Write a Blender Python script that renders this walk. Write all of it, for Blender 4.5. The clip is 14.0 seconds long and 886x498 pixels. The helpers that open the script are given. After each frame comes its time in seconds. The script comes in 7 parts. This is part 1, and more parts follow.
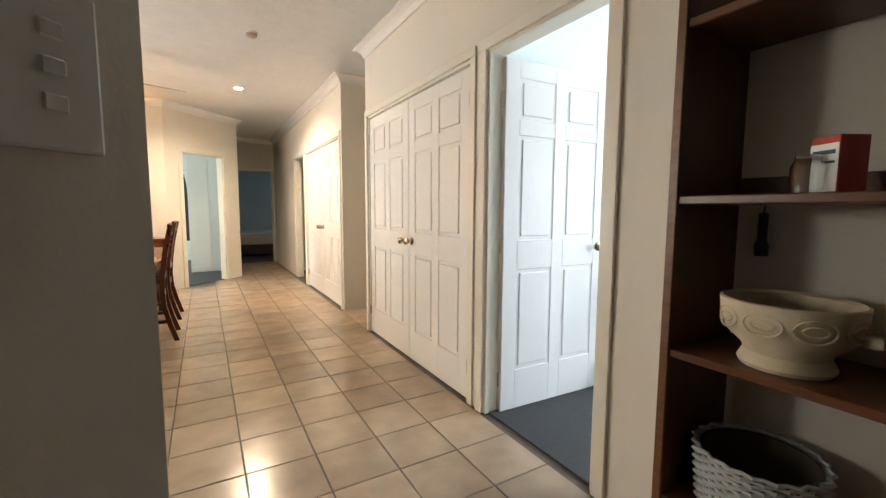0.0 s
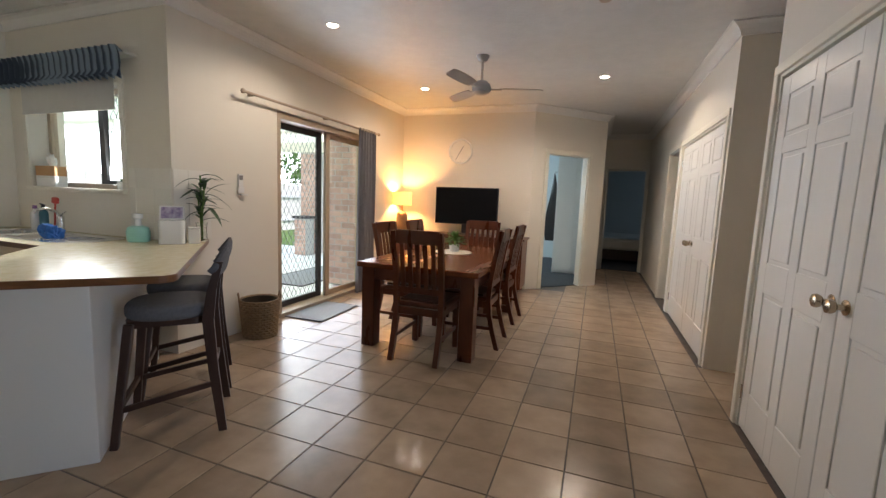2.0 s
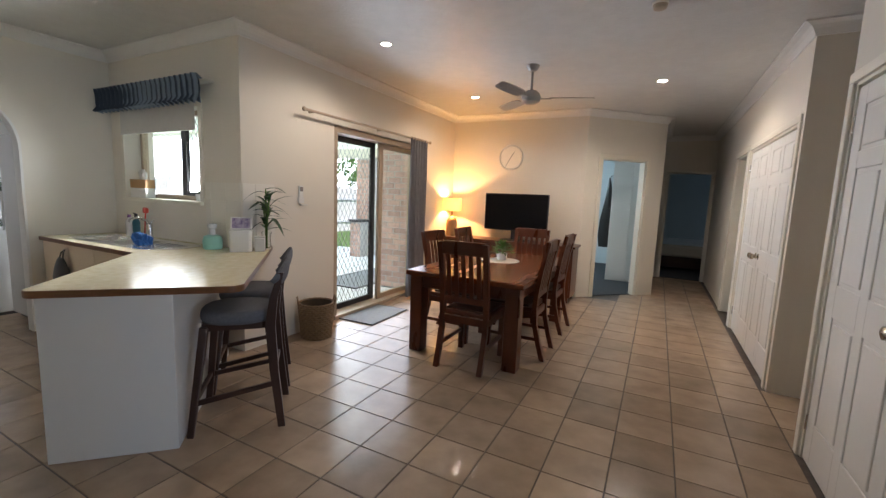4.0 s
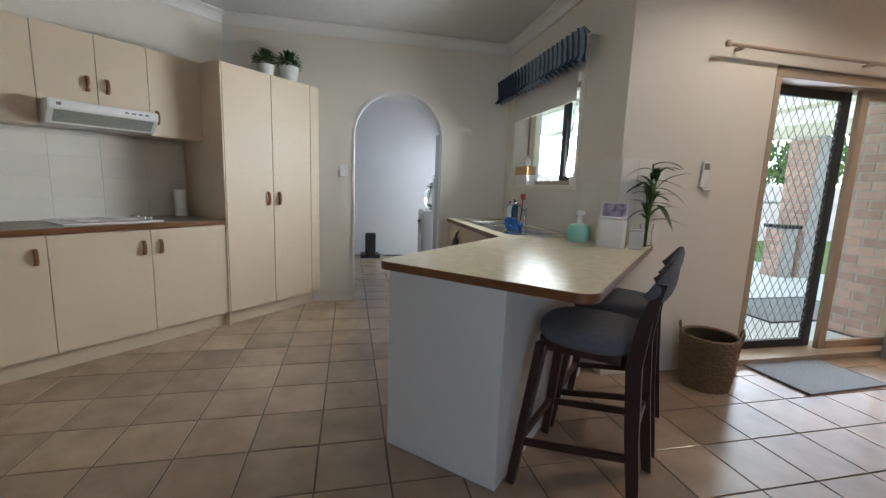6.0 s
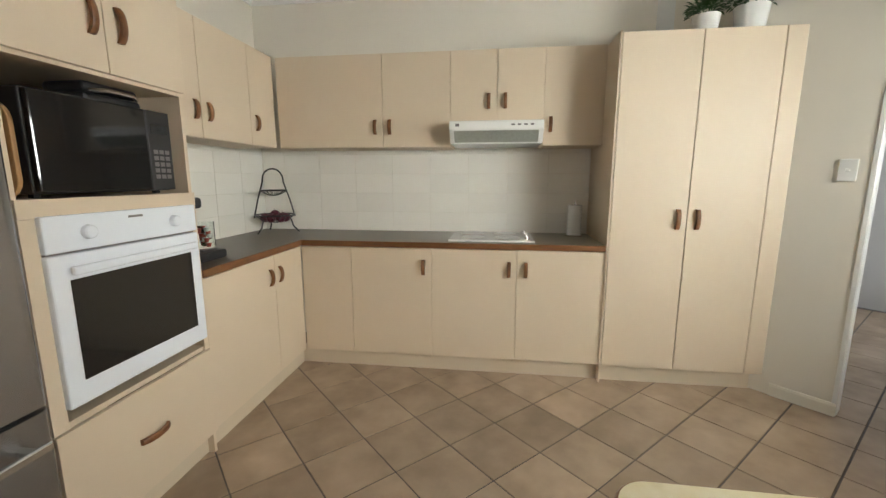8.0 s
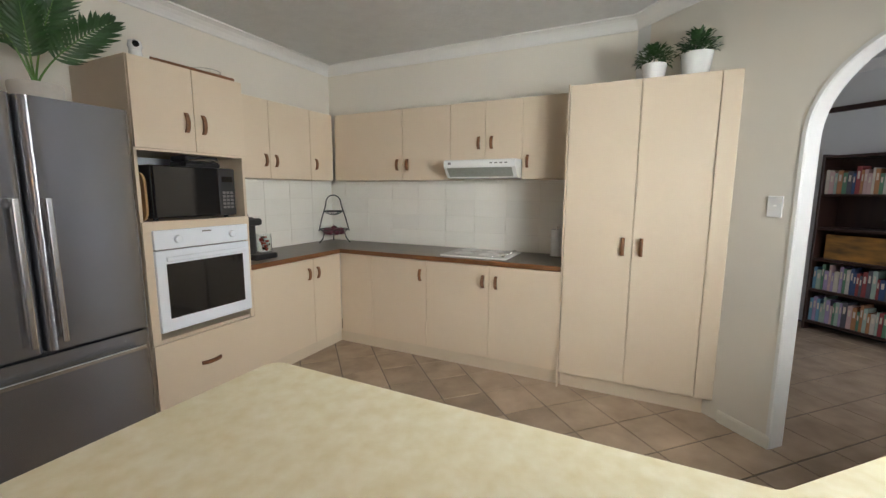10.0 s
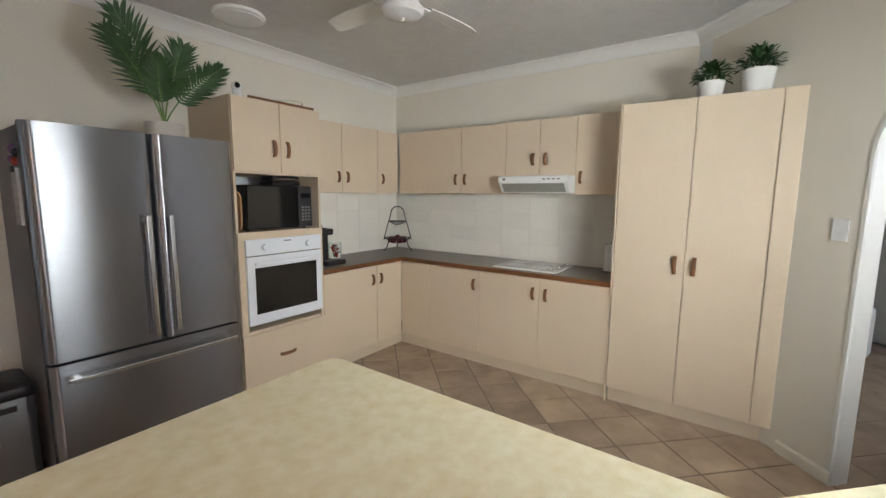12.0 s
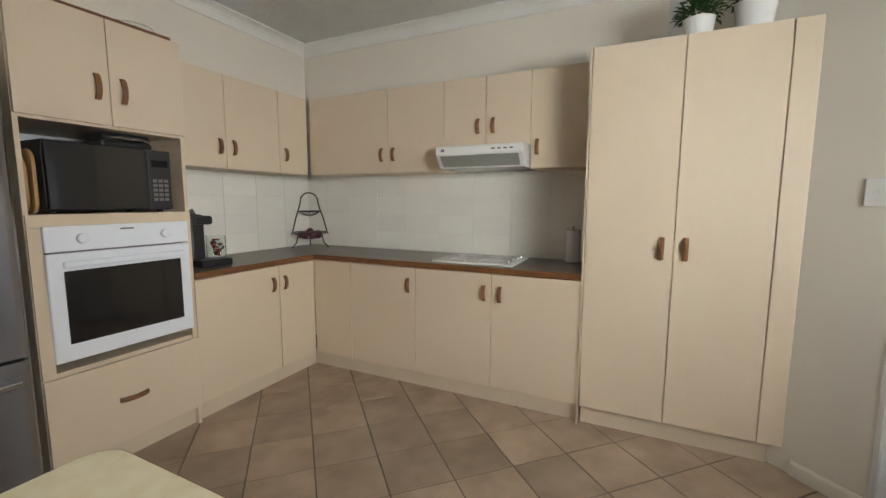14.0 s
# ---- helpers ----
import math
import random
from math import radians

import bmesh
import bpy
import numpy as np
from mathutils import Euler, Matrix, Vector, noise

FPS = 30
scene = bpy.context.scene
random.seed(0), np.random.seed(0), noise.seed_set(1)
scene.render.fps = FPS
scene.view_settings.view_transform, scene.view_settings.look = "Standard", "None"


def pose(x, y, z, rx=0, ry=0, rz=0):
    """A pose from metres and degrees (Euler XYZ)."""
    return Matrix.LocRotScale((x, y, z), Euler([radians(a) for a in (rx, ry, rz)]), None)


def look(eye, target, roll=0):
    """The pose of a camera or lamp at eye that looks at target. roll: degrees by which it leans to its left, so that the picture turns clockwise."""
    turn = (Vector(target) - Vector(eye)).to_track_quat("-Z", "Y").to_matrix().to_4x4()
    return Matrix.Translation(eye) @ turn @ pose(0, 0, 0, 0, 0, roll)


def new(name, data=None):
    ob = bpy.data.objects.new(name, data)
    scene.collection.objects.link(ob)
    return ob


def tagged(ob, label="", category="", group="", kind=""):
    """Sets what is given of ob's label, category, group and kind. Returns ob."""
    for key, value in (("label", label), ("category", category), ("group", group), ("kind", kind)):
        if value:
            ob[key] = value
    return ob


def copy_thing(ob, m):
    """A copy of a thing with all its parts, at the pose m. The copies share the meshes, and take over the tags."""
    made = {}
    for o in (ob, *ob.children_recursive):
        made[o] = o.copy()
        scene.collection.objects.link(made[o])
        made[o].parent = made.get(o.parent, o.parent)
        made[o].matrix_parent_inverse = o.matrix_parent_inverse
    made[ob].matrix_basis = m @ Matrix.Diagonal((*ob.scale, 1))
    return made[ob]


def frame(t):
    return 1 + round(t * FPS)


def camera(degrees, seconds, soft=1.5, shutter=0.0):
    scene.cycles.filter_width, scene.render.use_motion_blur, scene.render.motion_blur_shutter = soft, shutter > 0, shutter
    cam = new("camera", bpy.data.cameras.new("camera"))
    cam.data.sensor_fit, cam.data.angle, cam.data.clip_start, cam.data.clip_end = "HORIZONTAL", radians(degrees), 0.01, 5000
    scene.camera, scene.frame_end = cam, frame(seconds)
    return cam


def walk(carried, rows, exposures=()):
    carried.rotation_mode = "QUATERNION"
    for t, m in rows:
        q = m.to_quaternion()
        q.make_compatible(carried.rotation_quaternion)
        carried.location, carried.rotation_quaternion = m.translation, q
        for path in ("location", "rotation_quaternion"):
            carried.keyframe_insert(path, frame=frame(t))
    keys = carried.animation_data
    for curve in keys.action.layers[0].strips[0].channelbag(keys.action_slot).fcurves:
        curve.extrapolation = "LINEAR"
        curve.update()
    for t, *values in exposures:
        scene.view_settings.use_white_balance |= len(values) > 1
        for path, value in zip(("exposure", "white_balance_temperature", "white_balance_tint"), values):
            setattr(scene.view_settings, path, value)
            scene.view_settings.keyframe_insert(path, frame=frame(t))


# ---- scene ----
from mathutils.geometry import tessellate_polygon

cam = camera(94.2, 14.0, 1.4)
PATH = [
    (0, (0.481, 0.829, 1.205), (1.48, 2.551, 1.015), 0.3),
    (0.5, (0.656, 1.103, 1.203), (1.332, 2.975, 1.001), 0.9),
    (1, (0.777, 1.408, 1.239), (1.012, 3.383, 1.023), 1.6),
    (1.5, (0.873, 1.65, 1.252), (0.612, 3.62, 1.024), 2.0),
    (2, (0.955, 1.747, 1.31), (0.274, 3.612, 1.071), 2.3),
    (4.5, (1.021, 1.699, 1.409), (-0.031, 3.381, 1.152), 2.2),
    (5, (0.799, 1.869, 1.366), (-0.579, 3.292, 1.091), 2.2),
    (5.5, (0.518, 2.1, 1.28), (-1.194, 3.093, 0.992), 2.3),
    (6, (0.273, 2.328, 1.239), (-1.655, 2.768, 0.938), 2.1),
    (6.5, (0.03, 2.609, 1.254), (-1.933, 2.374, 0.949), 0.8),
    (7, (-0.359, 2.652, 1.265), (-2.175, 1.877, 0.945), 1.0),
    (7.5, (-0.729, 2.678, 1.29), (-2.258, 1.433, 0.954), 0.6),
    (8, (-1.065, 2.714, 1.314), (-2.265, 1.15, 0.979), 0.0),
    (9.2, (-1.4, 3.36, 1.39), (-2.28, 1.57, 1.09), 0.1),
    (10.5, (-1.753, 3.954, 1.466), (-2.27, 2.041, 1.197), 0.3),
    (11, (-1.76, 4.006, 1.501), (-2.21, 2.076, 1.235), 0.4),
    (11.5, (-1.748, 4.019, 1.513), (-2.133, 2.074, 1.251), 0.5),
    (12, (-1.719, 4.014, 1.519), (-2.049, 2.059, 1.261), 0.5),
    (12.5, (-1.686, 4.0, 1.519), (-1.99, 2.04, 1.266), 0.6),
    (13, (-1.668, 3.901, 1.484), (-1.992, 1.944, 1.234), 0.5),
    (13.5, (-1.745, 3.528, 1.378), (-2.173, 1.589, 1.139), 0.4),
    (14, (-1.877, 3.262, 1.316), (-2.54, 1.389, 1.088), 0.2),
]
EXPOSURES = [(0, 1.52, 7150, 15), (0.5, 0.82, 6700, 16), (1.0, 0.48, 6350, 17), (2.0, 0.4, 6220, 17), (5.0, 0.2, 5950, 18), (6.0, 0.08, 5850, 16),
             (6.5, 0.24, 6020, 16), (7.5, 0.42, 6350, 13), (8.0, 0.58, 6450, 14), (10.5, 0.38, 6180, 17), (12.5, 0.36, 6200, 17), (13.5, 0.24, 6320, 17), (14.0, 0.24, 6320, 17)]
walk(cam, [(t, look(eye, target, roll)) for t, eye, target, roll in PATH], EXPOSURES)

# ---- light ----
world = bpy.data.worlds.new("sky")
scene.world = world
world.use_nodes = True
sky = world.node_tree.nodes.new("ShaderNodeTexSky")
sky.sky_type, sky.sun_disc = "NISHITA", False
sky.sun_elevation, sky.sun_rotation = radians(56), radians(125)
world.node_tree.links.new(sky.outputs[0], world.node_tree.nodes["Background"].inputs[0])
world.node_tree.nodes["Background"].inputs[1].default_value = 0.15


def lamp(kind, name, m, power, colour, **more):
    data = bpy.data.lights.new(name, kind)
    data.energy, data.color = power, colour
    for key, value in more.items():
        if key == "size":
            data.size = value
        elif key == "size_y":
            data.shape, data.size_y = "RECTANGLE", value
        elif key == "radius":
            data.shadow_soft_size = value
        elif key == "angle":
            data.angle = value
        elif key == "spread":
            data.spread = value
        elif key == "spot":
            data.spot_size, data.spot_blend = value, 0.6
    ob = new(name, data)
    ob.matrix_world = m
    return ob


lamp("SUN", "sun", look((0, 0, 9), (-5.0, 3.5, 0)), 5.0, (1, 0.95, 0.88), angle=radians(0.5))
lamp("AREA", "slide_daylight", look((-2.10, 6.0, 1.08), (0, 5.5, 1.1)), 24, (0.86, 0.94, 1.0), size=1.6, size_y=1.9, spread=radians(130))
lamp("AREA", "window_daylight", look((-3.24, 4.11, 1.60), (-2.2, 0, 1.35)), 28, (0.95, 1.0, 0.92), size=1.1, size_y=0.55, spread=radians(112))
lamp("AREA", "lounge_daylight", look((-5.6, 4.44, 1.5), (-5.4, 1.9, 0.0)), 31, (0.92, 0.94, 1.0), size=2.2, size_y=1.5)
lamp("AREA", "bedroom_daylight", look((5.15, 1.3, 1.45), (2.0, 2.0, 1.2)), 60, (0.74, 0.87, 1.0), size=1.5, size_y=1.3)
# fill lamps added before solid walls; these two bedrooms have no window
lamp("AREA", "corner_bedroom_fill", look((-2.9, 10.2, 1.6), (0.6, 9.4, 1.0)), 60, (0.75, 0.95, 1.0), size=1.3, size_y=1.2)
lamp("AREA", "end_bedroom_fill", look((3.5, 13.0, 1.6), (1.4, 12.4, 1.0)), 1.3, (0.7, 0.88, 1.0), size=1.0, size_y=1.0)
WARM = (1.0, 0.86, 0.66)
CEIL = 2.72
DOWNLIGHTS = [(-1.23, 4.82), (0.93, 6.78), (-1.24, 6.83)]
for (x, y), power in zip(DOWNLIGHTS, (46, 84, 30)):
    lamp("SPOT", "downlight_beam", look((x, y, CEIL - 0.012), (x, y, 0)), power, WARM, radius=0.04, spot=radians(160))
lamp("POINT", "table_lamp_bulb", pose(-1.92, 7.66, 1.31), 40, (1.0, 0.50, 0.14), radius=0.03)

# ---- materials ----


def nodes_of(name):
    m = bpy.data.materials.new(name)
    m.use_nodes = True
    t = m.node_tree
    return m, t, t.nodes["Principled BSDF"]


def surface(name, col, col2=None, scale=6.0, rough=0.5, bump=0.0, bscale=120.0, metal=0.0, spread=0.0, stretch=(1, 1, 1),
            coat=0.0, rough2=None, detail=5.0, emit=None, power=0.0):
    """A painted or natural surface with a broad mottle, a fine grain and a little change from piece to piece."""
    m, t, p = nodes_of(name)
    link = t.links.new
    co = t.nodes.new("ShaderNodeTexCoord")
    mp = t.nodes.new("ShaderNodeMapping")
    mp.inputs["Scale"].default_value = stretch
    link(co.outputs["Object"], mp.inputs[0])
    if spread:
        # every piece shows its own stretch of the pattern
        each = t.nodes.new("ShaderNodeObjectInfo")
        shift = t.nodes.new("ShaderNodeVectorMath")
        shift.operation = "SCALE"
        shift.inputs[0].default_value = (37.0, 53.0, 11.0)
        link(each.outputs["Random"], shift.inputs["Scale"])
        link(shift.outputs[0], mp.inputs["Location"])
    n = t.nodes.new("ShaderNodeTexNoise")
    n.inputs["Scale"].default_value, n.inputs["Detail"].default_value = scale, detail
    link(mp.outputs[0], n.inputs["Vector"])
    ramp = t.nodes.new("ShaderNodeValToRGB")
    col2 = col2 or tuple(c * 0.9 for c in col)
    ramp.color_ramp.elements[0].position, ramp.color_ramp.elements[1].position = 0.22, 0.78
    ramp.color_ramp.elements[0].color, ramp.color_ramp.elements[1].color = (*col2, 1), (*col, 1)
    link(n.outputs["Fac"], ramp.inputs[0])
    out = ramp.outputs[0]
    if spread:
        info = t.nodes.new("ShaderNodeObjectInfo")
        hsv = t.nodes.new("ShaderNodeHueSaturation")
        rng = t.nodes.new("ShaderNodeMapRange")
        rng.inputs["To Min"].default_value, rng.inputs["To Max"].default_value = 1 - spread, 1 + spread
        link(info.outputs["Random"], rng.inputs[0])
        link(rng.outputs[0], hsv.inputs["Value"])
        link(out, hsv.inputs["Color"])
        out = hsv.outputs[0]
    link(out, p.inputs["Base Color"])
    p.inputs["Metallic"].default_value = metal
    p.inputs["Coat Weight"].default_value = coat
    rr = t.nodes.new("ShaderNodeMapRange")
    rr.inputs["To Min"].default_value, rr.inputs["To Max"].default_value = rough * 0.88, rough2 if rough2 else min(1, rough * 1.12)
    link(n.outputs["Fac"], rr.inputs[0])
    link(rr.outputs[0], p.inputs["Roughness"])
    if bump:
        f = t.nodes.new("ShaderNodeTexNoise")
        f.inputs["Scale"].default_value, f.inputs["Detail"].default_value = bscale, 3
        link(mp.outputs[0], f.inputs["Vector"])
        b = t.nodes.new("ShaderNodeBump")
        b.inputs["Strength"].default_value, b.inputs["Distance"].default_value = bump, 0.004
        link(f.outputs["Fac"], b.inputs["Height"])
        link(b.outputs[0], p.inputs["Normal"])
    if emit:
        p.inputs["Emission Color"].default_value, p.inputs["Emission Strength"].default_value = (*emit, 1), power
    return m


def glass(name, tint=(0.95, 0.98, 0.97), rough=0.0):
    m, t, p = nodes_of(name)
    p.inputs["Base Color"].default_value = (*tint, 1)
    p.inputs["Transmission Weight"].default_value, p.inputs["Roughness"].default_value, p.inputs["IOR"].default_value = 1, rough, 1.45
    return m


PAINT = surface("wall_paint", (0.78, 0.735, 0.65), (0.74, 0.695, 0.61), 1.5, 0.55, 0.12, 160)
ROOM_PAINT = surface("lounge_paint", (0.76, 0.77, 0.76), (0.72, 0.73, 0.72), 1.5, 0.55, 0.12, 160)
BED_PAINT = surface("bedroom_paint", (0.68, 0.76, 0.78), (0.64, 0.72, 0.74), 1.5, 0.55, 0.12, 160)
STUCCO = surface("ceiling_stucco", (0.66, 0.66, 0.64), (0.58, 0.58, 0.56), 9, 0.42, 0.8, 38)
TRIM = surface("trim_paint", (0.80, 0.76, 0.66), (0.77, 0.73, 0.63), 3, 0.35, 0.05, 90)
WHITE = surface("white_paint", (0.80, 0.79, 0.76), (0.77, 0.76, 0.73), 3, 0.3, 0.06, 60, stretch=(1, 1, 0.15))
DOORWHITE = surface("door_white_paint", (0.80, 0.81, 0.82), (0.77, 0.78, 0.79), 3, 0.32, 0.08, 60, stretch=(1, 1, 0.1))
TILE = surface("floor_tile", (0.44, 0.33, 0.235), (0.27, 0.20, 0.14), 5.0, 0.19, 0.06, 45, spread=0.17, rough2=0.25, detail=4)
GROUT = surface("grout", (0.13, 0.105, 0.085), (0.07, 0.055, 0.045), 14, 0.9, 0.4, 160)
LAMINATE = surface("cabinet_laminate", (0.70, 0.58, 0.435), (0.665, 0.545, 0.405), 2.2, 0.5, 0.06, 220)
PLINTH = surface("plinth_laminate", (0.66, 0.56, 0.42), (0.60, 0.50, 0.37), 3, 0.5, 0.05, 200)
BENCH = surface("bench_laminate", (0.19, 0.165, 0.13), (0.13, 0.11, 0.085), 30, 0.34, 0.05, 220)
ISLAND = surface("island_laminate", (0.93, 0.88, 0.69), (0.80, 0.71, 0.45), 24, 0.2, 0.05, 240, detail=8)
ISLAND.node_tree.nodes["Principled BSDF"].inputs["Specular IOR Level"].default_value = 0.14
EDGE = surface("oak_edge", (0.22, 0.09, 0.03), (0.12, 0.048, 0.017), 14, 0.35, 0.1, 90, stretch=(1, 1, 6))
PULL = surface("timber_pull", (0.26, 0.105, 0.035), (0.13, 0.052, 0.018), 40, 0.35, 0.1, 200)
SPLASH = surface("white_wall_tile", (0.86, 0.835, 0.77), (0.83, 0.80, 0.73), 4, 0.14, 0.02, 40, spread=0.025)
ENAMEL = surface("white_enamel", (0.82, 0.82, 0.80), (0.80, 0.80, 0.78), 3, 0.18)
# neutral white with the blue cast of daylight put into its colour
DAYLITWHITE = surface("daylit_white_enamel", (0.83, 0.87, 0.93), (0.80, 0.84, 0.90), 3, 0.16)
BLACKGLASS = surface("black_glass", (0.012, 0.012, 0.013), (0.01, 0.01, 0.011), 3, 0.06)
BLACK = surface("black_plastic", (0.022, 0.022, 0.024), (0.016, 0.016, 0.018), 12, 0.38, 0.1, 150)
STEEL = surface("brushed_steel", (0.33, 0.335, 0.355), (0.31, 0.315, 0.335), 1.2, 0.25, 0.0, 160, metal=0.9, stretch=(2, 2, 0.2), rough2=0.3, detail=2)
steel_node = STEEL.node_tree.nodes["Principled BSDF"]
steel_grain = STEEL.node_tree.nodes.new("ShaderNodeCombineXYZ")
steel_grain.inputs[2].default_value = 1.0
STEEL.node_tree.links.new(steel_grain.outputs[0], steel_node.inputs["Tangent"])
steel_node.inputs["Anisotropic"].default_value = 0.95
SILVER = surface("pale_hotplate", (0.56, 0.56, 0.55), (0.46, 0.46, 0.45), 14, 0.35, metal=0.4)
FILTER = surface("hood_filter", (0.40, 0.41, 0.36), (0.33, 0.34, 0.30), 60, 0.45, 0.4, 300, metal=0.3)
STEELBRIGHT = surface("bright_steel", (0.72, 0.72, 0.72), (0.66, 0.66, 0.66), 6, 0.2, metal=1.0)
STEELSIDE = surface("grey_side_panel", (0.20, 0.19, 0.19), (0.17, 0.16, 0.16), 6, 0.4, 0.1, 220)
DARKWOOD = surface("dark_red_timber", (0.14, 0.036, 0.013), (0.06, 0.015, 0.006), 9, 0.26, 0.12, 60, stretch=(1, 1, 0.25), rough2=0.36)
TABLEWOOD = surface("table_timber", (0.21, 0.065, 0.02), (0.10, 0.028, 0.009), 9, 0.22, 0.12, 60, stretch=(1, 0.14, 1), rough2=0.32)
STOOLWOOD = surface("stool_timber", (0.05, 0.022, 0.014), (0.028, 0.012, 0.008), 12, 0.38, 0.1, 80, stretch=(1, 1, 0.2))
CASEWOOD = surface("bookcase_timber", (0.15, 0.052, 0.02), (0.065, 0.021, 0.009), 10, 0.32, 0.14, 70, stretch=(1, 1, 0.2))
FABRIC = surface("grey_fabric", (0.14, 0.145, 0.16), (0.095, 0.10, 0.112), 60, 0.9, 0.5, 420)
CURTAIN = surface("grey_curtain", (0.20, 0.20, 0.215), (0.16, 0.16, 0.175), 30, 0.85, 0.3, 300)
CARPET = surface("charcoal_carpet", (0.06, 0.066, 0.075), (0.04, 0.045, 0.05), 40, 0.95, 0.9, 500)
BRASS = surface("aged_brass", (0.50, 0.42, 0.31), (0.40, 0.33, 0.24), 20, 0.25, metal=1.0)
PANE = glass("window_glass")
OUTWALL = surface("brick_face", (0.68, 0.48, 0.41), (0.50, 0.31, 0.26), 9, 0.85, 0.3, 90, spread=0.18)
MORTAR = surface("mortar", (0.56, 0.53, 0.50), (0.50, 0.47, 0.44), 18, 0.95, 0.4, 120)
CONCRETE = surface("patio_concrete", (0.76, 0.77, 0.80), (0.68, 0.69, 0.72), 5, 0.75, 0.3, 60)
GRASS = surface("lawn", (0.11, 0.19, 0.045), (0.06, 0.12, 0.03), 7, 0.95, 0.8, 160)
LEAF = surface("leaf_green", (0.035, 0.10, 0.025), (0.018, 0.055, 0.014), 14, 0.42, 0.1, 70, spread=0.2)
LEAFLIGHT = surface("light_leaf", (0.13, 0.26, 0.05), (0.07, 0.16, 0.03), 14, 0.45, 0.1, 70, spread=0.2)
FRAMEALU = surface("tan_window_frame", (0.46, 0.37, 0.27), (0.42, 0.33, 0.24), 5, 0.45)
DARKFRAME = surface("dark_screen_frame", (0.03, 0.03, 0.033), (0.022, 0.022, 0.025), 8, 0.4)

BULB = surface("glowing_lens", (0.9, 0.85, 0.75), rough=0.4, emit=(1.0, 0.86, 0.66), power=45.0)
SHADE, shade_tree, shade_node = nodes_of("lamp_shade")
shade_node.inputs["Base Color"].default_value, shade_node.inputs["Roughness"].default_value = (0.85, 0.72, 0.5, 1), 0.9
shade_thin = shade_tree.nodes.new("ShaderNodeBsdfTranslucent")
shade_thin.inputs["Color"].default_value = (0.98, 0.90, 0.70, 1)
shade_mix = shade_tree.nodes.new("ShaderNodeMixShader")
shade_mix.inputs[0].default_value = 0.72
shade_tree.links.new(shade_node.outputs[0], shade_mix.inputs[1])
shade_tree.links.new(shade_thin.outputs[0], shade_mix.inputs[2])
shade_tree.links.new(shade_mix.outputs[0], shade_tree.nodes["Material Output"].inputs[0])
ROOFSHEET, roof_tree, roof_node = nodes_of("roof_sheet")
roof_node.inputs["Base Color"].default_value, roof_node.inputs["Roughness"].default_value = (0.72, 0.80, 0.62, 1), 0.4
roof_thin = roof_tree.nodes.new("ShaderNodeBsdfTranslucent")
roof_thin.inputs["Color"].default_value = (0.86, 0.93, 0.82, 1)
roof_mix = roof_tree.nodes.new("ShaderNodeMixShader")
roof_mix.inputs[0].default_value = 0.8
roof_tree.links.new(roof_node.outputs[0], roof_mix.inputs[1])
roof_tree.links.new(roof_thin.outputs[0], roof_mix.inputs[2])
roof_tree.links.new(roof_mix.outputs[0], roof_tree.nodes["Material Output"].inputs[0])
FANGREY = surface("grey_metal", (0.42, 0.41, 0.40), (0.38, 0.37, 0.36), 8, 0.35, metal=0.6)
GRILLE = surface("grille_metal", (0.30, 0.31, 0.32), (0.26, 0.27, 0.28), 10, 0.5)
MATGREY = surface("speckled_mat", (0.34, 0.36, 0.39), (0.18, 0.20, 0.23), 90, 0.95, 0.6, 400)
WICKER = surface("wicker", (0.30, 0.20, 0.11), (0.15, 0.095, 0.05), 40, 0.6, 0.4, 160)
DARKWEAVE = surface("dark_lining", (0.06, 0.045, 0.03), (0.04, 0.03, 0.02), 20, 0.9)
ROPE = surface("pale_rope", (0.52, 0.53, 0.52), (0.40, 0.41, 0.41), 50, 0.8, 0.5, 200)
CLOCKFACE = surface("clock_dial", (0.80, 0.76, 0.68), (0.78, 0.74, 0.66), 4, 0.4)
LAMPBASE = surface("pale_timber", (0.40, 0.23, 0.10), (0.30, 0.16, 0.07), 12, 0.45, 0.1, 60, stretch=(1, 1, 0.2))
CREAMCLOTH = surface("cream_weave", (0.72, 0.66, 0.55), (0.62, 0.56, 0.46), 60, 0.85, 0.4, 260)
GLOW = surface("backdrop_glow", (0.8, 0.85, 0.9), rough=1.0, emit=(0.90, 0.96, 1.0), power=6.0)
FENCE = surface("pale_fence_paint", (0.74, 0.73, 0.70), (0.66, 0.65, 0.62), 9, 0.8, 0.2, 60)
BLINDCLOTH = surface("blind_cloth", (0.66, 0.65, 0.62), (0.62, 0.61, 0.58), 20, 0.8, 0.1, 300)
VALANCE, val_tree, val_node = nodes_of("striped_valance")
val_co = val_tree.nodes.new("ShaderNodeTexCoord")
val_wave = val_tree.nodes.new("ShaderNodeTexWave")
val_wave.wave_type, val_wave.bands_direction = "BANDS", "X"
val_wave.inputs["Scale"].default_value, val_wave.inputs["Distortion"].default_value, val_wave.inputs["Detail"].default_value = 4.2, 0.8, 2.0
val_ramp = val_tree.nodes.new("ShaderNodeValToRGB")
val_ramp.color_ramp.elements[0].position, val_ramp.color_ramp.elements[1].position = 0.38, 0.66
val_ramp.color_ramp.elements[0].color, val_ramp.color_ramp.elements[1].color = (0.035, 0.05, 0.075, 1), (0.26, 0.32, 0.38, 1)
val_tree.links.new(val_co.outputs["Object"], val_wave.inputs["Vector"])
val_tree.links.new(val_wave.outputs["Fac"], val_ramp.inputs[0])
val_tree.links.new(val_ramp.outputs[0], val_node.inputs["Base Color"])
val_node.inputs["Roughness"].default_value = 0.9
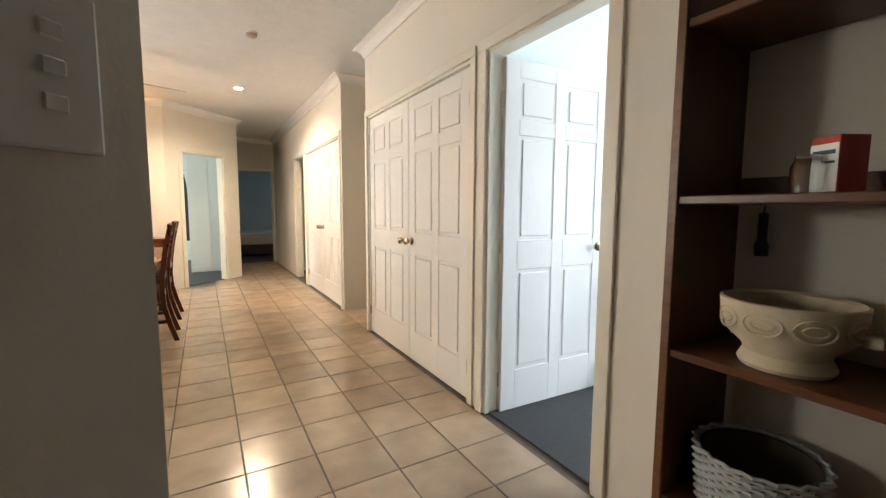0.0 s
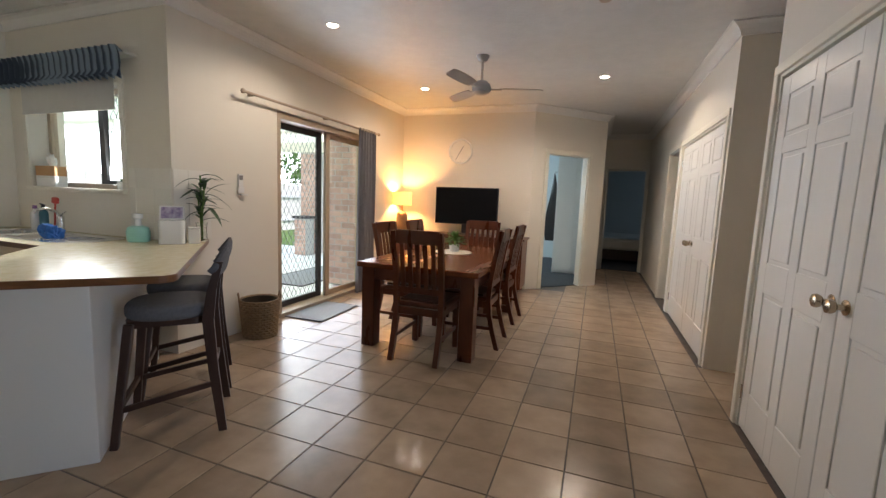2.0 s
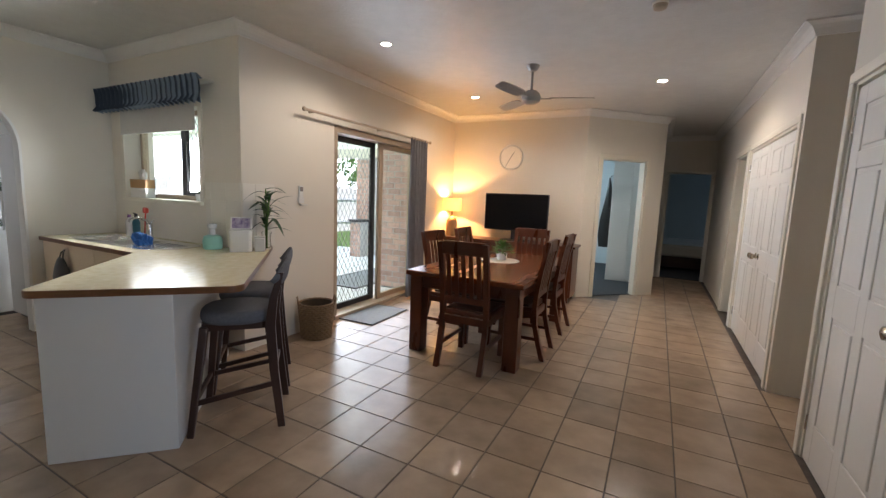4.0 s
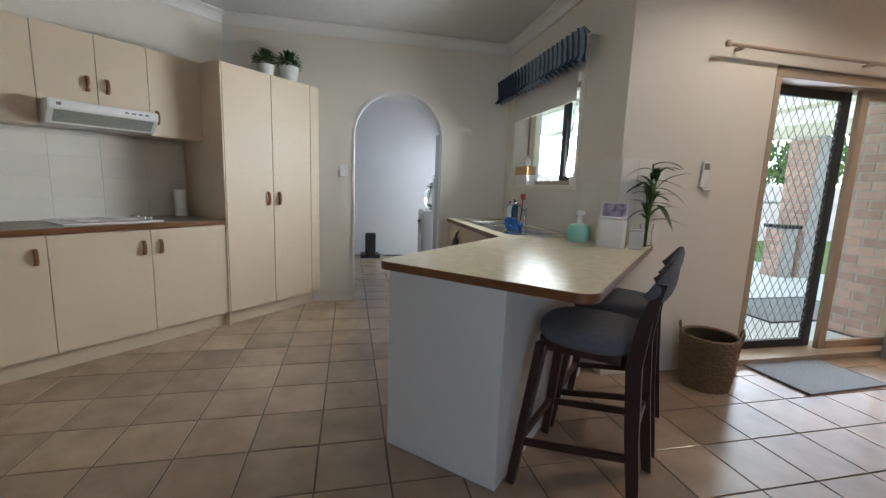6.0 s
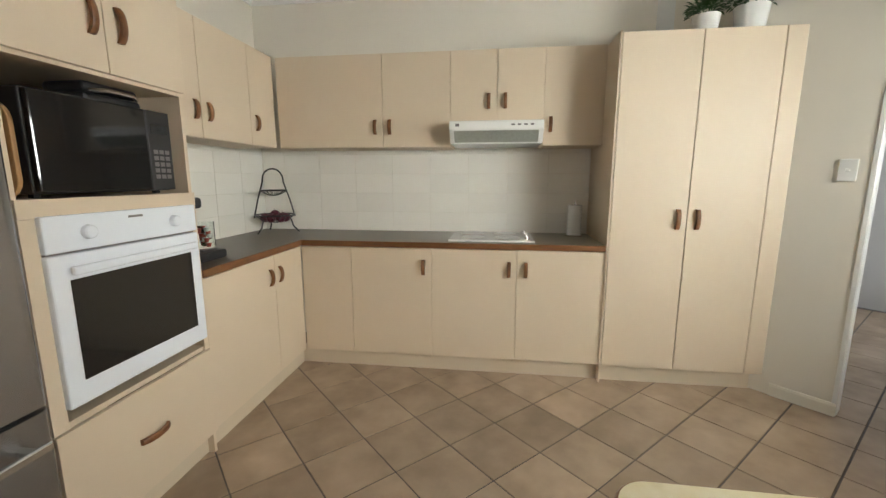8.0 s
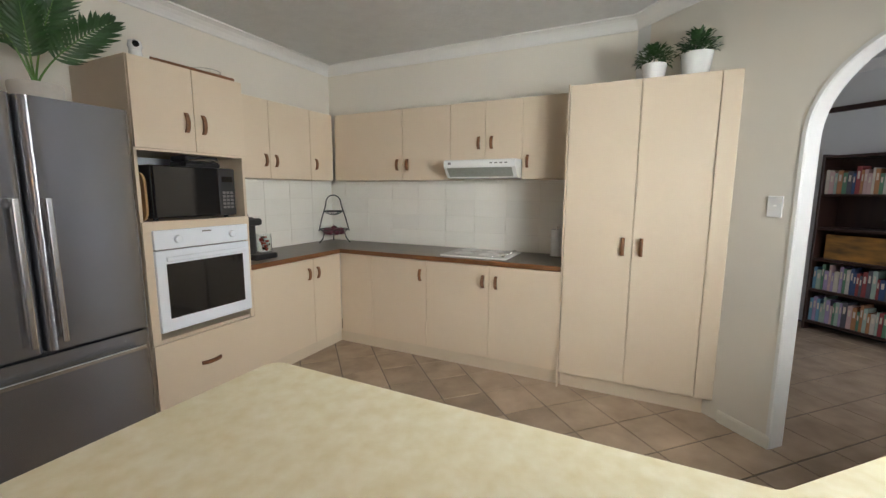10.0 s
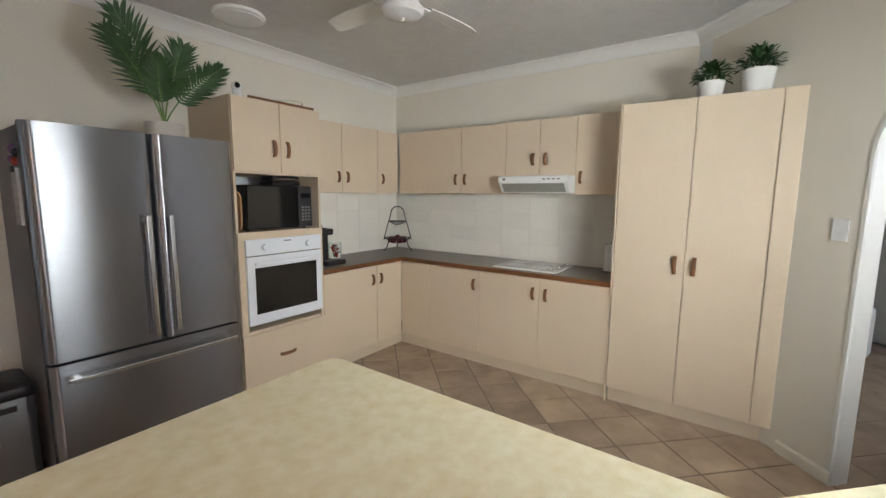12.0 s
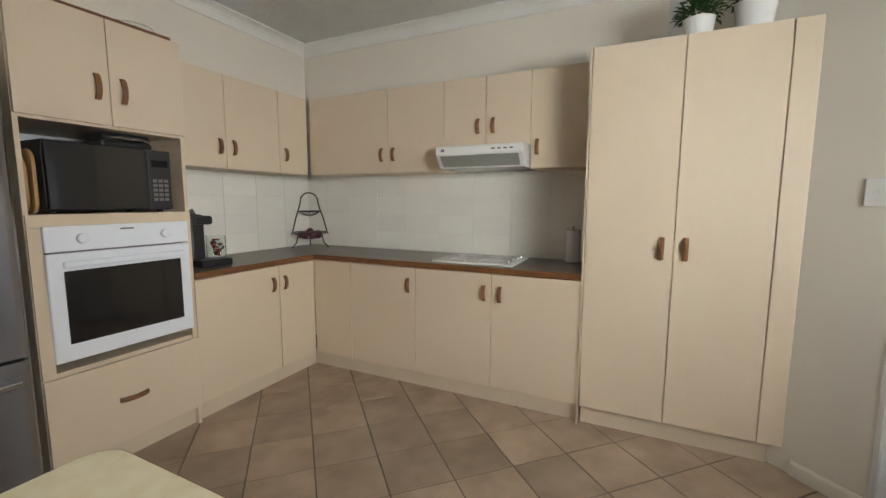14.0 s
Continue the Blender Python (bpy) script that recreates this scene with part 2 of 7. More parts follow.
BLUECLOTH = surface("blue_cloth", (0.05, 0.19, 0.55), (0.03, 0.12, 0.40), 30, 0.85, 0.5, 200)
PURPLE = surface("purple_plastic", (0.20, 0.08, 0.25), (0.15, 0.06, 0.2), 12, 0.4)
TEAL = surface("teal_plastic", (0.03, 0.13, 0.17), (0.02, 0.1, 0.13), 12, 0.3)
REDPLASTIC = surface("red_card", (0.50, 0.06, 0.04), (0.42, 0.05, 0.03), 14, 0.45)
MINT = surface("mint_plastic", (0.32, 0.66, 0.58), (0.28, 0.60, 0.53), 8, 0.3)
PICTURE = surface("purple_picture", (0.70, 0.66, 0.74), (0.12, 0.06, 0.22), 28, 0.3, detail=2)
VASE = glass("clear_glass")
SCREEN = surface("matte_black_screen", (0.006, 0.006, 0.007), (0.005, 0.005, 0.006), 3, 0.35)
SCREEN.node_tree.nodes["Principled BSDF"].inputs["Specular IOR Level"].default_value = 0.12
PLUM = surface("plum_skin", (0.12, 0.02, 0.035), (0.06, 0.01, 0.02), 12, 0.28)
BOARD = surface("board_timber", (0.50, 0.30, 0.13), (0.38, 0.21, 0.08), 10, 0.5, 0.1, 70, stretch=(1, 1, 0.2))
POTGREY = surface("stone_pot", (0.62, 0.58, 0.52), (0.54, 0.50, 0.45), 30, 0.7, 0.2, 120)
BOWLWOOD = surface("carved_pale_timber", (0.70, 0.60, 0.44), (0.52, 0.43, 0.29), 16, 0.6, 0.3, 90)
CANVAS = surface("orange_canvas", (0.55, 0.26, 0.05), (0.08, 0.06, 0.03), 9, 0.7, 0.2, 200, stretch=(1, 0.5, 2), detail=2)
BOOKS = [surface("book_cover", c, None, 12, 0.55) for c in ((0.05, 0.09, 0.20), (0.55, 0.52, 0.46), (0.30, 0.06, 0.06), (0.12, 0.26, 0.16), (0.62, 0.58, 0.48), (0.10, 0.10, 0.12), (0.45, 0.22, 0.10), (0.16, 0.34, 0.48), (0.40, 0.32, 0.50), (0.60, 0.42, 0.40), (0.38, 0.50, 0.42))]

# ---- builders ----


def thing(name, m, label, category, group="", kind=""):
    ob = new(name)
    ob.empty_display_size = 0.1
    ob.matrix_world = m
    return tagged(ob, label, category, group, kind)


def mesh_of(name, bm, material):
    me = bpy.data.meshes.new(name)
    bmesh.ops.recalc_face_normals(bm, faces=bm.faces)
    bm.to_mesh(me)
    bm.free()
    for one in (material if isinstance(material, (list, tuple)) else [material]):
        me.materials.append(one)
    return me


def part(name, bm, material, parent, label="", smooth=False):
    me = mesh_of(name, bm, material)
    if smooth:
        me.shade_smooth()
        me.set_sharp_from_angle(angle=radians(38))
    ob = new(name, me)
    ob.parent = parent
    return tagged(ob, label)


def structure(name, bm, material, label, category, m=None):
    ob = new(name, mesh_of(name, bm, material))
    if m is not None:
        ob.matrix_world = m
    return tagged(ob, label, category, kind="structure")


def box(x0, y0, z0, x1, y1, z1, r=0.0, bm=None, seg=2):
    """A box, its edges rounded by r."""
    own = bmesh.new()
    bmesh.ops.create_cube(own, size=1, matrix=Matrix.Translation(((x0 + x1) / 2, (y0 + y1) / 2, (z0 + z1) / 2)) @ Matrix.Diagonal((x1 - x0, y1 - y0, z1 - z0, 1)))
    if r:
        bmesh.ops.bevel(own, geom=own.edges[:], offset=r, segments=seg, profile=0.5, affect="EDGES")
    return join(bm, own)


def join(bm, own):
    if bm is None:
        return own
    me = bpy.data.meshes.new("tmp")
    own.to_mesh(me)
    own.free()
    bm.from_mesh(me)
    bpy.data.meshes.remove(me)
    return bm


def prism(points, z0, z1, r=0.0, bm=None, seg=2):
    """A plan outline raised from z0 to z1."""
    own = bmesh.new()
    low = [own.verts.new((x, y, z0)) for x, y in points]
    face = own.faces.new(low)
    up = bmesh.ops.extrude_face_region(own, geom=[face])["geom"]
    bmesh.ops.translate(own, verts=[v for v in up if isinstance(v, bmesh.types.BMVert)], vec=(0, 0, z1 - z0))
    bmesh.ops.recalc_face_normals(own, faces=own.faces)
    if r:
        flat = [e for e in own.edges if abs(e.verts[0].co.z - e.verts[1].co.z) < 1e-6]
        bmesh.ops.bevel(own, geom=flat, offset=r, segments=seg, profile=0.5, affect="EDGES")
    return join(bm, own)


def lathe(profile, n=28, bm=None, at=(0, 0, 0)):
    """Radius and height pairs turned about z."""
    own = bmesh.new()
    rings = [[own.verts.new((r * math.cos(2 * math.pi * k / n), r * math.sin(2 * math.pi * k / n), z)) for k in range(n)] for r, z in profile]
    for a, b in zip(rings, rings[1:]):
        for k in range(n):
            own.faces.new((a[k], a[(k + 1) % n], b[(k + 1) % n], b[k]))
    if profile[0][0] > 0 and profile[-1][0] > 0:
        for k in range(n):
            own.faces.new((rings[-1][k], rings[-1][(k + 1) % n], rings[0][(k + 1) % n], rings[0][k]))
    elif profile[0][0] > 0 or profile[-1][0] > 0:
        own.faces.new(rings[0] if profile[0][0] > 0 else rings[-1])
    bmesh.ops.remove_doubles(own, verts=own.verts, dist=1e-6)
    bmesh.ops.translate(own, verts=own.verts, vec=at)
    return join(bm, own)


def tube(points, r, n=8, bm=None, ends=True, r2=None):
    """A round rod along points, from radius r to r2."""
    own = bmesh.new()
    pts = [Vector(p) for p in points]
    rings = []
    for k, p in enumerate(pts):
        d = (pts[min(k + 1, len(pts) - 1)] - pts[max(k - 1, 0)]).normalized()
        side = d.cross(Vector((0, 0, 1)))
        side = side.normalized() if side.length > 1e-3 else Vector((1, 0, 0))
        up = side.cross(d)
        rr = r + ((r2 - r) * k / max(1, len(pts) - 1) if r2 is not None else 0)
        rings.append([own.verts.new(p + rr * (math.cos(2 * math.pi * a / n) * side + math.sin(2 * math.pi * a / n) * up)) for a in range(n)])
    for a, b in zip(rings, rings[1:]):
        for k in range(n):
            own.faces.new((a[k], a[(k + 1) % n], b[(k + 1) % n], b[k]))
    if ends:
        own.faces.new(rings[0][::-1])
        own.faces.new(rings[-1])
    return join(bm, own)


def beam(p0, p1, w, d, bm=None, r=0.004, w1=None, d1=None):
    """A straight bar from p0 to p1, w by d across (w1 by d1 at its end); w lies level."""
    own = bmesh.new()
    p0, p1 = Vector(p0), Vector(p1)
    ax = (p1 - p0).normalized()
    side = ax.cross(Vector((0, 1, 0))) if abs(ax.z) > 0.7 else ax.cross(Vector((0, 0, 1)))
    side.normalize()
    up = side.cross(ax)
    w1, d1 = w1 or w, d1 or d
    ends = []
    for p, a, b in ((p0, w, d), (p1, w1, d1)):
        ends.append([own.verts.new(p + side * sx * a / 2 + up * sy * b / 2) for sx, sy in ((-1, -1), (1, -1), (1, 1), (-1, 1))])
    own.faces.new(ends[0][::-1])
    own.faces.new(ends[1])
    for k in range(4):
        own.faces.new((ends[0][k], ends[0][(k + 1) % 4], ends[1][(k + 1) % 4], ends[1][k]))
    if r:
        bmesh.ops.bevel(own, geom=own.edges[:], offset=r, segments=2, profile=0.5, affect="EDGES")
    return join(bm, own)


def moved(bm, m):
    bmesh.ops.transform(bm, matrix=m, verts=bm.verts)
    return bm


def wall(name, p0, p1, thick, openings=(), top=CEIL, material=PAINT, label="painted plaster wall", base=0.0):
    """An upright wall whose face runs from p0 to p1, its body to the right of that way. Openings: from, to, sill, head."""
    p0, p1 = Vector((*p0, 0)), Vector((*p1, 0))
    length, yaw = (p1 - p0).length, math.atan2(p1.y - p0.y, p1.x - p0.x)
    bm, at = bmesh.new(), 0.0
    for a, b, lo, hi in sorted(openings):
        if a > at:
            box(at, -thick, base, a, 0, top, bm=bm)
        if lo > base:
            box(a, -thick, base, b, 0, lo, bm=bm)
        if hi < top:
            box(a, -thick, hi, b, 0, top, bm=bm)
        at = b
    if at < length:
        box(at, -thick, base, length, 0, top, bm=bm)
    m = Matrix.Translation(p0) @ Matrix.Rotation(yaw, 4, "Z")
    return structure(name, bm, material, label, "wall", m)


def sweep(points, profile, z, bm=None, closed=False):
    """A moulding along a plan line, on its left side: profile of (out from the wall, up from z)."""
    own = bmesh.new()
    pts = [Vector(p) for p in points]
    n = len(pts)
    rings = []
    for k in range(n):
        a = pts[k] - pts[k - 1] if (k or closed) else pts[1] - pts[0]
        b = pts[(k + 1) % n] - pts[k] if (k < n - 1 or closed) else a
        if not (k or closed):
            a = b
        a, b = a.normalized(), b.normalized()
        na, nb = Vector((-a.y, a.x)), Vector((-b.y, b.x))
        mid = (na + nb).normalized()
        mid /= max(0.3, mid.dot(na))
        rings.append([own.verts.new((pts[k].x + mid.x * o, pts[k].y + mid.y * o, z + h)) for o, h in profile])
    for k in range(n if closed else n - 1):
        a, b = rings[k], rings[(k + 1) % n]
        for i in range(len(profile)):
            j = (i + 1) % len(profile)
            own.faces.new((a[i], b[i], b[j], a[j]))
    if not closed:
        own.faces.new(rings[0])
        own.faces.new(rings[-1][::-1])
    return join(bm, own)


COVE = [(0.0, 0.0), (0.0, -0.09), (0.012, -0.09), (0.016, -0.075), (0.03, -0.048), (0.05, -0.027), (0.075, -0.015), (0.09, -0.012), (0.09, 0.0)]

# ---- the large structure ----
KIT = pose(-1.99, -0.93, 0, 0, 0, 45)  # kitchen corner: x runs along the oven wall, y along the hob wall


def kit(x, y):
    return (KIT @ Vector((x, y, 0))).xy[:]


wall("wall_east", (1.87, -1.6), (1.87, 4.72), 0.11, [(3.54, 4.34, 0, 2.08), (4.5, 6.26, 0, 2.08)], label="cream painted plaster wall with a doorway")
wall("wall_recess_south", (1.98, 4.72), (3.2, 4.72), 0.11)
wall("wall_recess_east", (3.2, 4.72), (3.2, 5.6), 0.11)
wall("wall_recess_north", (3.2, 5.6), (2.0, 5.6), 0.11)
wall("wall_hall_east", (1.89, 5.6), (1.89, 10.85), 0.11, [(0.1, 1.92, 0, 2.06), (2.04, 2.82, 0, 2.06)], label="cream painted plaster hallway wall")
wall("wall_hall_end", (1.89, 10.85), (1.03, 10.85), 0.11, [(0.04, 0.76, 0, 2.04)])
wall("wall_hall_west", (1.03, 10.74), (1.03, 8.93), 0.11)
wall("wall_angled", (1.03, 8.93), (0.03, 7.98), 0.11, [(0.33, 1.10, 0, 2.06)], label="short angled plaster wall with a bedroom doorway")
wall("wall_television", (0.03, 7.98), (-2.33, 7.98), 0.11, label="plaster wall behind the television")
wall("wall_sliding_door", (-2.08, 7.98), (-2.08, 4.0), 0.25, [(1.03, 2.87, 0, 2.12)], label="plaster wall with a sliding door")
wall("wall_window", (-2.33, 4.0), (-4.1, 4.0), 0.25, [(0.29, 1.53, 1.28, 2.12)], label="plaster wall with the kitchen window")
wall("wall_hob", kit(0, 2.984), kit(0, -0.11), 0.11, label="plaster wall above the kitchen cupboards")
wall("wall_oven", kit(0, 0), kit(3.32, 0), 0.11, label="plaster wall behind the oven and refrigerator")
wall("wall_entry_south", (-2.9, -1.6), (1.87, -1.6), 0.11)
wall("wall_entry_west", (-2.3, -0.7), (-2.3, -1.6), 0.11)
# lounge beyond the arch
wall("wall_lounge_west", (-7.0, 4.3), (-7.0, -0.5), 0.11, material=ROOM_PAINT, label="pale painted lounge wall")
wall("wall_lounge_south", (-7.0, -0.5), (-4.21, -0.5), 0.11, material=ROOM_PAINT)
wall("wall_lounge_north", (-4.21, 4.3), (-7.0, 4.3), 0.11, [(0.3, 2.5, 0.6, 2.1)], material=ROOM_PAINT)
wall("wall_lounge_inner", (-4.21, -0.5), (-4.21, 1.3), 0.11, material=ROOM_PAINT)
# bedrooms
wall("wall_bedroom_south", (1.98, -0.5), (5.0, -0.5), 0.11, material=BED_PAINT)
wall("wall_bedroom_east", (5.0, -0.5), (5.0, 2.84), 0.11, [(1.0, 2.6, 0.8, 2.1)], material=BED_PAINT)
wall("wall_bedroom_north", (5.0, 2.84), (1.98, 2.84), 0.06, material=BED_PAINT)
wall("wall_corner_bedroom_east", (0.92, 9.0), (0.92, 12.0), 0.11, material=BED_PAINT)
wall("wall_corner_bedroom_north", (0.92, 12.0), (-3.0, 12.0), 0.11, material=BED_PAINT)
wall("wall_corner_bedroom_west", (-3.0, 12.0), (-3.0, 8.09), 0.11, material=BED_PAINT)
wall("wall_end_bedroom_south", (2.0, 10.96), (3.6, 10.96), 0.11, material=BED_PAINT)
wall("wall_end_bedroom_east", (3.6, 10.96), (3.6, 14.0), 0.11, material=BED_PAINT)
wall("wall_end_bedroom_north", (3.6, 14.0), (0.3, 14.0), 0.11, material=BED_PAINT)
wall("wall_end_bedroom_west", (0.3, 14.0), (0.3, 12.11), 0.11, material=BED_PAINT)
wall("wall_side_room_east", (3.4, 7.0), (3.4, 9.2), 0.11)
wall("wall_side_room_north", (3.4, 9.2), (2.0, 9.2), 0.11)
wall("wall_side_room_south", (2.0, 7.58), (3.4, 7.58), 0.06)

# the wall with the arched opening
ARCH_Y0, ARCH_Y1, SPRING, CROWN = 2.36, 3.28, 1.71, 2.17
bm = bmesh.new()
box(-4.21, 1.14, 0, -4.10, ARCH_Y0, CEIL, bm=bm)
box(-4.21, ARCH_Y1, 0, -4.10, 4.40, CEIL, bm=bm)
STEPS = 40
mid, half = (ARCH_Y0 + ARCH_Y1) / 2, (ARCH_Y1 - ARCH_Y0) / 2
arc = [(mid - half * math.cos(math.pi * k / STEPS), SPRING + (CROWN - SPRING) * math.sin(math.pi * k / STEPS)) for k in range(STEPS + 1)]
for (ya, za), (yb, zb) in zip(arc, arc[1:]):
    v = [bm.verts.new(p) for p in ((-4.21, ya, za), (-4.10, ya, za), (-4.10, yb, zb), (-4.21, yb, zb),
                                   (-4.21, ya, CEIL), (-4.10, ya, CEIL), (-4.10, yb, CEIL), (-4.21, yb, CEIL))]
    for q in ((0, 1, 2, 3), (4, 5, 6, 7), (1, 2, 6, 5), (0, 3, 7, 4)):
        bm.faces.new([v[i] for i in q])
bmesh.ops.remove_doubles(bm, verts=bm.verts, dist=1e-5)
structure("wall_arch", bm, PAINT, "plaster wall with a round-headed arched opening", "wall")
bm = bmesh.new()
line = [(ARCH_Y0, 0.0)] + arc + [(ARCH_Y1, 0.0)]
rings = []
for k, (yy, zz) in enumerate(line):
    c = Vector((mid - yy, max(0, SPRING - zz) * 0 + (SPRING - zz if zz > SPRING else 0))).normalized() * 0.012
    rings.append([bm.verts.new((x, yy + c.x * f, zz + c.y * f)) for x, f in ((-4.216, 0.0), (-4.216, 0.6), (-4.205, 1.0), (-4.105, 1.0), (-4.094, 0.6), (-4.094, -0.9), (-4.098, -1.0), (-4.098, 0.0))])
for a, b in zip(rings, rings[1:]):
    for i in range(8):
        bm.faces.new((a[i], b[i], b[(i + 1) % 8], a[(i + 1) % 8]))
structure("trim_arch", bm, WHITE, "white rounded edge trim of the arched opening", "trim")

OUTLINE = [(-7.15, -1.75), (5.15, -1.75), (5.15, 14.15), (-3.15, 14.15), (-3.15, 8.08), (-2.3, 8.08), (-2.3, 4.22), (-4.3, 4.22), (-4.3, 4.41), (-7.15, 4.41)]
structure("ceiling", prism(OUTLINE, CEIL, CEIL + 0.1), STUCCO, "off-white textured plaster ceiling", "ceiling")
floor = structure("floor", prism(OUTLINE, -0.12, -0.004), GROUT, "beige ceramic tiled floor with dark grout", "floor")
structure("carpet_bedroom", prism([(1.9, -0.5), (5.0, -0.5), (5.0, 2.84), (1.9, 2.84)], -0.003, 0.008), CARPET, "charcoal bedroom carpet", "carpet")
structure("carpet_corner_bedroom", prism([(0.92, 8.92), (0.92, 12), (-3, 12), (-3, 8.09), (0.05, 8.09)], -0.003, 0.008), CARPET, "charcoal bedroom carpet", "carpet")
structure("carpet_end_bedroom", prism([(0.3, 10.9), (3.6, 10.9), (3.6, 14), (0.3, 14)], -0.003, 0.008), CARPET, "charcoal bedroom carpet", "carpet")
ROOM = [(1.87, -1.6), (1.87, 4.72), (3.2, 4.72), (3.2, 5.6), (1.89, 5.6), (1.89, 10.85), (1.03, 10.85), (1.03, 8.93), (0.03, 7.98), (-2.08, 7.98),
        (-2.08, 4.0), (-4.1, 4.0), (-4.1, 1.18), kit(0, 0), kit(3.32, 0), kit(3.32, -0.11), kit(0, -0.11)]
structure("cornice", sweep(ROOM, COVE, CEIL), WHITE, "white coved plaster cornice", "cornice")
SKIRT = [(0.0, 0.075), (0.0, 0.001), (0.014, 0.001), (0.014, 0.062), (0.009, 0.075)]
for line in ([(-4.1, 3.375), (-4.1, 3.285), (-4.205, 3.285)], [(-4.205, 2.355), (-4.1, 2.355), (-4.1, 2.065)]):
    structure("baseboard", sweep(line, SKIRT, 0.0), TRIM, "low cream painted skirting board", "skirting")
structure("cornice_lounge", sweep([(-4.21, 4.3), (-7.0, 4.3), (-7.0, -0.5), (-4.21, -0.5)], COVE, CEIL), WHITE, "white coved plaster cornice", "cornice")


# ---- doors ----
def door_leaf(w, h=2.03, t=0.036):
    """A six-panel leaf: x from 0 to w, z from the floor, y through its thickness."""
    bm = box(0.003, -t / 2 + 0.007, 0.008, w - 0.003, t / 2 - 0.007, h)
    stile, mull = 0.105, 0.09
    rows = [(0.25, 0.855), (1.03, 1.63), (1.72, 1.945)]
    for sy in (-1, 1):
        y0, y1 = sorted((sy * (t / 2 - 0.009), sy * t / 2))
        for x0, x1 in ((0.002, stile), (w / 2 - mull / 2, w / 2 + mull / 2), (w - stile, w - 0.002)):
            box(x0, y0, 0.008, x1, y1, h, 0.003, bm, 1)
        zs = [0.008] + [z for r in rows for z in r] + [h]
        for z0, z1 in zip(zs[::2], zs[1::2]):
            for x0, x1 in ((stile - 0.003, w / 2 - mull / 2 + 0.003), (w / 2 + mull / 2 - 0.003, w - stile + 0.003)):
                box(x0, y0, z0, x1, y1, z1, 0.003, bm, 1)
        for z0, z1 in rows:
            for x0, x1 in ((stile, w / 2 - mull / 2), (w / 2 + mull / 2, w - stile)):
                g = 0.022
                box(x0 + g, y0 - 0.001 if sy < 0 else y0 - 0.004, z0 + g, x1 - g, y1 + 0.004 if sy < 0 else y1 + 0.001, z1 - g, 0.006, bm, 2)
    return bm


def knob(parent, x, y, z, sy, material, name="knob"):
    bm = lathe([(0.0, 0.0), (0.03, 0.0), (0.031, 0.004), (0.012, 0.010), (0.011, 0.03), (0.024, 0.038), (0.029, 0.05), (0.026, 0.062), (0.012, 0.068), (0.0, 0.069)], 20)
    moved(bm, Matrix.Translation((x, y, z)) @ Matrix.Rotation(radians(90 if sy < 0 else -90), 4, "X"))
    return part(name, bm, material, parent, "brushed brass door knob", True)


def hinge(parent, x, y, z):
    return part("hinge", tube([(x, y, z - 0.045), (x, y, z + 0.045)], 0.007, 8), STEELBRIGHT, parent, "steel butt hinge", True)


def architrave(parent, w, h, y, t=0.018, b=0.065, material=TRIM):
    """Moulded boards round an opening of w by h, on the face at y towards -y."""
    for x0, x1, z0, z1 in ((-b, 0, 0, h), (w, w + b, 0, h), (-b, w + b, h, h + b)):
        bm = box(x0, y - t, z0, x1, y, z1, 0.005)
        part("architrave", bm, material, parent)


def jambs(parent, w, h, depth, material=TRIM):
    for x0, x1, z0, z1 in ((-0.001, 0.018, 0, h), (w - 0.018, w + 0.001, 0, h), (0.018, w - 0.018, h - 0.018, h + 0.001)):
        part("jamb", box(x0, 0.002, z0, x1, depth, z1, 0.002, None, 1), material, parent)


# local x runs along the opening, +y into the wall


def in_wall(x, y, yaw):
    return Matrix.Translation((x, y, 0)) @ Matrix.Rotation(radians(yaw), 4, "Z")


def closet(name, m, w, label, h=2.06):
    d = thing(name, m, label, "closet doors", kind="structure")
    jambs(d, w, h, 0.11)
    architrave(d, w, h, 0.0, 0.016, 0.055)
    lw = (w - 0.04) / 2
    for k in (0, 1):
        bm = moved(door_leaf(lw - 0.003, h - 0.03), Matrix.Translation((0.02 + k * (lw + 0.001), 0.028, 0)))
        leaf = part("leaf", bm, WHITE, d, "white six-panel closet door leaf")
        knob(leaf, 0.02 + lw + (0.055 if k else -0.05), 0.01, 0.96, -1, BRASS)
        for z in (0.22, 1.86):
            hinge(leaf, 0.021 if not k else w - 0.021, 0.006, z)
    return d


# seen from the room, the opening's left end is the farther one
closet("door_1", in_wall(1.87, 4.66, -90), 1.76, "white six-panel double closet doors with brass knobs, shut", 2.08)
closet("door_2", in_wall(1.89, 7.52, -90), 1.82, "white six-panel double closet doors at the hallway, shut")
d = thing("door_3", in_wall(1.87, 2.74, -90), "white six-panel bedroom door standing open on dark carpet", "door", kind="structure")
jambs(d, 0.80, 2.08, 0.11)
architrave(d, 0.80, 2.08, 0.0)
leaf = part("leaf", moved(door_leaf(0.83, 2.045), Matrix.Translation((0.035, 0.085, 0)) @ Matrix.Rotation(radians(88), 4, "Z")), DOORWHITE, d, "white six-panel door leaf, open")
kn = Matrix.Translation((0.035, 0.085, 0)) @ Matrix.Rotation(radians(88), 4, "Z")
for sy in (-1, 1):
    b2 = lathe([(0.0, 0.0), (0.03, 0.0), (0.031, 0.004), (0.012, 0.010), (0.011, 0.03), (0.024, 0.038), (0.029, 0.05), (0.026, 0.062), (0.012, 0.068), (0.0, 0.069)], 20)
    moved(b2, kn @ Matrix.Translation((0.772, sy * 0.018, 0.97)) @ Matrix.Rotation(radians(90 if sy < 0 else -90), 4, "X"))
    part("knob", b2, BRASS, leaf, "brass door knob", True)
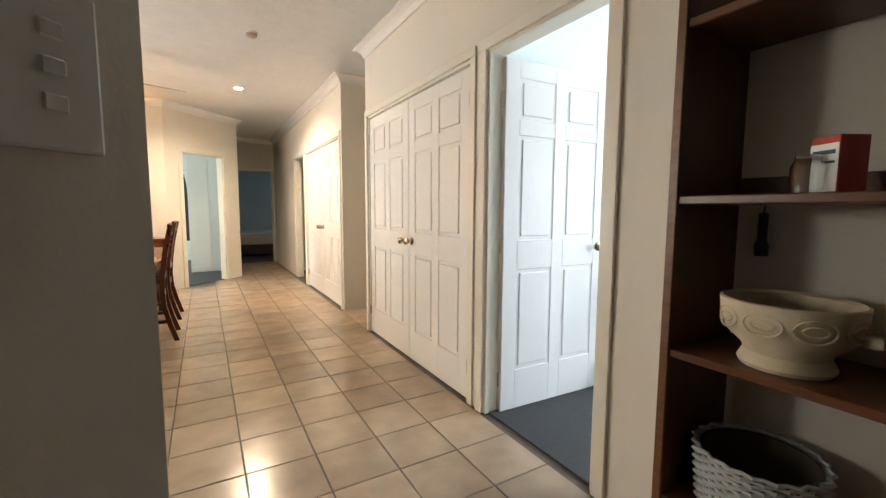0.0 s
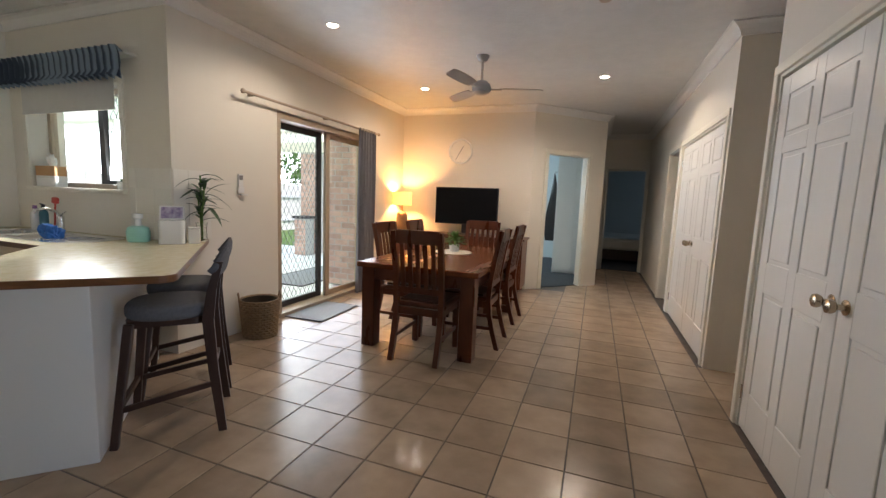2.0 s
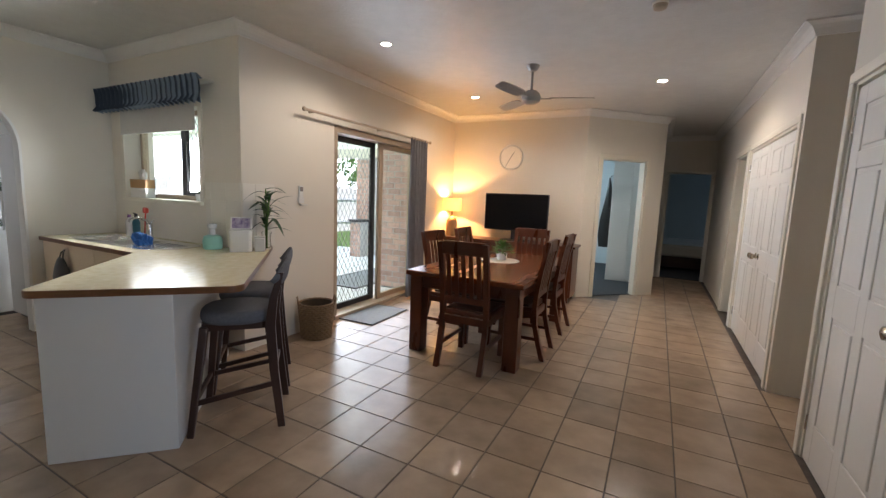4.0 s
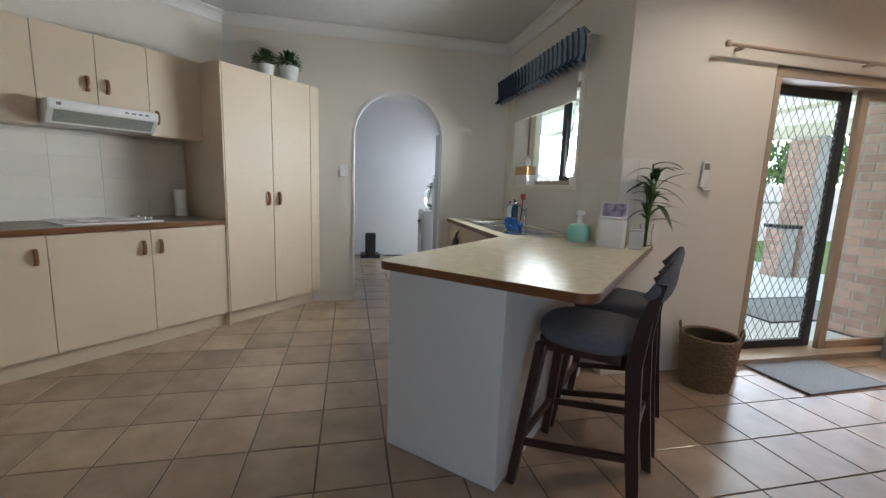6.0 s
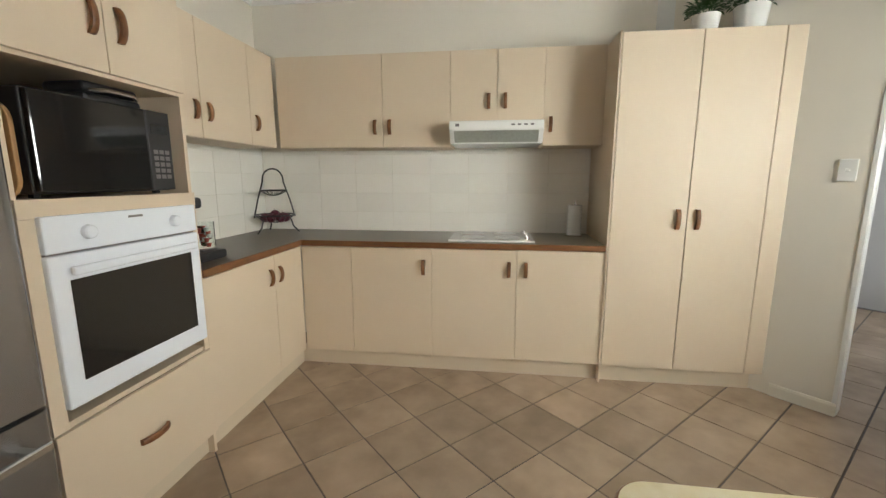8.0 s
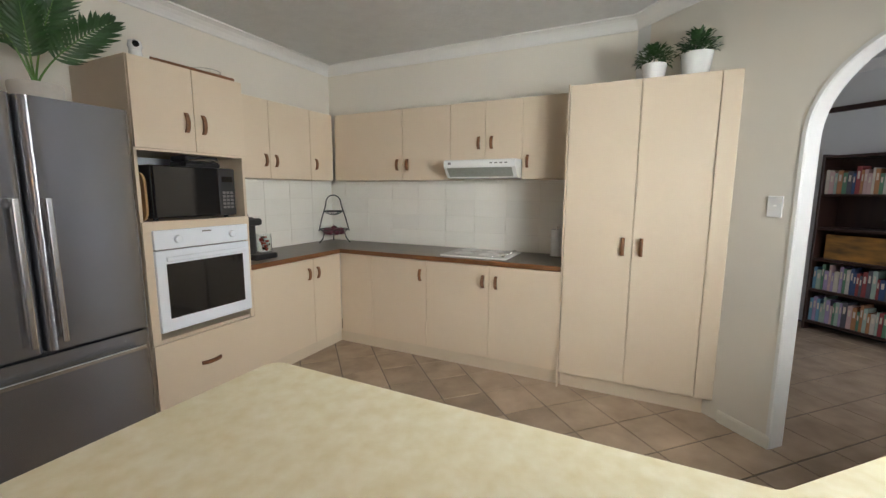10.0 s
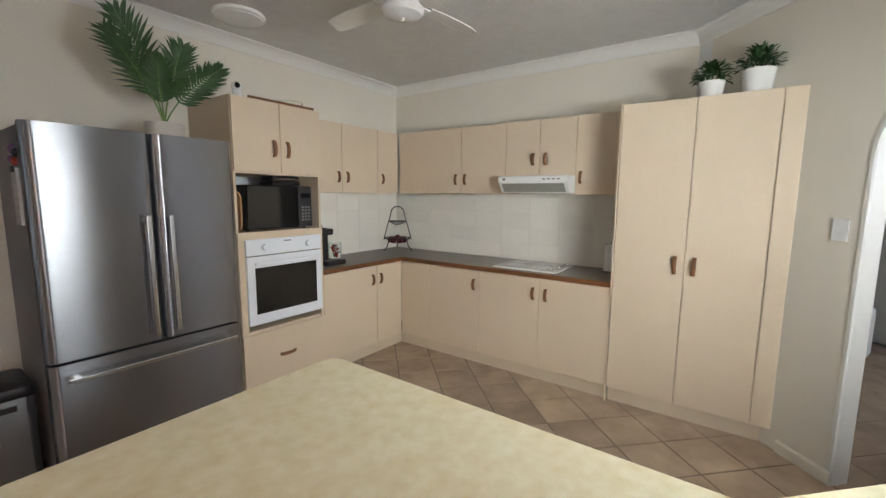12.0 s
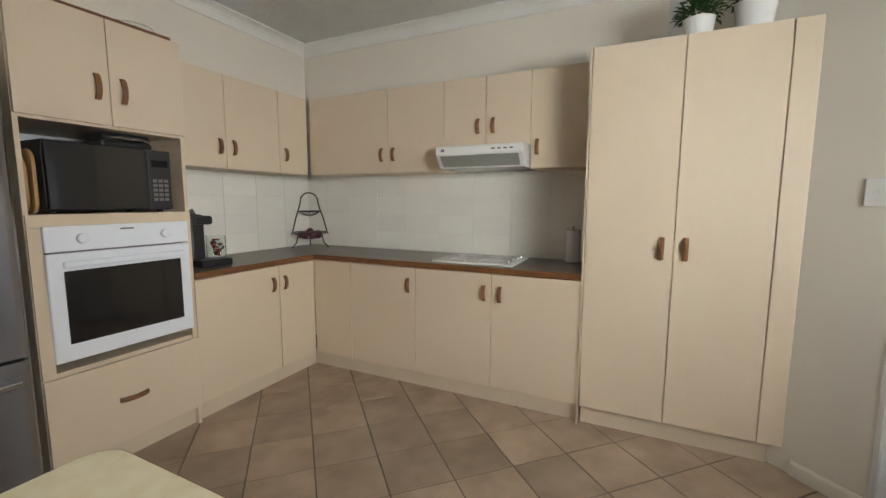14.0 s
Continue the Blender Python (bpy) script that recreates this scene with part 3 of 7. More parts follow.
for z in (0.2, 1.0, 1.82):
    hinge(d, 0.024, 0.09, z)
d = thing("door_4", Matrix.Translation((0.03, 7.98, 0)) @ Matrix.Rotation(math.atan2(0.95, 1.0), 4, "Z") @ Matrix.Translation((0.279, 0, 0)), "cream doorway frame to a bedroom, door open inwards", "doorway", kind="structure")
jambs(d, 0.77, 2.06, 0.11)
architrave(d, 0.77, 2.06, 0.0)
d = thing("door_5", in_wall(1.89, 8.42, -90), "cream doorway frame off the hallway", "doorway", kind="structure")
jambs(d, 0.78, 2.06, 0.11)
architrave(d, 0.78, 2.06, 0.0)
d = thing("door_6", in_wall(1.13, 10.85, 0), "cream doorway frame at the hallway's end", "doorway", kind="structure")
jambs(d, 0.72, 2.04, 0.11)
architrave(d, 0.72, 2.04, 0.0, 0.016, 0.035)


# ---- kitchen ----
def pull(parent, x, y, z, face, upright=True, n=9, length=0.10):
    """An arched timber pull on a door face. face: the way it stands out, 'x' or 'y'."""
    bm = bmesh.new()
    rings = []
    for k in range(n):
        s = k / (n - 1)
        along, out = (s - 0.5) * length, 0.006 + 0.020 * math.sin(math.pi * s) ** 0.6
        th = 0.0095 - 0.002 * math.sin(math.pi * s)
        ring = []
        for w, o in ((-0.011, out - th), (0.011, out - th), (0.011, out + th * 0.6), (0.005, out + th), (-0.005, out + th), (-0.011, out + th * 0.6)):
            o = max(o, 0.0)
            q = (w, along, o) if upright else (along, w, o)
            ring.append(bm.verts.new((x + q[2], y + q[0], z + q[1]) if face == "x" else (x + q[0], y + q[2], z + q[1])))
        rings.append(ring)
    for a, b in zip(rings, rings[1:]):
        for i in range(6):
            bm.faces.new((a[i], a[(i + 1) % 6], b[(i + 1) % 6], b[i]))
    bm.faces.new(rings[0][::-1])
    bm.faces.new(rings[-1])
    return part("handle", bm, PULL, parent, "brown timber arched pull", True)


def unit(name, label, body, doors, face, group="kitchen cupboards", kick=None):
    """A cupboard: body box (x0, y0, z0, x1, y1, z1), doors as (from, to, low, high, handle place or None) on its front."""
    u = thing(name, KIT, label, "cupboard", group)
    x0, y0, z0, x1, y1, z1 = body
    part("body", box(x0, y0, z0, x1, y1, z1), LAMINATE, u)
    for a, b, lo, hi, h in doors:
        if face == "x":
            bm = box(x1 + 0.001, a + 0.0018, lo, x1 + 0.018, b - 0.0018, hi, 0.0015, None, 1)
        else:
            bm = box(a + 0.0018, y1 + 0.001, lo, b - 0.0018, y1 + 0.018, hi, 0.0015, None, 1)
        dd = part("door", bm, LAMINATE, u)
        if h:
            p, z = h
            pull(dd, *((x1 + 0.018, p) if face == "x" else (p, y1 + 0.018)), z, face)
    if kick:
        part("plinth", box(*kick), PLINTH, u)
    return u


# base units along the hob wall (front towards +x)
F = 0.572  # depth of the base carcasses
unit("base_cupboard", "cream laminate corner base cupboard panel", (0.02, 0.592, 0.11, F, 0.945, 0.862), [(0.5915, 0.945, 0.115, 0.86, None)], "x", kick=(0.10, 0.53, 0, 0.548, 0.945, 0.108))
unit("base_cupboard", "cream laminate base cupboard with timber pull", (0.02, 0.945, 0.11, F, 1.50, 0.862), [(0.945, 1.50, 0.115, 0.86, (1.443, 0.735))], "x", kick=(0.10, 0.945, 0, 0.548, 1.50, 0.108))
unit("base_cupboard", "cream laminate double base cupboard under the hob", (0.02, 1.50, 0.11, F, 2.61, 0.862),
     [(1.50, 2.055, 0.115, 0.86, (2.005, 0.735)), (2.055, 2.61, 0.115, 0.86, (2.112, 0.735))], "x", kick=(0.10, 1.50, 0, 0.548, 2.597, 0.108))
# base unit along the oven wall (front towards +y)
unit("base_cupboard", "cream laminate double base cupboard beside the oven", (0.5935, 0.02, 0.11, 1.555, F, 0.862),
     [(0.592, 0.94, 0.115, 0.86, (0.895, 0.735)), (0.94, 1.555, 0.115, 0.86, (1.0, 0.735))], "y", kick=(0.549, 0.10, 0, 1.555, 0.548, 0.108))
# wall cupboards
G = 0.305
unit("wall_cupboard", "cream laminate double wall cupboard", (0.005, 0.34, 1.535, G, 1.59, 2.16),
     [(0.34, 1.115, 1.537, 2.158, (1.06, 1.672)), (1.115, 1.59, 1.537, 2.158, (1.165, 1.672))], "x")
unit("wall_cupboard", "short cream laminate wall cupboard above the hood", (0.005, 1.59, 1.69, G, 2.215, 2.16),
     [(1.59, 1.905, 1.692, 2.158, (1.85, 1.83)), (1.905, 2.215, 1.692, 2.158, (1.96, 1.83))], "x")
unit("wall_cupboard", "narrow cream laminate wall cupboard beside the pantry", (0.005, 2.215, 1.535, G, 2.60, 2.16), [(2.215, 2.60, 1.537, 2.158, (2.26, 1.672))], "x")
unit("wall_cupboard", "cream laminate wall cupboards beside the oven tower", (0.34, 0.005, 1.535, 1.555, G, 2.16),
     [(0.34, 0.64, 1.537, 2.158, (0.58, 1.68)), (0.64, 1.10, 1.537, 2.158, (1.045, 1.68)), (1.10, 1.555, 1.537, 2.158, (1.15, 1.68))], "y")
# pantry, cut back along the arch wall
p = thing("pantry_cupboard", KIT, "tall cream laminate two-door pantry cupboard with timber pulls", "cupboard", "kitchen cupboards")
part("body", prism([(0.01, 2.61), (0.582, 2.61), (0.582, 3.55), (0.01, 2.98)], 0.11, 2.145), LAMINATE, p)
for a, b, h in ((2.612, 3.05, 2.995), (3.05, 3.47, 3.105)):
    dd = part("door", box(0.583, a + 0.0026, 0.115, 0.601, b - 0.0026, 2.14, 0.0015, None, 1), LAMINATE, p)
    pull(dd, 0.601, h, 1.075, "x", length=0.12)
part("filler_panel", box(0.583, 3.4735, 0.115, 0.600, 3.575, 2.14, 0.0015, None, 1), LAMINATE, p)
part("side_panel", box(0.01, 2.598, 0.0, 0.603, 2.6095, 2.15, 0.0015, None, 1), LAMINATE, p)
part("plinth", prism([(0.3, 2.62), (0.558, 2.62), (0.558, 3.528), (0.3, 3.27)], 0, 0.11), PLINTH, p)

# oven tower
TX0, TX1, TF = 1.56, 2.255, 0.585
t = thing("oven_tower", KIT, "cream laminate oven tower with open microwave niche and drawer", "cupboard", "kitchen cupboards")
for nm, b in (("side_panel", (TX0, 0.01, 0.0, TX0 + 0.018, TF, 2.155)), ("side_panel", (TX1 - 0.018, 0.01, 0.0, TX1, TF, 2.155)),
              ("back_panel", (TX0 + 0.018, 0.01, 0.11, TX1 - 0.018, 0.02, 2.155)),
              ("top", (TX0 + 0.018, 0.02, 2.137, TX1 - 0.018, TF, 2.155)), ("shelf", (TX0 + 0.018, 0.02, 1.655, TX1 - 0.018, TF, 1.675)),
              ("shelf", (TX0 + 0.018, 0.02, 1.235, TX1 - 0.018, TF, 1.255)), ("shelf", (TX0 + 0.018, 0.02, 0.53, TX1 - 0.018, TF, 0.55))):
    part(nm, box(*b), LAMINATE, t)
part("niche_lining", box(TX0 + 0.018, 0.0202, 1.256, TX1 - 0.018, 0.024, 1.654), DAYLITWHITE, t, "pale wall behind the microwave niche")
part("fascia", box(TX0 + 0.002, TF + 0.001, 1.2, TX1 - 0.002, TF + 0.014, 1.256, 0.001, None, 1), LAMINATE, t)
for x0, x1 in ((TX0 + 0.002, TX0 + 0.03), (TX1 - 0.05, TX1 - 0.002)):
    part("stile", box(x0, TF + 0.001, 0.532, x1, TF + 0.012, 1.199, 0.001, None, 1), LAMINATE, t)
for a, b, h in ((TX0, (TX0 + TX1) / 2, 1.855), ((TX0 + TX1) / 2, TX1, 1.962)):
    dd = part("door", box(a + 0.002, TF + 0.001, 1.668, b - 0.002, TF + 0.019, 2.152, 0.0015, None, 1), LAMINATE, t)
    pull(dd, h, TF + 0.019, 1.835, "y", length=0.115)
dd = part("drawer_front", box(TX0 + 0.002, TF + 0.001, 0.115, TX1 - 0.002, TF + 0.019, 0.528, 0.0015, None, 1), LAMINATE, t)
pull(dd, 1.915, TF + 0.019, 0.33, "y", upright=False, length=0.13)
part("plinth", box(TX0 + 0.018, 0.1, 0, TX1 - 0.018, 0.552, 0.108), PLINTH, t)

o = thing("wall_oven", KIT, "white enamel built-in electric oven with black glass door", "oven")
OX0, OX1, OF = 1.588, 2.208, TF + 0.002
part("casing", box(OX0 + 0.02, 0.08, 0.6, OX1 - 0.02, OF, 1.19), STEELSIDE, o)
cp = part("control_panel", box(OX0, OF, 1.092, OX1, OF + 0.028, 1.205, 0.005), DAYLITWHITE, o)
for x in (1.715, 2.075):
    part("knob", moved(lathe([(0, 0), (0.023, 0), (0.022, 0.016), (0.018, 0.02), (0, 0.02)], 20), Matrix.Translation((x, OF + 0.028, 1.147)) @ Matrix.Rotation(radians(-90), 4, "X")), DAYLITWHITE, cp, "white oven knob", True)
part("badge", box(1.86, OF + 0.028, 1.178, 1.92, OF + 0.0295, 1.186), STEELSIDE, cp)
dr = part("oven_door", box(OX0, OF, 0.597, OX1, OF + 0.03, 1.085, 0.006), DAYLITWHITE, o)
part("oven_window", box(OX0 + 0.055, OF + 0.0302, 0.675, OX1 - 0.055, OF + 0.033, 1.005, 0.001, None, 1), BLACKGLASS, dr, "black oven glass")
part("oven_handle", box(OX0 + 0.045, OF + 0.048, 1.022, OX1 - 0.045, OF + 0.066, 1.05, 0.007), DAYLITWHITE, dr)
for x in (OX0 + 0.06, OX1 - 0.085):
    part("handle_mount", box(x, OF + 0.029, 1.026, x + 0.025, OF + 0.05, 1.046, 0.003, None, 1), DAYLITWHITE, dr)

mw = thing("microwave_oven", KIT @ Matrix.Translation((0, 0, 1.256)), "black microwave oven in the tower niche", "microwave")
part("case", box(1.635, 0.16, 0.012, 2.165, 0.555, 0.325, 0.008), BLACK, mw)
part("microwave_door", box(1.755, 0.556, 0.016, 2.163, 0.578, 0.321, 0.006), BLACKGLASS, mw)
part("control_panel", box(1.637, 0.556, 0.016, 1.752, 0.576, 0.321, 0.004), BLACK, mw)
for i in range(5):
    for j in range(3):
        part("button", box(1.655 + j * 0.028, 0.5762, 0.06 + i * 0.024, 1.676 + j * 0.028, 0.5775, 0.076 + i * 0.024), STEELSIDE, mw)
part("display", box(1.655, 0.5762, 0.235, 1.735, 0.5775, 0.27), BLACKGLASS, mw)
for x in (1.66, 2.12):
    part("foot", box(x, 0.2, 0, x + 0.02, 0.22, 0.0125), BLACK, mw)
    part("foot", box(x, 0.5, 0, x + 0.02, 0.52, 0.0125), BLACK, mw)

# worktop, one L-shaped slab with a timber nosing
w = thing("worktop", KIT, "grey-brown laminate L-shaped worktop with timber edge", "worktop")
part("slab", prism([(0.003, 0.003), (1.558, 0.003), (1.558, 0.586), (0.586, 0.586), (0.586, 2.597), (0.003, 2.597)], 0.866, 0.903), BENCH, w)
part("nosing", box(0.6, 0.586, 0.866, 1.558, 0.602, 0.904, 0.004), EDGE, w, "timber edge strip")
part("nosing", box(0.586, 0.586, 0.866, 0.602, 2.597, 0.904, 0.004), EDGE, w, "timber edge strip")

# hood and hob
h = thing("range_hood", KIT, "white slide-out range hood under the wall cupboards", "range hood")
bm = bmesh.new()
prof = [(0.01, 1.688), (0.46, 1.688), (0.475, 1.68), (0.475, 1.632), (0.40, 1.545), (0.01, 1.545)]
a = [bm.verts.new((x, 1.60, z)) for x, z in prof]
b = [bm.verts.new((x, 2.205, z)) for x, z in prof]
bm.faces.new(a), bm.faces.new(b[::-1])
for i in range(6):
    bm.faces.new((a[i], b[i], b[(i + 1) % 6], a[(i + 1) % 6]))
bmesh.ops.bevel(bm, geom=bm.edges[:], offset=0.004, segments=2, affect="EDGES")
part("canopy", bm, ENAMEL, h)
fb = box(-0.045, 1.63, 0.0, 0.045, 2.175, 0.003)
part("grease_filter", moved(fb, Matrix.Translation((0.441, 0, 1.588)) @ Matrix.Rotation(radians(-49), 4, "Y")), FILTER, h, "grey mesh grease filter")
for y in (2.0, 2.04, 2.08, 2.12):
    part("button", box(0.475, y, 1.653, 0.479, y + 0.022, 1.663), STEELSIDE, h)
part("badge", box(0.475, 1.64, 1.65, 0.477, 1.665, 1.668), STEELSIDE, h)
hb = thing("cooktop", KIT @ Matrix.Translation((0, 0, 0.903)), "white enamel electric cooktop with four solid plates", "cooktop")
part("tray", box(0.09, 1.60, 0, 0.535, 2.17, 0.014, 0.006), ENAMEL, hb)
for x, y, r in ((0.20, 1.75, 0.085), (0.40, 1.76, 0.072), (0.20, 1.98, 0.072), (0.40, 1.99, 0.085)):
    pl = part("hotplate", lathe([(0, 0.012), (r, 0.012), (r, 0.018), (r - 0.006, 0.021), (0.02, 0.021), (0.016, 0.019), (0, 0.019)], 32, at=(x, y, 0)), SILVER, hb, "silver solid hotplate", True)
    part("trim_ring", lathe([(r, 0.0135), (r + 0.006, 0.0135), (r + 0.005, 0.017), (r, 0.0175)], 32, at=(x, y, 0)), STEELBRIGHT, pl, "steel ring", True)
for k in range(4):
    part("knob", lathe([(0, 0.013), (0.018, 0.013), (0.016, 0.03), (0, 0.031)], 16, at=(0.13 + k * 0.105, 2.12, 0)), STEELBRIGHT, hb, "silver control knob", True)

# splashback tiles stay faint: wide white tiles with thin joints
def splash(name, m, length, z0, z1, tw=0.30, th=0.15):
    s = thing(name, m, "white glazed wall tiles of the splashback", "splashback", kind="structure")
    part("backing", box(0, 0.0005, z0, length, 0.002, z1), TRIM, s)
    x = 0.0
    shared = {}
    while x < length - 0.01:
        wd = min(tw, length - x)
        z = z0
        while z < z1 - 0.01:
            ht = min(th, z1 - z)
            key = (round(wd, 3), round(ht, 3))
            if key not in shared:
                shared[key] = mesh_of("tile", box(0.001, 0.0021, 0.001, wd - 0.001, 0.0062, ht - 0.001, 0.0012, None, 1), SPLASH)
            ob = new("tile", shared[key])
            ob.parent = s
            ob.location = (x, 0, z)
            z += th
        x += tw
    return s


splash("splashback_oven_side", KIT @ Matrix.Translation((0.007, 0, 0)), 1.55, 0.905, 1.535)
splash("splashback_hob_side", KIT @ Matrix.Translation((0, 2.596, 0)) @ Matrix.Rotation(radians(-90), 4, "Z"), 2.589, 0.905, 1.535)

# refrigerator
FX0, FX1, FF, FT = 2.30, 3.25, 0.67, 1.84
f = thing("refrigerator", KIT, "brushed stainless french-door refrigerator with bottom drawer", "refrigerator")
part("cabinet", box(FX0 + 0.004, 0.03, 0.03, FX1 - 0.004, FF - 0.062, FT - 0.012, 0.006), STEELSIDE, f)
FM = (FX0 + FX1) / 2 - 0.03


def fridge_front(a, b, z0, z1, r=0.042, bow=0.0015):
    """A steel front from a to b, gently bowed, with generously rounded upright edges."""
    line = [(a, FF - 0.06)]
    n = 10
    for k in range(n + 1):
        w = 0.5 * math.pi * k / n
        line.append((a + r - r * math.cos(w), FF + 0.012 - r + r * math.sin(w)))
    for k in range(1, n):
        u = k / n
        line.append((a + r + (b - a - 2 * r) * u, FF + 0.012 + bow * math.sin(math.pi * u)))
    for k in range(n + 1):
        w = 0.5 * math.pi * k / n
        line.append((b - r + r * math.sin(w), FF + 0.012 - r + r * math.cos(w)))
    line.append((b, FF - 0.06))
    return prism(line[::-1], z0, z1)


for a, b, hx in ((FX0, FM - 0.003, FM - 0.055), (FM + 0.003, FX1, FM + 0.055)):
    dr = part("door", fridge_front(a, b, 0.69, FT), STEEL, f, "curved brushed steel door", True)
    part("handle", beam((hx, FF + 0.058, 0.735), (hx, FF + 0.058, 1.40), 0.024, 0.016, None, 0.005), STEELBRIGHT, dr, "bright steel bar handle")
    for z in (0.765, 1.37):
        part("handle_mount", box(hx - 0.008, FF + 0.01, z - 0.012, hx + 0.008, FF + 0.052, z + 0.012, 0.002, None, 1), STEELBRIGHT, dr)
dr = part("freezer_drawer", fridge_front(FX0, FX1, 0.09, 0.675), STEEL, f, "brushed steel freezer drawer", True)
part("handle", beam((FX0 + 0.06, FF + 0.062, 0.60), (FX1 - 0.06, FF + 0.062, 0.60), 0.016, 0.024, None, 0.005), STEELBRIGHT, dr, "bright steel bar handle")
for x in (FX0 + 0.1, FX1 - 0.1):
    part("handle_mount", box(x - 0.012, FF + 0.01, 0.592, x + 0.012, FF + 0.056, 0.608, 0.002, None, 1), STEELBRIGHT, dr)
part("toe_grille", box(FX0 + 0.02, FF - 0.08, 0.0, FX1 - 0.02, FF - 0.05, 0.085), BLACK, f)

# peninsula bench with the sink return
PX0, PX1, PY = 2.691, 3.634, 2.086
pen = thing("breakfast_bar", KIT, "white painted breakfast bar base with cupboards behind", "breakfast bar")
part("panel", box(2.725, 2.13, 0, 3.30, 3.2, 0.862, 0.003, None, 1), ROOM_PAINT, pen)
part("infill", prism([(2.725, 3.2), (3.30, 3.2), (3.30, 3.50), (2.99, 3.745), (2.725, 3.46)], 0, 0.862), ROOM_PAINT, pen)


def rounded(points, radii, n=8):
    """A plan outline with corners rounded by their own radii."""
    out = []
    for k, (p, r) in enumerate(zip(points, radii)):
        p, a, b = Vector(p), Vector(points[k - 1]), Vector(points[(k + 1) % len(points)])
        if not r:
            out.append(tuple(p))
            continue
        da, db = (a - p).normalized(), (b - p).normalized()
        half = math.acos(max(-1, min(1, da.dot(db)))) / 2
        d = r / math.tan(half)
        c = p + (da + db).normalized() * r / math.sin(half)
        s, e = p + da * d - c, p + db * d - c
        for i in range(n + 1):
            v = s.lerp(e, i / n)
            out.append(tuple(c + v.normalized() * r))
    return out


inv = KIT.inverted()


def to_kit(x, y):
    return (inv @ Vector((x, y, 0))).xy[:]


TOP = [(PX0, PY), (PX1, PY), (PX1, to_kit(-2.077, 4.295)[1] + 0.005), to_kit(-2.077, 3.997), to_kit(-4.09, 3.997), to_kit(-4.09, 3.36), to_kit(-2.46, 3.36)]
TOPR = [0.05, 0.07, 0, 0, 0, 0, 0.03]
bt = thing("bar_worktop", KIT, "pale yellow mottled laminate bar worktop with timber edge", "worktop")
outer = rounded(TOP, TOPR)
BOWLS = [rounded([(x0, 3.50), (x1, 3.50), (x1, 3.83), (x0, 3.83)], [0.07] * 4, 6) for x0, x1 in ((-3.70, -3.32), (-3.26, -2.90))]


def holed(border, holes, z0, z1):
    """A flat slab with openings through it."""
    loops = [border] + holes
    flat = [p for loop in loops for p in loop]
    bm = bmesh.new()
    low, high = [bm.verts.new((x, y, z0)) for x, y in flat], [bm.verts.new((x, y, z1)) for x, y in flat]
    for tri in tessellate_polygon([[Vector((x, y, 0)) for x, y in loop] for loop in loops]):
        bm.faces.new([high[i] for i in tri]), bm.faces.new([low[i] for i in tri[::-1]])
    at = 0
    for loop in loops:
        n = len(loop)
        for k in range(n):
            i, j = at + k, at + (k + 1) % n
            bm.faces.new((low[i], low[j], high[j], high[i]))
        at += n
    bmesh.ops.recalc_face_normals(bm, faces=bm.faces)
    return bm


slab = holed(outer, [[to_kit(*p) for p in loop] for loop in BOWLS], 0.866, 0.902)
part("slab", slab, ISLAND, bt)
k0 = min(range(len(outer)), key=lambda k: (Vector(outer[k]) - Vector(to_kit(-4.09, 3.36))).length)
run = outer[k0:] + outer[:k0]
stop = min(range(len(run)), key=lambda k: (Vector(run[k]) - Vector(TOP[2])).length)
part("nosing", sweep(run[:stop + 1], [(0.0005, 0.0), (0.0005, 0.0362), (-0.002, 0.036), (-0.0045, 0.033), (-0.0045, 0.004), (-0.002, 0.0)], 0.865), EDGE, bt, "timber edge strip")

sk = thing("sink_cupboard", Matrix.Identity(4), "cream laminate base cupboards under the sink", "cupboard", "kitchen cupboards")
for x0, y0, x1, y1, z0, z1 in ((-4.09, 3.40, -4.072, 3.99, 0.11, 0.862), (-2.638, 3.40, -2.62, 3.99, 0.11, 0.862), (-4.072, 3.40, -2.638, 3.99, 0.11, 0.128), (-4.072, 3.975, -2.638, 3.99, 0.128, 0.862), (-4.072, 3.40, -2.638, 3.418, 0.128, 0.862)):
    part("carcass_panel", box(x0, y0, z0, x1, y1, z1), LAMINATE, sk)
for k in range(3):
    part("door", box(-4.085 + k * 0.48, 3.382, 0.115, -3.61 + k * 0.48, 3.399, 0.86, 0.0015, None, 1), LAMINATE, sk)
part("plinth", box(-4.09, 3.45, 0, -2.62, 3.98, 0.11), PLINTH, sk)
bag = thing("hanging_bag", pose(-3.62, 3.381, 0), "black cloth bag hanging on the sink cupboard door", "bag")
bm = bmesh.new()
rings = []
for z, w, d in ((0.44, 0.06, 0.012), (0.47, 0.13, 0.03), (0.56, 0.155, 0.04), (0.65, 0.125, 0.032), (0.72, 0.07, 0.02), (0.745, 0.04, 0.012)):
    rings.append([bm.verts.new((w * math.cos(a) * (1 + 0.06 * math.sin(3 * a + z * 30)), -0.042 + d * math.sin(a), z)) for a in [2 * math.pi * k / 20 for k in range(20)]])
for a, b in zip(rings, rings[1:]):
    for i in range(20):
        bm.faces.new((a[i], a[(i + 1) % 20], b[(i + 1) % 20], b[i]))
bm.faces.new(rings[0][::-1]), bm.faces.new(rings[-1])
part("sack", bm, BLACK, bag, "", True)
part("strap", tube([(-0.03, -0.04, 0.74), (-0.02, -0.03, 0.79), (0.0, -0.012, 0.81), (0.02, -0.03, 0.79), (0.03, -0.04, 0.74)], 0.006, 8), BLACK, bag, "", True)
part("hook", tube([(0, -0.0005, 0.825), (0, -0.02, 0.815), (0, -0.022, 0.80)], 0.003, 6), STEELBRIGHT, bag, "small steel hook", True)
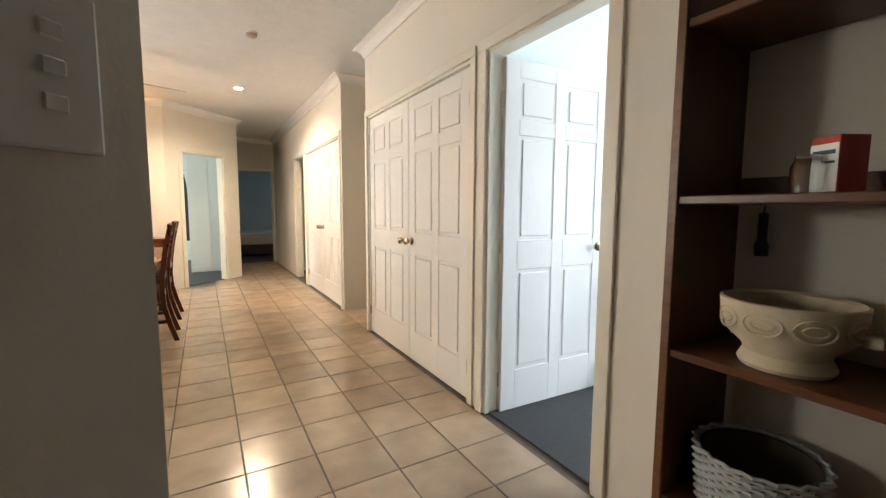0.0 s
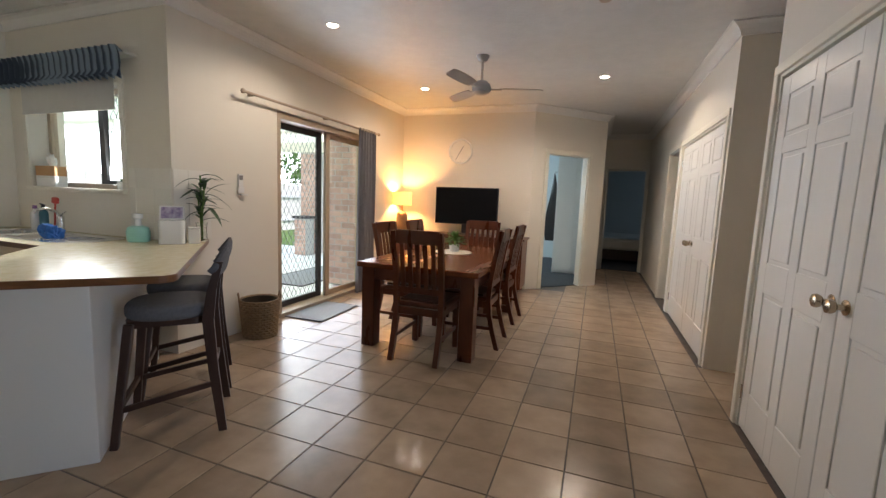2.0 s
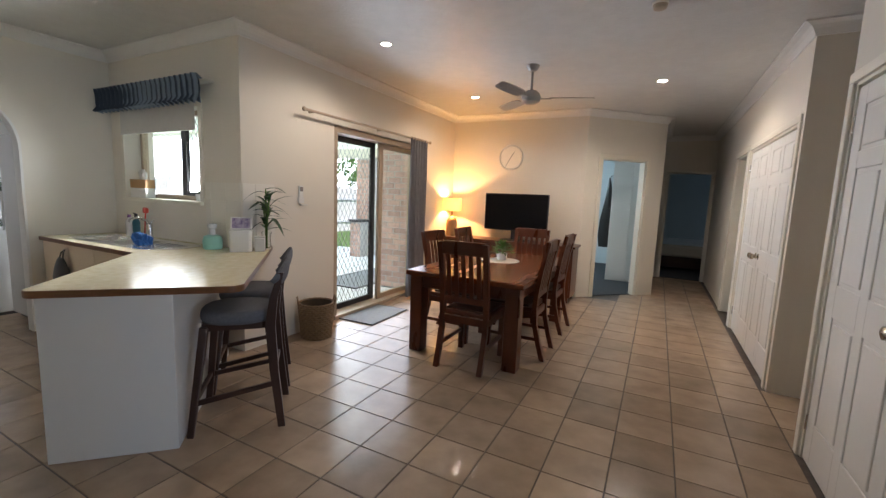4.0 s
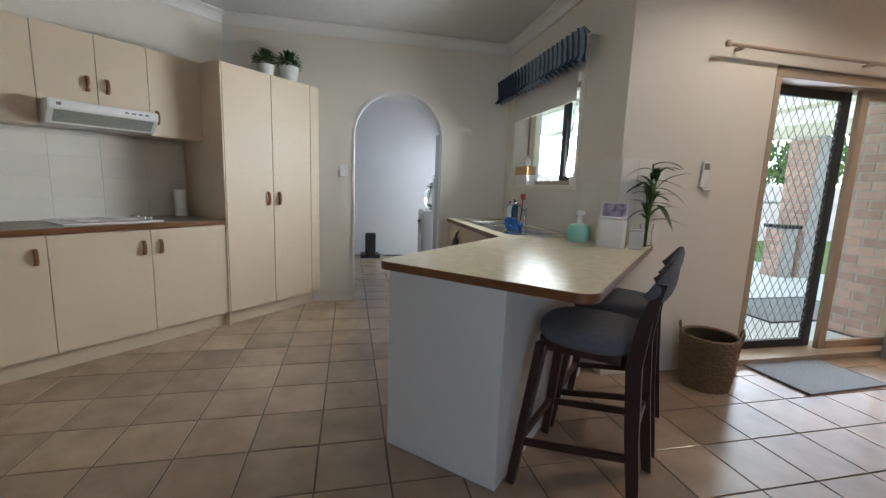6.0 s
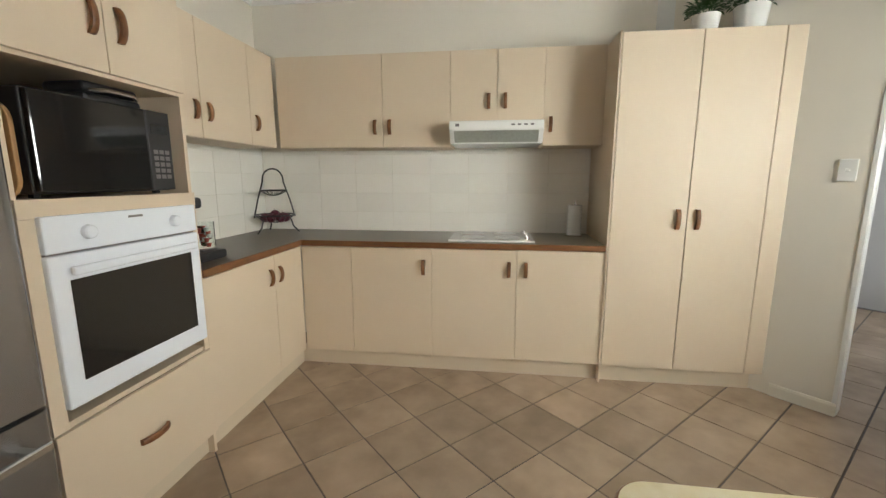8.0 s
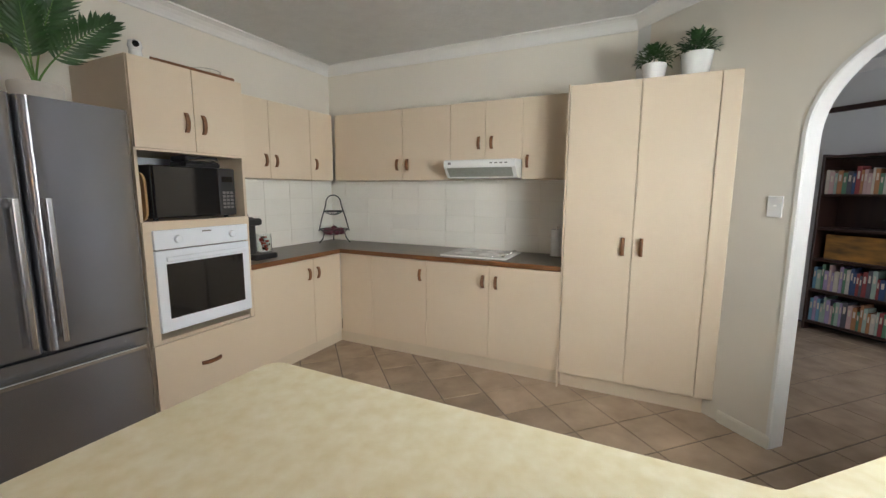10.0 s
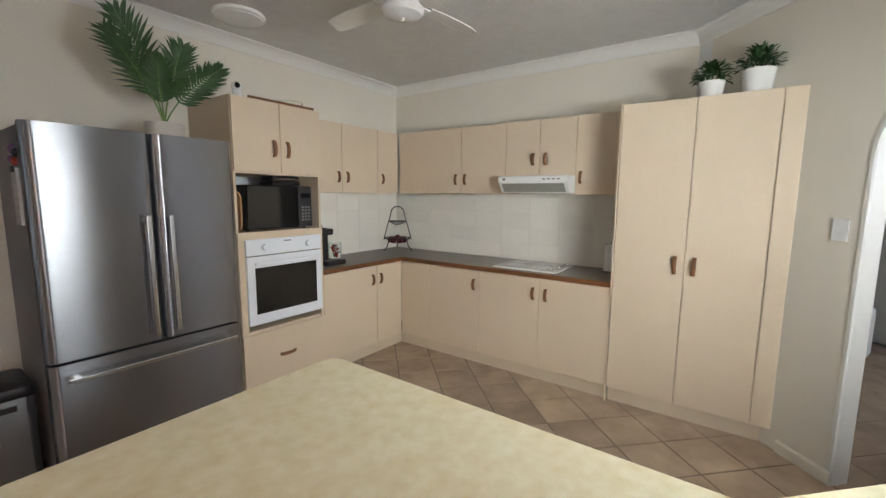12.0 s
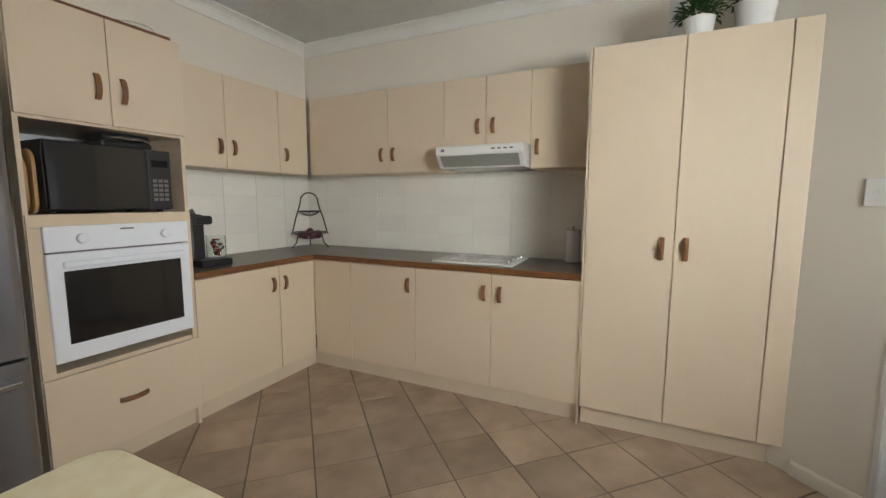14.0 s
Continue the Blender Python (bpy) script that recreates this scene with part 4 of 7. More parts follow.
# ---- dining ----
tb = thing("dining_table", Matrix.Identity(4), "heavy dark red timber dining table with square legs", "table")
TX = (-0.95, 0.14, 4.80, 6.66)
part("tabletop", box(TX[0], TX[2], 0.705, TX[1], TX[3], 0.75, 0.008), TABLEWOOD, tb)
for x in (TX[0] + 0.035, TX[1] - 0.155):
    for y in (TX[2] + 0.035, TX[3] - 0.155):
        part("leg", box(x, y, 0, x + 0.12, y + 0.12, 0.705, 0.006), DARKWOOD, tb)
for b in ((TX[0] + 0.155, TX[2] + 0.05, TX[1] - 0.155, TX[2] + 0.075), (TX[0] + 0.155, TX[3] - 0.075, TX[1] - 0.155, TX[3] - 0.05),
          (TX[0] + 0.05, TX[2] + 0.155, TX[0] + 0.075, TX[3] - 0.155), (TX[1] - 0.075, TX[2] + 0.155, TX[1] - 0.05, TX[3] - 0.155)):
    part("apron", box(b[0], b[1], 0.60, b[2], b[3], 0.705, 0.002, None, 1), DARKWOOD, tb)


def curved_post(x, pts, w, d):
    bm = bmesh.new()
    rings = []
    for y, z in pts:
        rings.append([bm.verts.new((x + sx * w / 2, y + sy * d / 2, z)) for sx, sy in ((-1, -1), (1, -1), (1, 1), (-1, 1))])
    for a, b in zip(rings, rings[1:]):
        for i in range(4):
            bm.faces.new((a[i], a[(i + 1) % 4], b[(i + 1) % 4], b[i]))
    bm.faces.new(rings[0][::-1]), bm.faces.new(rings[-1])
    return bm


def dining_chair():
    """Stands at the origin and faces +y."""
    c = thing("dining_chair", Matrix.Identity(4), "dark red timber slat-back dining chair", "chair", "chairs round the table")
    part("seat", box(-0.225, -0.20, 0.43, 0.225, 0.24, 0.468, 0.012), DARKWOOD, c)
    part("seat_pad", box(-0.19, -0.16, 0.466, 0.19, 0.21, 0.486, 0.009), STOOLWOOD, c, "dark brown padded seat")
    back = [(-0.31, 0.0), (-0.265, 0.15), (-0.225, 0.32), (-0.215, 0.46), (-0.225, 0.60), (-0.255, 0.82), (-0.305, 1.055)]
    for x in (-0.195, 0.195):
        part("back_leg", curved_post(x, back, 0.042, 0.04), DARKWOOD, c)
        part("front_leg", beam((x, 0.205, 0), (x, 0.205, 0.43), 0.045, 0.045, None, 0.004, 0.05, 0.05), DARKWOOD, c)
        part("side_rail", box(x - 0.012, -0.20, 0.37, x + 0.012, 0.19, 0.43, 0.002, None, 1), DARKWOOD, c)
        part("stretcher", box(x - 0.011, -0.25, 0.17, x + 0.011, 0.19, 0.20, 0.002, None, 1), DARKWOOD, c)
    part("front_rail", box(-0.18, 0.195, 0.37, 0.18, 0.217, 0.43, 0.002, None, 1), DARKWOOD, c)
    part("back_rail", box(-0.185, -0.225, 0.37, 0.185, -0.2, 0.43, 0.002, None, 1), DARKWOOD, c)
    for z0, z1, y in ((0.955, 1.065, -0.292), (0.55, 0.60, -0.226)):
        part("crest_rail" if z0 > 0.8 else "lower_rail", beam((-0.187, y, (z0 + z1) / 2), (0.187, y, (z0 + z1) / 2), 0.024, z1 - z0, None, 0.004), DARKWOOD, c)
    for k in range(5):
        x = -0.132 + k * 0.066
        part("slat", curved_post(x, [(-0.226, 0.585), (-0.246, 0.72), (-0.268, 0.86), (-0.288, 0.965)], 0.036, 0.012), DARKWOOD, c)
    return c


chair = dining_chair()
chair.matrix_world = pose(-0.33, 4.95, 0, 0, 0, 1)
for x, y, a in ((-0.34, 6.45, 181), (-0.74, 5.46, -91), (-0.735, 6.2, -88), (-0.09, 5.43, 91), (-0.095, 6.27, 89)):
    copy_thing(chair, pose(x, y, 0, 0, 0, a))

tv = thing("television", pose(-0.87, 7.68, 0.80), "large black flat-screen television on the sideboard", "television")
part("case", box(-0.485, -0.02, 0.15, 0.485, 0.03, 0.70, 0.006), BLACK, tv)
part("screen", box(-0.475, -0.0225, 0.165, 0.475, -0.0205, 0.69), SCREEN, tv, "black glossy screen")
part("neck", box(-0.06, 0.0, 0.015, 0.06, 0.03, 0.16, 0.004), BLACK, tv)
part("stand_base", box(-0.2, -0.08, 0, 0.2, 0.1, 0.016, 0.005), BLACK, tv)
sb = thing("sideboard", pose(-0.93, 7.70, 0), "long dark timber sideboard against the wall", "sideboard")
part("carcass", box(-1.02, -0.20, 0.08, 0.96, 0.24, 0.77, 0.003, None, 1), DARKWOOD, sb)
part("top", box(-1.05, -0.23, 0.77, 0.99, 0.25, 0.80, 0.006), DARKWOOD, sb)
for k in range(4):
    dd = part("door", box(-1.0 + k * 0.49, -0.219, 0.11, -0.53 + k * 0.49, -0.201, 0.74, 0.004, None, 1), DARKWOOD, sb)
    part("knob", lathe([(0, 0), (0.012, 0), (0.014, 0.015), (0, 0.02)], 12, at=(0, 0, 0)), BRASS, dd).matrix_local = pose(-0.58 + k * 0.49 - (0.37 if k % 2 else 0), -0.219, 0.45, 90)
for x in (-0.98, 0.88):
    for y in (-0.18, 0.17):
        part("foot", box(x, y, 0, x + 0.05, y + 0.05, 0.08), DARKWOOD, sb)

# ---- ceiling fittings ----
for x, y in DOWNLIGHTS:
    dl = thing("downlight", pose(x, y, CEIL), "small round recessed downlight, switched on", "downlight", "ceiling downlights")
    part("trim_ring", lathe([(0.042, 0.0), (0.060, 0.0), (0.060, -0.004), (0.054, -0.008), (0.044, -0.004)], 28), ENAMEL, dl, "white trim ring", True)
    part("lens", lathe([(0.0, -0.001), (0.042, -0.001), (0.042, -0.003), (0.0, -0.004)], 24), BULB, dl, "glowing warm lens")


def ceiling_fan(m, drop, label, blades, motor_mat, blade_mat, light=False):
    f = thing("ceiling_fan", m, label, "ceiling fan")
    part("canopy", lathe([(0.0, 0.0), (0.065, 0.0), (0.062, -0.02), (0.035, -0.055), (0.015, -0.06), (0.0, -0.06)], 24), motor_mat, f, "", True)
    part("downrod", tube([(0, 0, -0.05), (0, 0, -drop)], 0.012, 10), motor_mat, f, "", True)
    hub = part("motor", lathe([(0.0, -drop + 0.03), (0.05, -drop + 0.03), (0.085, -drop), (0.095, -drop - 0.04), (0.085, -drop - 0.075), (0.05, -drop - 0.095), (0.0, -drop - 0.1)], 28), motor_mat, f, "", True)
    for k in range(blades):
        a = Matrix.Rotation(2 * math.pi * k / blades + 0.35, 4, "Z")
        part("blade_iron", moved(box(0.08, -0.02, -drop - 0.05, 0.2, 0.02, -drop - 0.043, 0.002, None, 1), a), motor_mat, hub)
        b = bmesh.new()
        rows = [(0.18, 0.045), (0.26, 0.06), (0.4, 0.066), (0.53, 0.062), (0.58, 0.05), (0.6, 0.03)]
        up = [[b.verts.new((x, sy * w, -drop - 0.04 + sz + sy * 0.012)) for sy, sz in ((-1, 0), (1, 0), (1, 0.007), (-1, 0.007))] for x, w in rows]
        for p, q in zip(up, up[1:]):
            for i in range(4):
                b.faces.new((p[i], p[(i + 1) % 4], q[(i + 1) % 4], q[i]))
        b.faces.new(up[0][::-1]), b.faces.new(up[-1])
        part("blade", moved(b, a), blade_mat, f)
    if light:
        part("switch_cap", lathe([(0.0, -drop - 0.09), (0.11, -drop - 0.09), (0.115, -drop - 0.105), (0.10, -drop - 0.125), (0.05, -drop - 0.138), (0.012, -drop - 0.14), (0.01, -drop - 0.155), (0.0, -drop - 0.155)], 28), ENAMEL, f, "", True)
    return f


ceiling_fan(pose(-0.2, 5.83, CEIL, 0, 0, 118), 0.27, "grey metal three-blade ceiling fan over the table", 3, FANGREY, FANGREY)
ceiling_fan(pose(-1.88, 1.72, CEIL, 0, 0, 20), 0.145, "white ceiling fan over the kitchen floor", 4, ENAMEL, ENAMEL, True)
oy = thing("ceiling_light", KIT @ Matrix.Translation((2.08, 0.45, CEIL)), "round white oyster ceiling light, switched off", "ceiling light")
part("base_ring", lathe([(0.0, 0.0), (0.165, 0.0), (0.165, -0.02), (0.155, -0.025), (0.0, -0.025)], 36), ENAMEL, oy, "", True)
part("diffuser", lathe([(0.158, -0.02), (0.15, -0.034), (0.12, -0.046), (0.07, -0.055), (0.0, -0.058)][::-1], 36), ENAMEL, oy, "opal glass diffuser", True)
sm = thing("smoke_detector", pose(0.906, 4.88, CEIL), "small beige round smoke detector", "smoke detector")
part("base", lathe([(0, 0), (0.05, 0), (0.05, -0.012), (0.0, -0.012)], 24), TRIM, sm, "", True)
part("cap", lathe([(0, -0.012), (0.046, -0.012), (0.04, -0.035), (0.025, -0.042), (0.0, -0.042)], 24), FRAMEALU, sm, "", True)

# ---- sliding door ----
sd = thing("sliding_door", Matrix.Identity(4), "tan framed glass sliding door with diamond security screen", "sliding door", kind="structure")
Y0, Y1, HEAD = 5.12, 6.94, 2.115
for nm, b in (("frame_head", (-2.30, Y0, 2.05, -2.085, Y1, HEAD)), ("frame_jamb", (-2.30, Y0, 0.045, -2.085, Y0 + 0.05, 2.05)), ("frame_jamb", (-2.30, Y1 - 0.05, 0.045, -2.085, Y1, 2.05)),
              ("frame_sill", (-2.33, Y0, -0.003, -2.06, Y1, 0.045))):
    part(nm, box(*b, 0.004), FRAMEALU, sd)
for y, w in ((6.02, 0.075), (6.83, 0.05)):
    part("stile", box(-2.20, y, 0.046, -2.16, y + w, 2.049, 0.003, None, 1), FRAMEALU, sd)
for z in (0.046, 1.985):
    part("rail", box(-2.20, 6.095, z, -2.16, 6.83, z + 0.064, 0.003, None, 1), FRAMEALU, sd)
gl = part("pane", box(-2.183, 6.09, 0.11, -2.177, 6.83, 1.985), PANE, sd, "clear glass pane")
gl.visible_shadow = False
sc = part("screen_door", box(-2.275, 5.17, 0.046, -2.24, 5.225, 2.049, 0.003, None, 1), DARKFRAME, sd, "dark framed security screen")
for b in ((5.96, 0.046, 6.04, 2.049), (5.225, 0.046, 5.96, 0.11), (5.225, 1.985, 5.96, 2.049)):
    part("screen_frame", box(-2.275, b[0], b[1], -2.24, b[2], b[3], 0.003, None, 1), DARKFRAME, sc)


def diamond(y0, y1, z0, z1, step, x, axis="x", r=0.0035):
    """Crossed thin bars filling a rectangle."""
    bm = bmesh.new()
    w, h = y1 - y0, z1 - z0
    slope = 1.7
    for s in (1, -1):
        c = -h
        while c < w * slope + h:
            pts = []
            for u in (0.0, w):
                v = (c + 0) - slope * u if s > 0 else c - slope * (w - u)
                pts.append((u, v))
            (ua, va), (ub, vb) = pts
            lo, hi = 0.0, 1.0
            dv = vb - va
            t0, t1 = sorted(((0 - va) / dv, (h - va) / dv))
            lo, hi = max(lo, t0), min(hi, t1)
            if hi > lo + 0.01:
                p = [(ua + (ub - ua) * k, va + dv * k) for k in (lo, hi)]
                q = [(x, y0 + u, z0 + v) if axis == "x" else (y0 + u, x, z0 + v) for u, v in p]
                tube(q, r, 4, bm)
            c += step * slope
    return bm


part("grille", diamond(5.225, 5.96, 0.11, 1.985, 0.075, -2.257), GRILLE, sc, "grey diamond security grille")
part("lock", box(-2.24, 5.172, 0.98, -2.215, 5.222, 1.12, 0.004), BLACK, sc, "black lock case")
tr = thing("curtain_rod", Matrix.Identity(4), "slim timber curtain rod above the sliding door", "curtain rod")
part("rod", tube([(-1.99, 4.62, 2.175), (-1.99, 6.98, 2.175)], 0.013, 10), FRAMEALU, tr, "", True)
for y in (4.75, 5.85, 6.95):
    part("bracket", box(-2.079, y - 0.01, 2.165, -1.985, y + 0.01, 2.185, 0.002, None, 1), FRAMEALU, tr)
for y in (4.605, 6.995):
    part("finial", lathe([(0, -0.02), (0.014, -0.018), (0.02, 0.0), (0.014, 0.018), (0, 0.02)], 14, at=(-1.99, y, 2.175)), FRAMEALU, tr, "", True)


def drape(name, label, x, y0, y1, z0, z1, amp, waves, mat, flare=0.0):
    c = thing(name, Matrix.Identity(4), label, "curtain")
    bm = bmesh.new()
    n, m = waves * 12, 14
    grid = []
    for k in range(n + 1):
        col = []
        for j in range(m + 1):
            s, v = k / n, j / m
            a = amp * (0.7 + 0.3 * math.sin(s * 7 + 1)) * (1 - 0.35 * v)
            ph = 2 * math.pi * waves * s + 0.5 * math.sin(3 * v + s * 5)
            yy = y0 + (y1 - y0) * s + flare * (1 - v) * (s - 0.5)
            col.append((x + a * math.sin(ph), yy + 0.006 * math.cos(2 * ph), z0 + (z1 - z0) * v))
        grid.append(col)
    front = [[bm.verts.new(p) for p in col] for col in grid]
    back = [[bm.verts.new((p[0] - 0.003, p[1], p[2])) for p in col] for col in grid]
    for k in range(n):
        for j in range(m):
            bm.faces.new((front[k][j], front[k + 1][j], front[k + 1][j + 1], front[k][j + 1]))
            bm.faces.new((back[k][j + 1], back[k + 1][j + 1], back[k + 1][j], back[k][j]))
    part("cloth", bm, mat, c, "", True)
    for k in range(waves):
        y = y0 + (y1 - y0) * (k + 0.5) / waves
        part("ring", lathe([(0.016, -0.004), (0.022, -0.004), (0.022, 0.004), (0.016, 0.004)], 16), FRAMEALU, c, "", True).matrix_local = pose(x, y, z1 - 0.005, 90)
    return c


drape("curtain", "grey gathered curtain drawn to one side", -1.99, 6.47, 6.90, 0.015, 2.18, 0.035, 6, CURTAIN, 0.05)

mt = thing("door_mat", pose(-1.86, 5.55, 0, 0, 0, 2), "grey-blue speckled woven door mat", "mat")
part("flat_body", box(-0.24, -0.36, 0.001, 0.24, 0.36, 0.012, 0.004), MATGREY, mt)
for y in (-0.365, 0.355):
    part("binding", box(-0.24, y, 0.001, 0.24, y + 0.01, 0.014, 0.003, None, 1), FABRIC, mt)


def woven_basket(name, m, r0, r1, h, mat, label, handles=True):
    b = thing(name, m, label, "basket")
    rows = 16
    for k in range(rows):
        z, r = h * (k + 0.5) / rows, r0 + (r1 - r0) * (k + 0.5) / rows
        n = 40
        pts = [((r + 0.005 * (1 if (i + k) % 2 else -1)) * math.cos(2 * math.pi * i / n), (r + 0.005 * (1 if (i + k) % 2 else -1)) * math.sin(2 * math.pi * i / n), z) for i in range(n + 1)]
        part("weave", tube(pts, h / rows * 0.5, 6, None, False), mat, b, "", True)
    part("lining", lathe([(0.0, 0.004), (r0 - 0.012, 0.004), (r1 - 0.012, h - 0.01), (r1 - 0.02, h - 0.01), (r0 - 0.02, 0.012), (0.0, 0.012)], 32), DARKWEAVE, b, "", True)
    if handles:
        for s in (-1, 1):
            part("handle", tube([(s * r1, -0.05, h - 0.02), (s * (r1 + 0.01), -0.045, h + 0.035), (s * (r1 + 0.01), 0, h + 0.055), (s * (r1 + 0.01), 0.045, h + 0.035), (s * r1, 0.05, h - 0.02)], 0.008, 8), mat, b, "", True)
    return b


woven_basket("wicker_basket", pose(-1.86, 4.63, 0, 0, 0, 50), 0.135, 0.165, 0.35, WICKER, "brown woven wicker basket with loop handles")
ac = thing("wall_remote", pose(-2.08, 4.635, 1.38), "white remote control in a wall holder", "remote control")
part("holder", box(0.001, -0.035, -0.085, 0.022, 0.035, -0.03, 0.004), ENAMEL, ac)
part("remote", box(0.004, -0.027, -0.06, 0.02, 0.027, 0.085, 0.006), ENAMEL, ac)
part("remote_display", box(0.0201, -0.02, 0.03, 0.021, 0.02, 0.072), STEELSIDE, ac, "dark display")
part("shelf", box(0.001, -0.01, -0.105, 0.03, 0.07, -0.095, 0.002, None, 1), ENAMEL, ac)

# ---- television wall ----
ck = thing("wall_clock", pose(-1.09, 7.98, 2.06, 90), "round white wall clock with thin hands", "clock")
part("face", lathe([(0, 0.002), (0.172, 0.002), (0.172, 0.02), (0.0, 0.02)], 48), CLOCKFACE, ck, "cream dial", True)
part("rim", lathe([(0.17, 0.001), (0.192, 0.001), (0.195, 0.02), (0.188, 0.036), (0.178, 0.036), (0.171, 0.022)], 48), ENAMEL, ck, "white rim", True)
for k in range(12):
    part("hour_mark", moved(box(-0.0015, 0.150, 0.0201, 0.0015, 0.162, 0.021), Matrix.Rotation(radians(30 * k), 4, "Z")), STEELSIDE, ck)
for a, l, w in ((-32, 0.1, 0.005), (-210, 0.14, 0.0035)):
    part("hand", moved(box(-w, -0.02, 0.0215, w, l, 0.0235), Matrix.Rotation(radians(a), 4, "Z")), STEELSIDE, ck, "thin dark hand")
tl = thing("table_lamp", pose(-1.92, 7.66, 0.80), "timber-base table lamp with glowing cream drum shade", "table lamp")
part("base", lathe([(0, 0), (0.085, 0), (0.088, 0.02), (0.088, 0.19), (0.08, 0.25), (0.06, 0.285), (0.03, 0.30), (0.012, 0.31), (0.012, 0.43), (0, 0.43)], 28), LAMPBASE, tl, "turned timber base", True)
part("shade", lathe([(0.148, 0.40), (0.15, 0.40), (0.15, 0.60), (0.148, 0.60), (0.146, 0.60), (0.146, 0.40)], 36), SHADE, tl, "cream fabric drum shade", True)
part("spider", beam((-0.147, 0, 0.425), (0.147, 0, 0.425), 0.004, 0.004, None, 0), STEELSIDE, tl)
cd = thing("alarm_clock", pose(-1.63, 7.62, 0.80, 0, 0, 8), "small black framed desk clock", "clock")
part("case", box(-0.05, -0.02, 0, 0.05, 0.02, 0.075, 0.006), BLACK, cd)
part("dial", box(-0.04, -0.0215, 0.012, 0.04, -0.0205, 0.065), CLOCKFACE, cd)

# ---- table setting ----
dy = thing("place_mat", pose(-0.45, 5.92, 0.75), "round cream woven table mat", "mat")
part("weave", lathe([(0, 0.001), (0.2, 0.001), (0.205, 0.004), (0.2, 0.007), (0.0, 0.007)], 48), CREAMCLOTH, dy, "", True)


def leaf_bm(l, w, bend, n=6, bm=None, m=None):
    """A pointed leaf along +x that bends down."""
    own = bm if bm is not None else bmesh.new()
    m = m if m is not None else Matrix.Identity(4)
    rings = []
    for k in range(n + 1):
        s = k / n
        ww = w * math.sin(math.pi * min(1, 0.08 + 0.92 * s)) ** 0.8 * (1 if s < 1 else 0.02) + 0.0006
        x, z = l * s, l * (0.35 * s - bend * s * s)
        rings.append([own.verts.new(m @ Vector((x, y, z + abs(y) * 0.25))) for y in (-ww, 0.0, ww)])
    for a, b in zip(rings, rings[1:]):
        own.faces.new((a[0], a[1], b[1], b[0])), own.faces.new((a[1], a[2], b[2], b[1]))
    return own


def bushy(parent, z, r, count, mat, size, flat=0.8, name="foliage"):
    """A small plant's foliage: many short leaves round a centre."""
    bm = bmesh.new()
    rnd = random.Random(count)
    for k in range(count):
        a, e = rnd.uniform(0, 360), rnd.uniform(-15, 85)
        d = r * rnd.uniform(0.35, 1.0)
        p = Vector((math.cos(radians(a)) * math.cos(radians(e)) * d, math.sin(radians(a)) * math.cos(radians(e)) * d, z + math.sin(radians(e)) * d * flat))
        leaf_bm(size * rnd.uniform(0.7, 1.25), size * 0.24, 0.5, 3, bm, Matrix.Translation(p) @ Matrix.Rotation(radians(a), 4, "Z") @ Matrix.Rotation(radians(-e * 0.8 + rnd.uniform(-25, 25)), 4, "Y"))
    return part(name, bm, mat, parent, "small green leaves")


def potted(m, label, pot_r, pot_h, r, count, mat, potmat, size):
    p = thing("potted_plant", m, label, "potted plant")
    part("pot", lathe([(0, 0), (pot_r * 0.8, 0), (pot_r, pot_h), (pot_r - 0.006, pot_h), (pot_r * 0.9, pot_h - 0.012), (0, pot_h - 0.012)], 28), potmat, p, "white ceramic pot", True)
    for k in range(6):
        a = k * 1.05
        part("stem", tube([(0.01 * math.cos(a), 0.01 * math.sin(a), pot_h - 0.015), (r * 0.45 * math.cos(a), r * 0.45 * math.sin(a), pot_h + r * 0.5)], 0.0025, 5), LEAF, p)
    bushy(p, pot_h + r * 0.25, r, count, mat, size)
    return p


potted(pose(-0.45, 5.95, 0.757), "small bright green plant in a white pot on the table", 0.06, 0.075, 0.11, 170, LEAFLIGHT, ENAMEL, 0.045)
potted(KIT @ Matrix.Translation((0.46, 3.105, 2.145)), "small dark green plant in a white pot on the pantry", 0.075, 0.105, 0.105, 300, LEAF, ENAMEL, 0.036)
potted(KIT @ Matrix.Translation((0.47, 3.34, 2.145)), "dark green plant in a taller white pot on the pantry", 0.09, 0.14, 0.115, 320, LEAF, ENAMEL, 0.036)


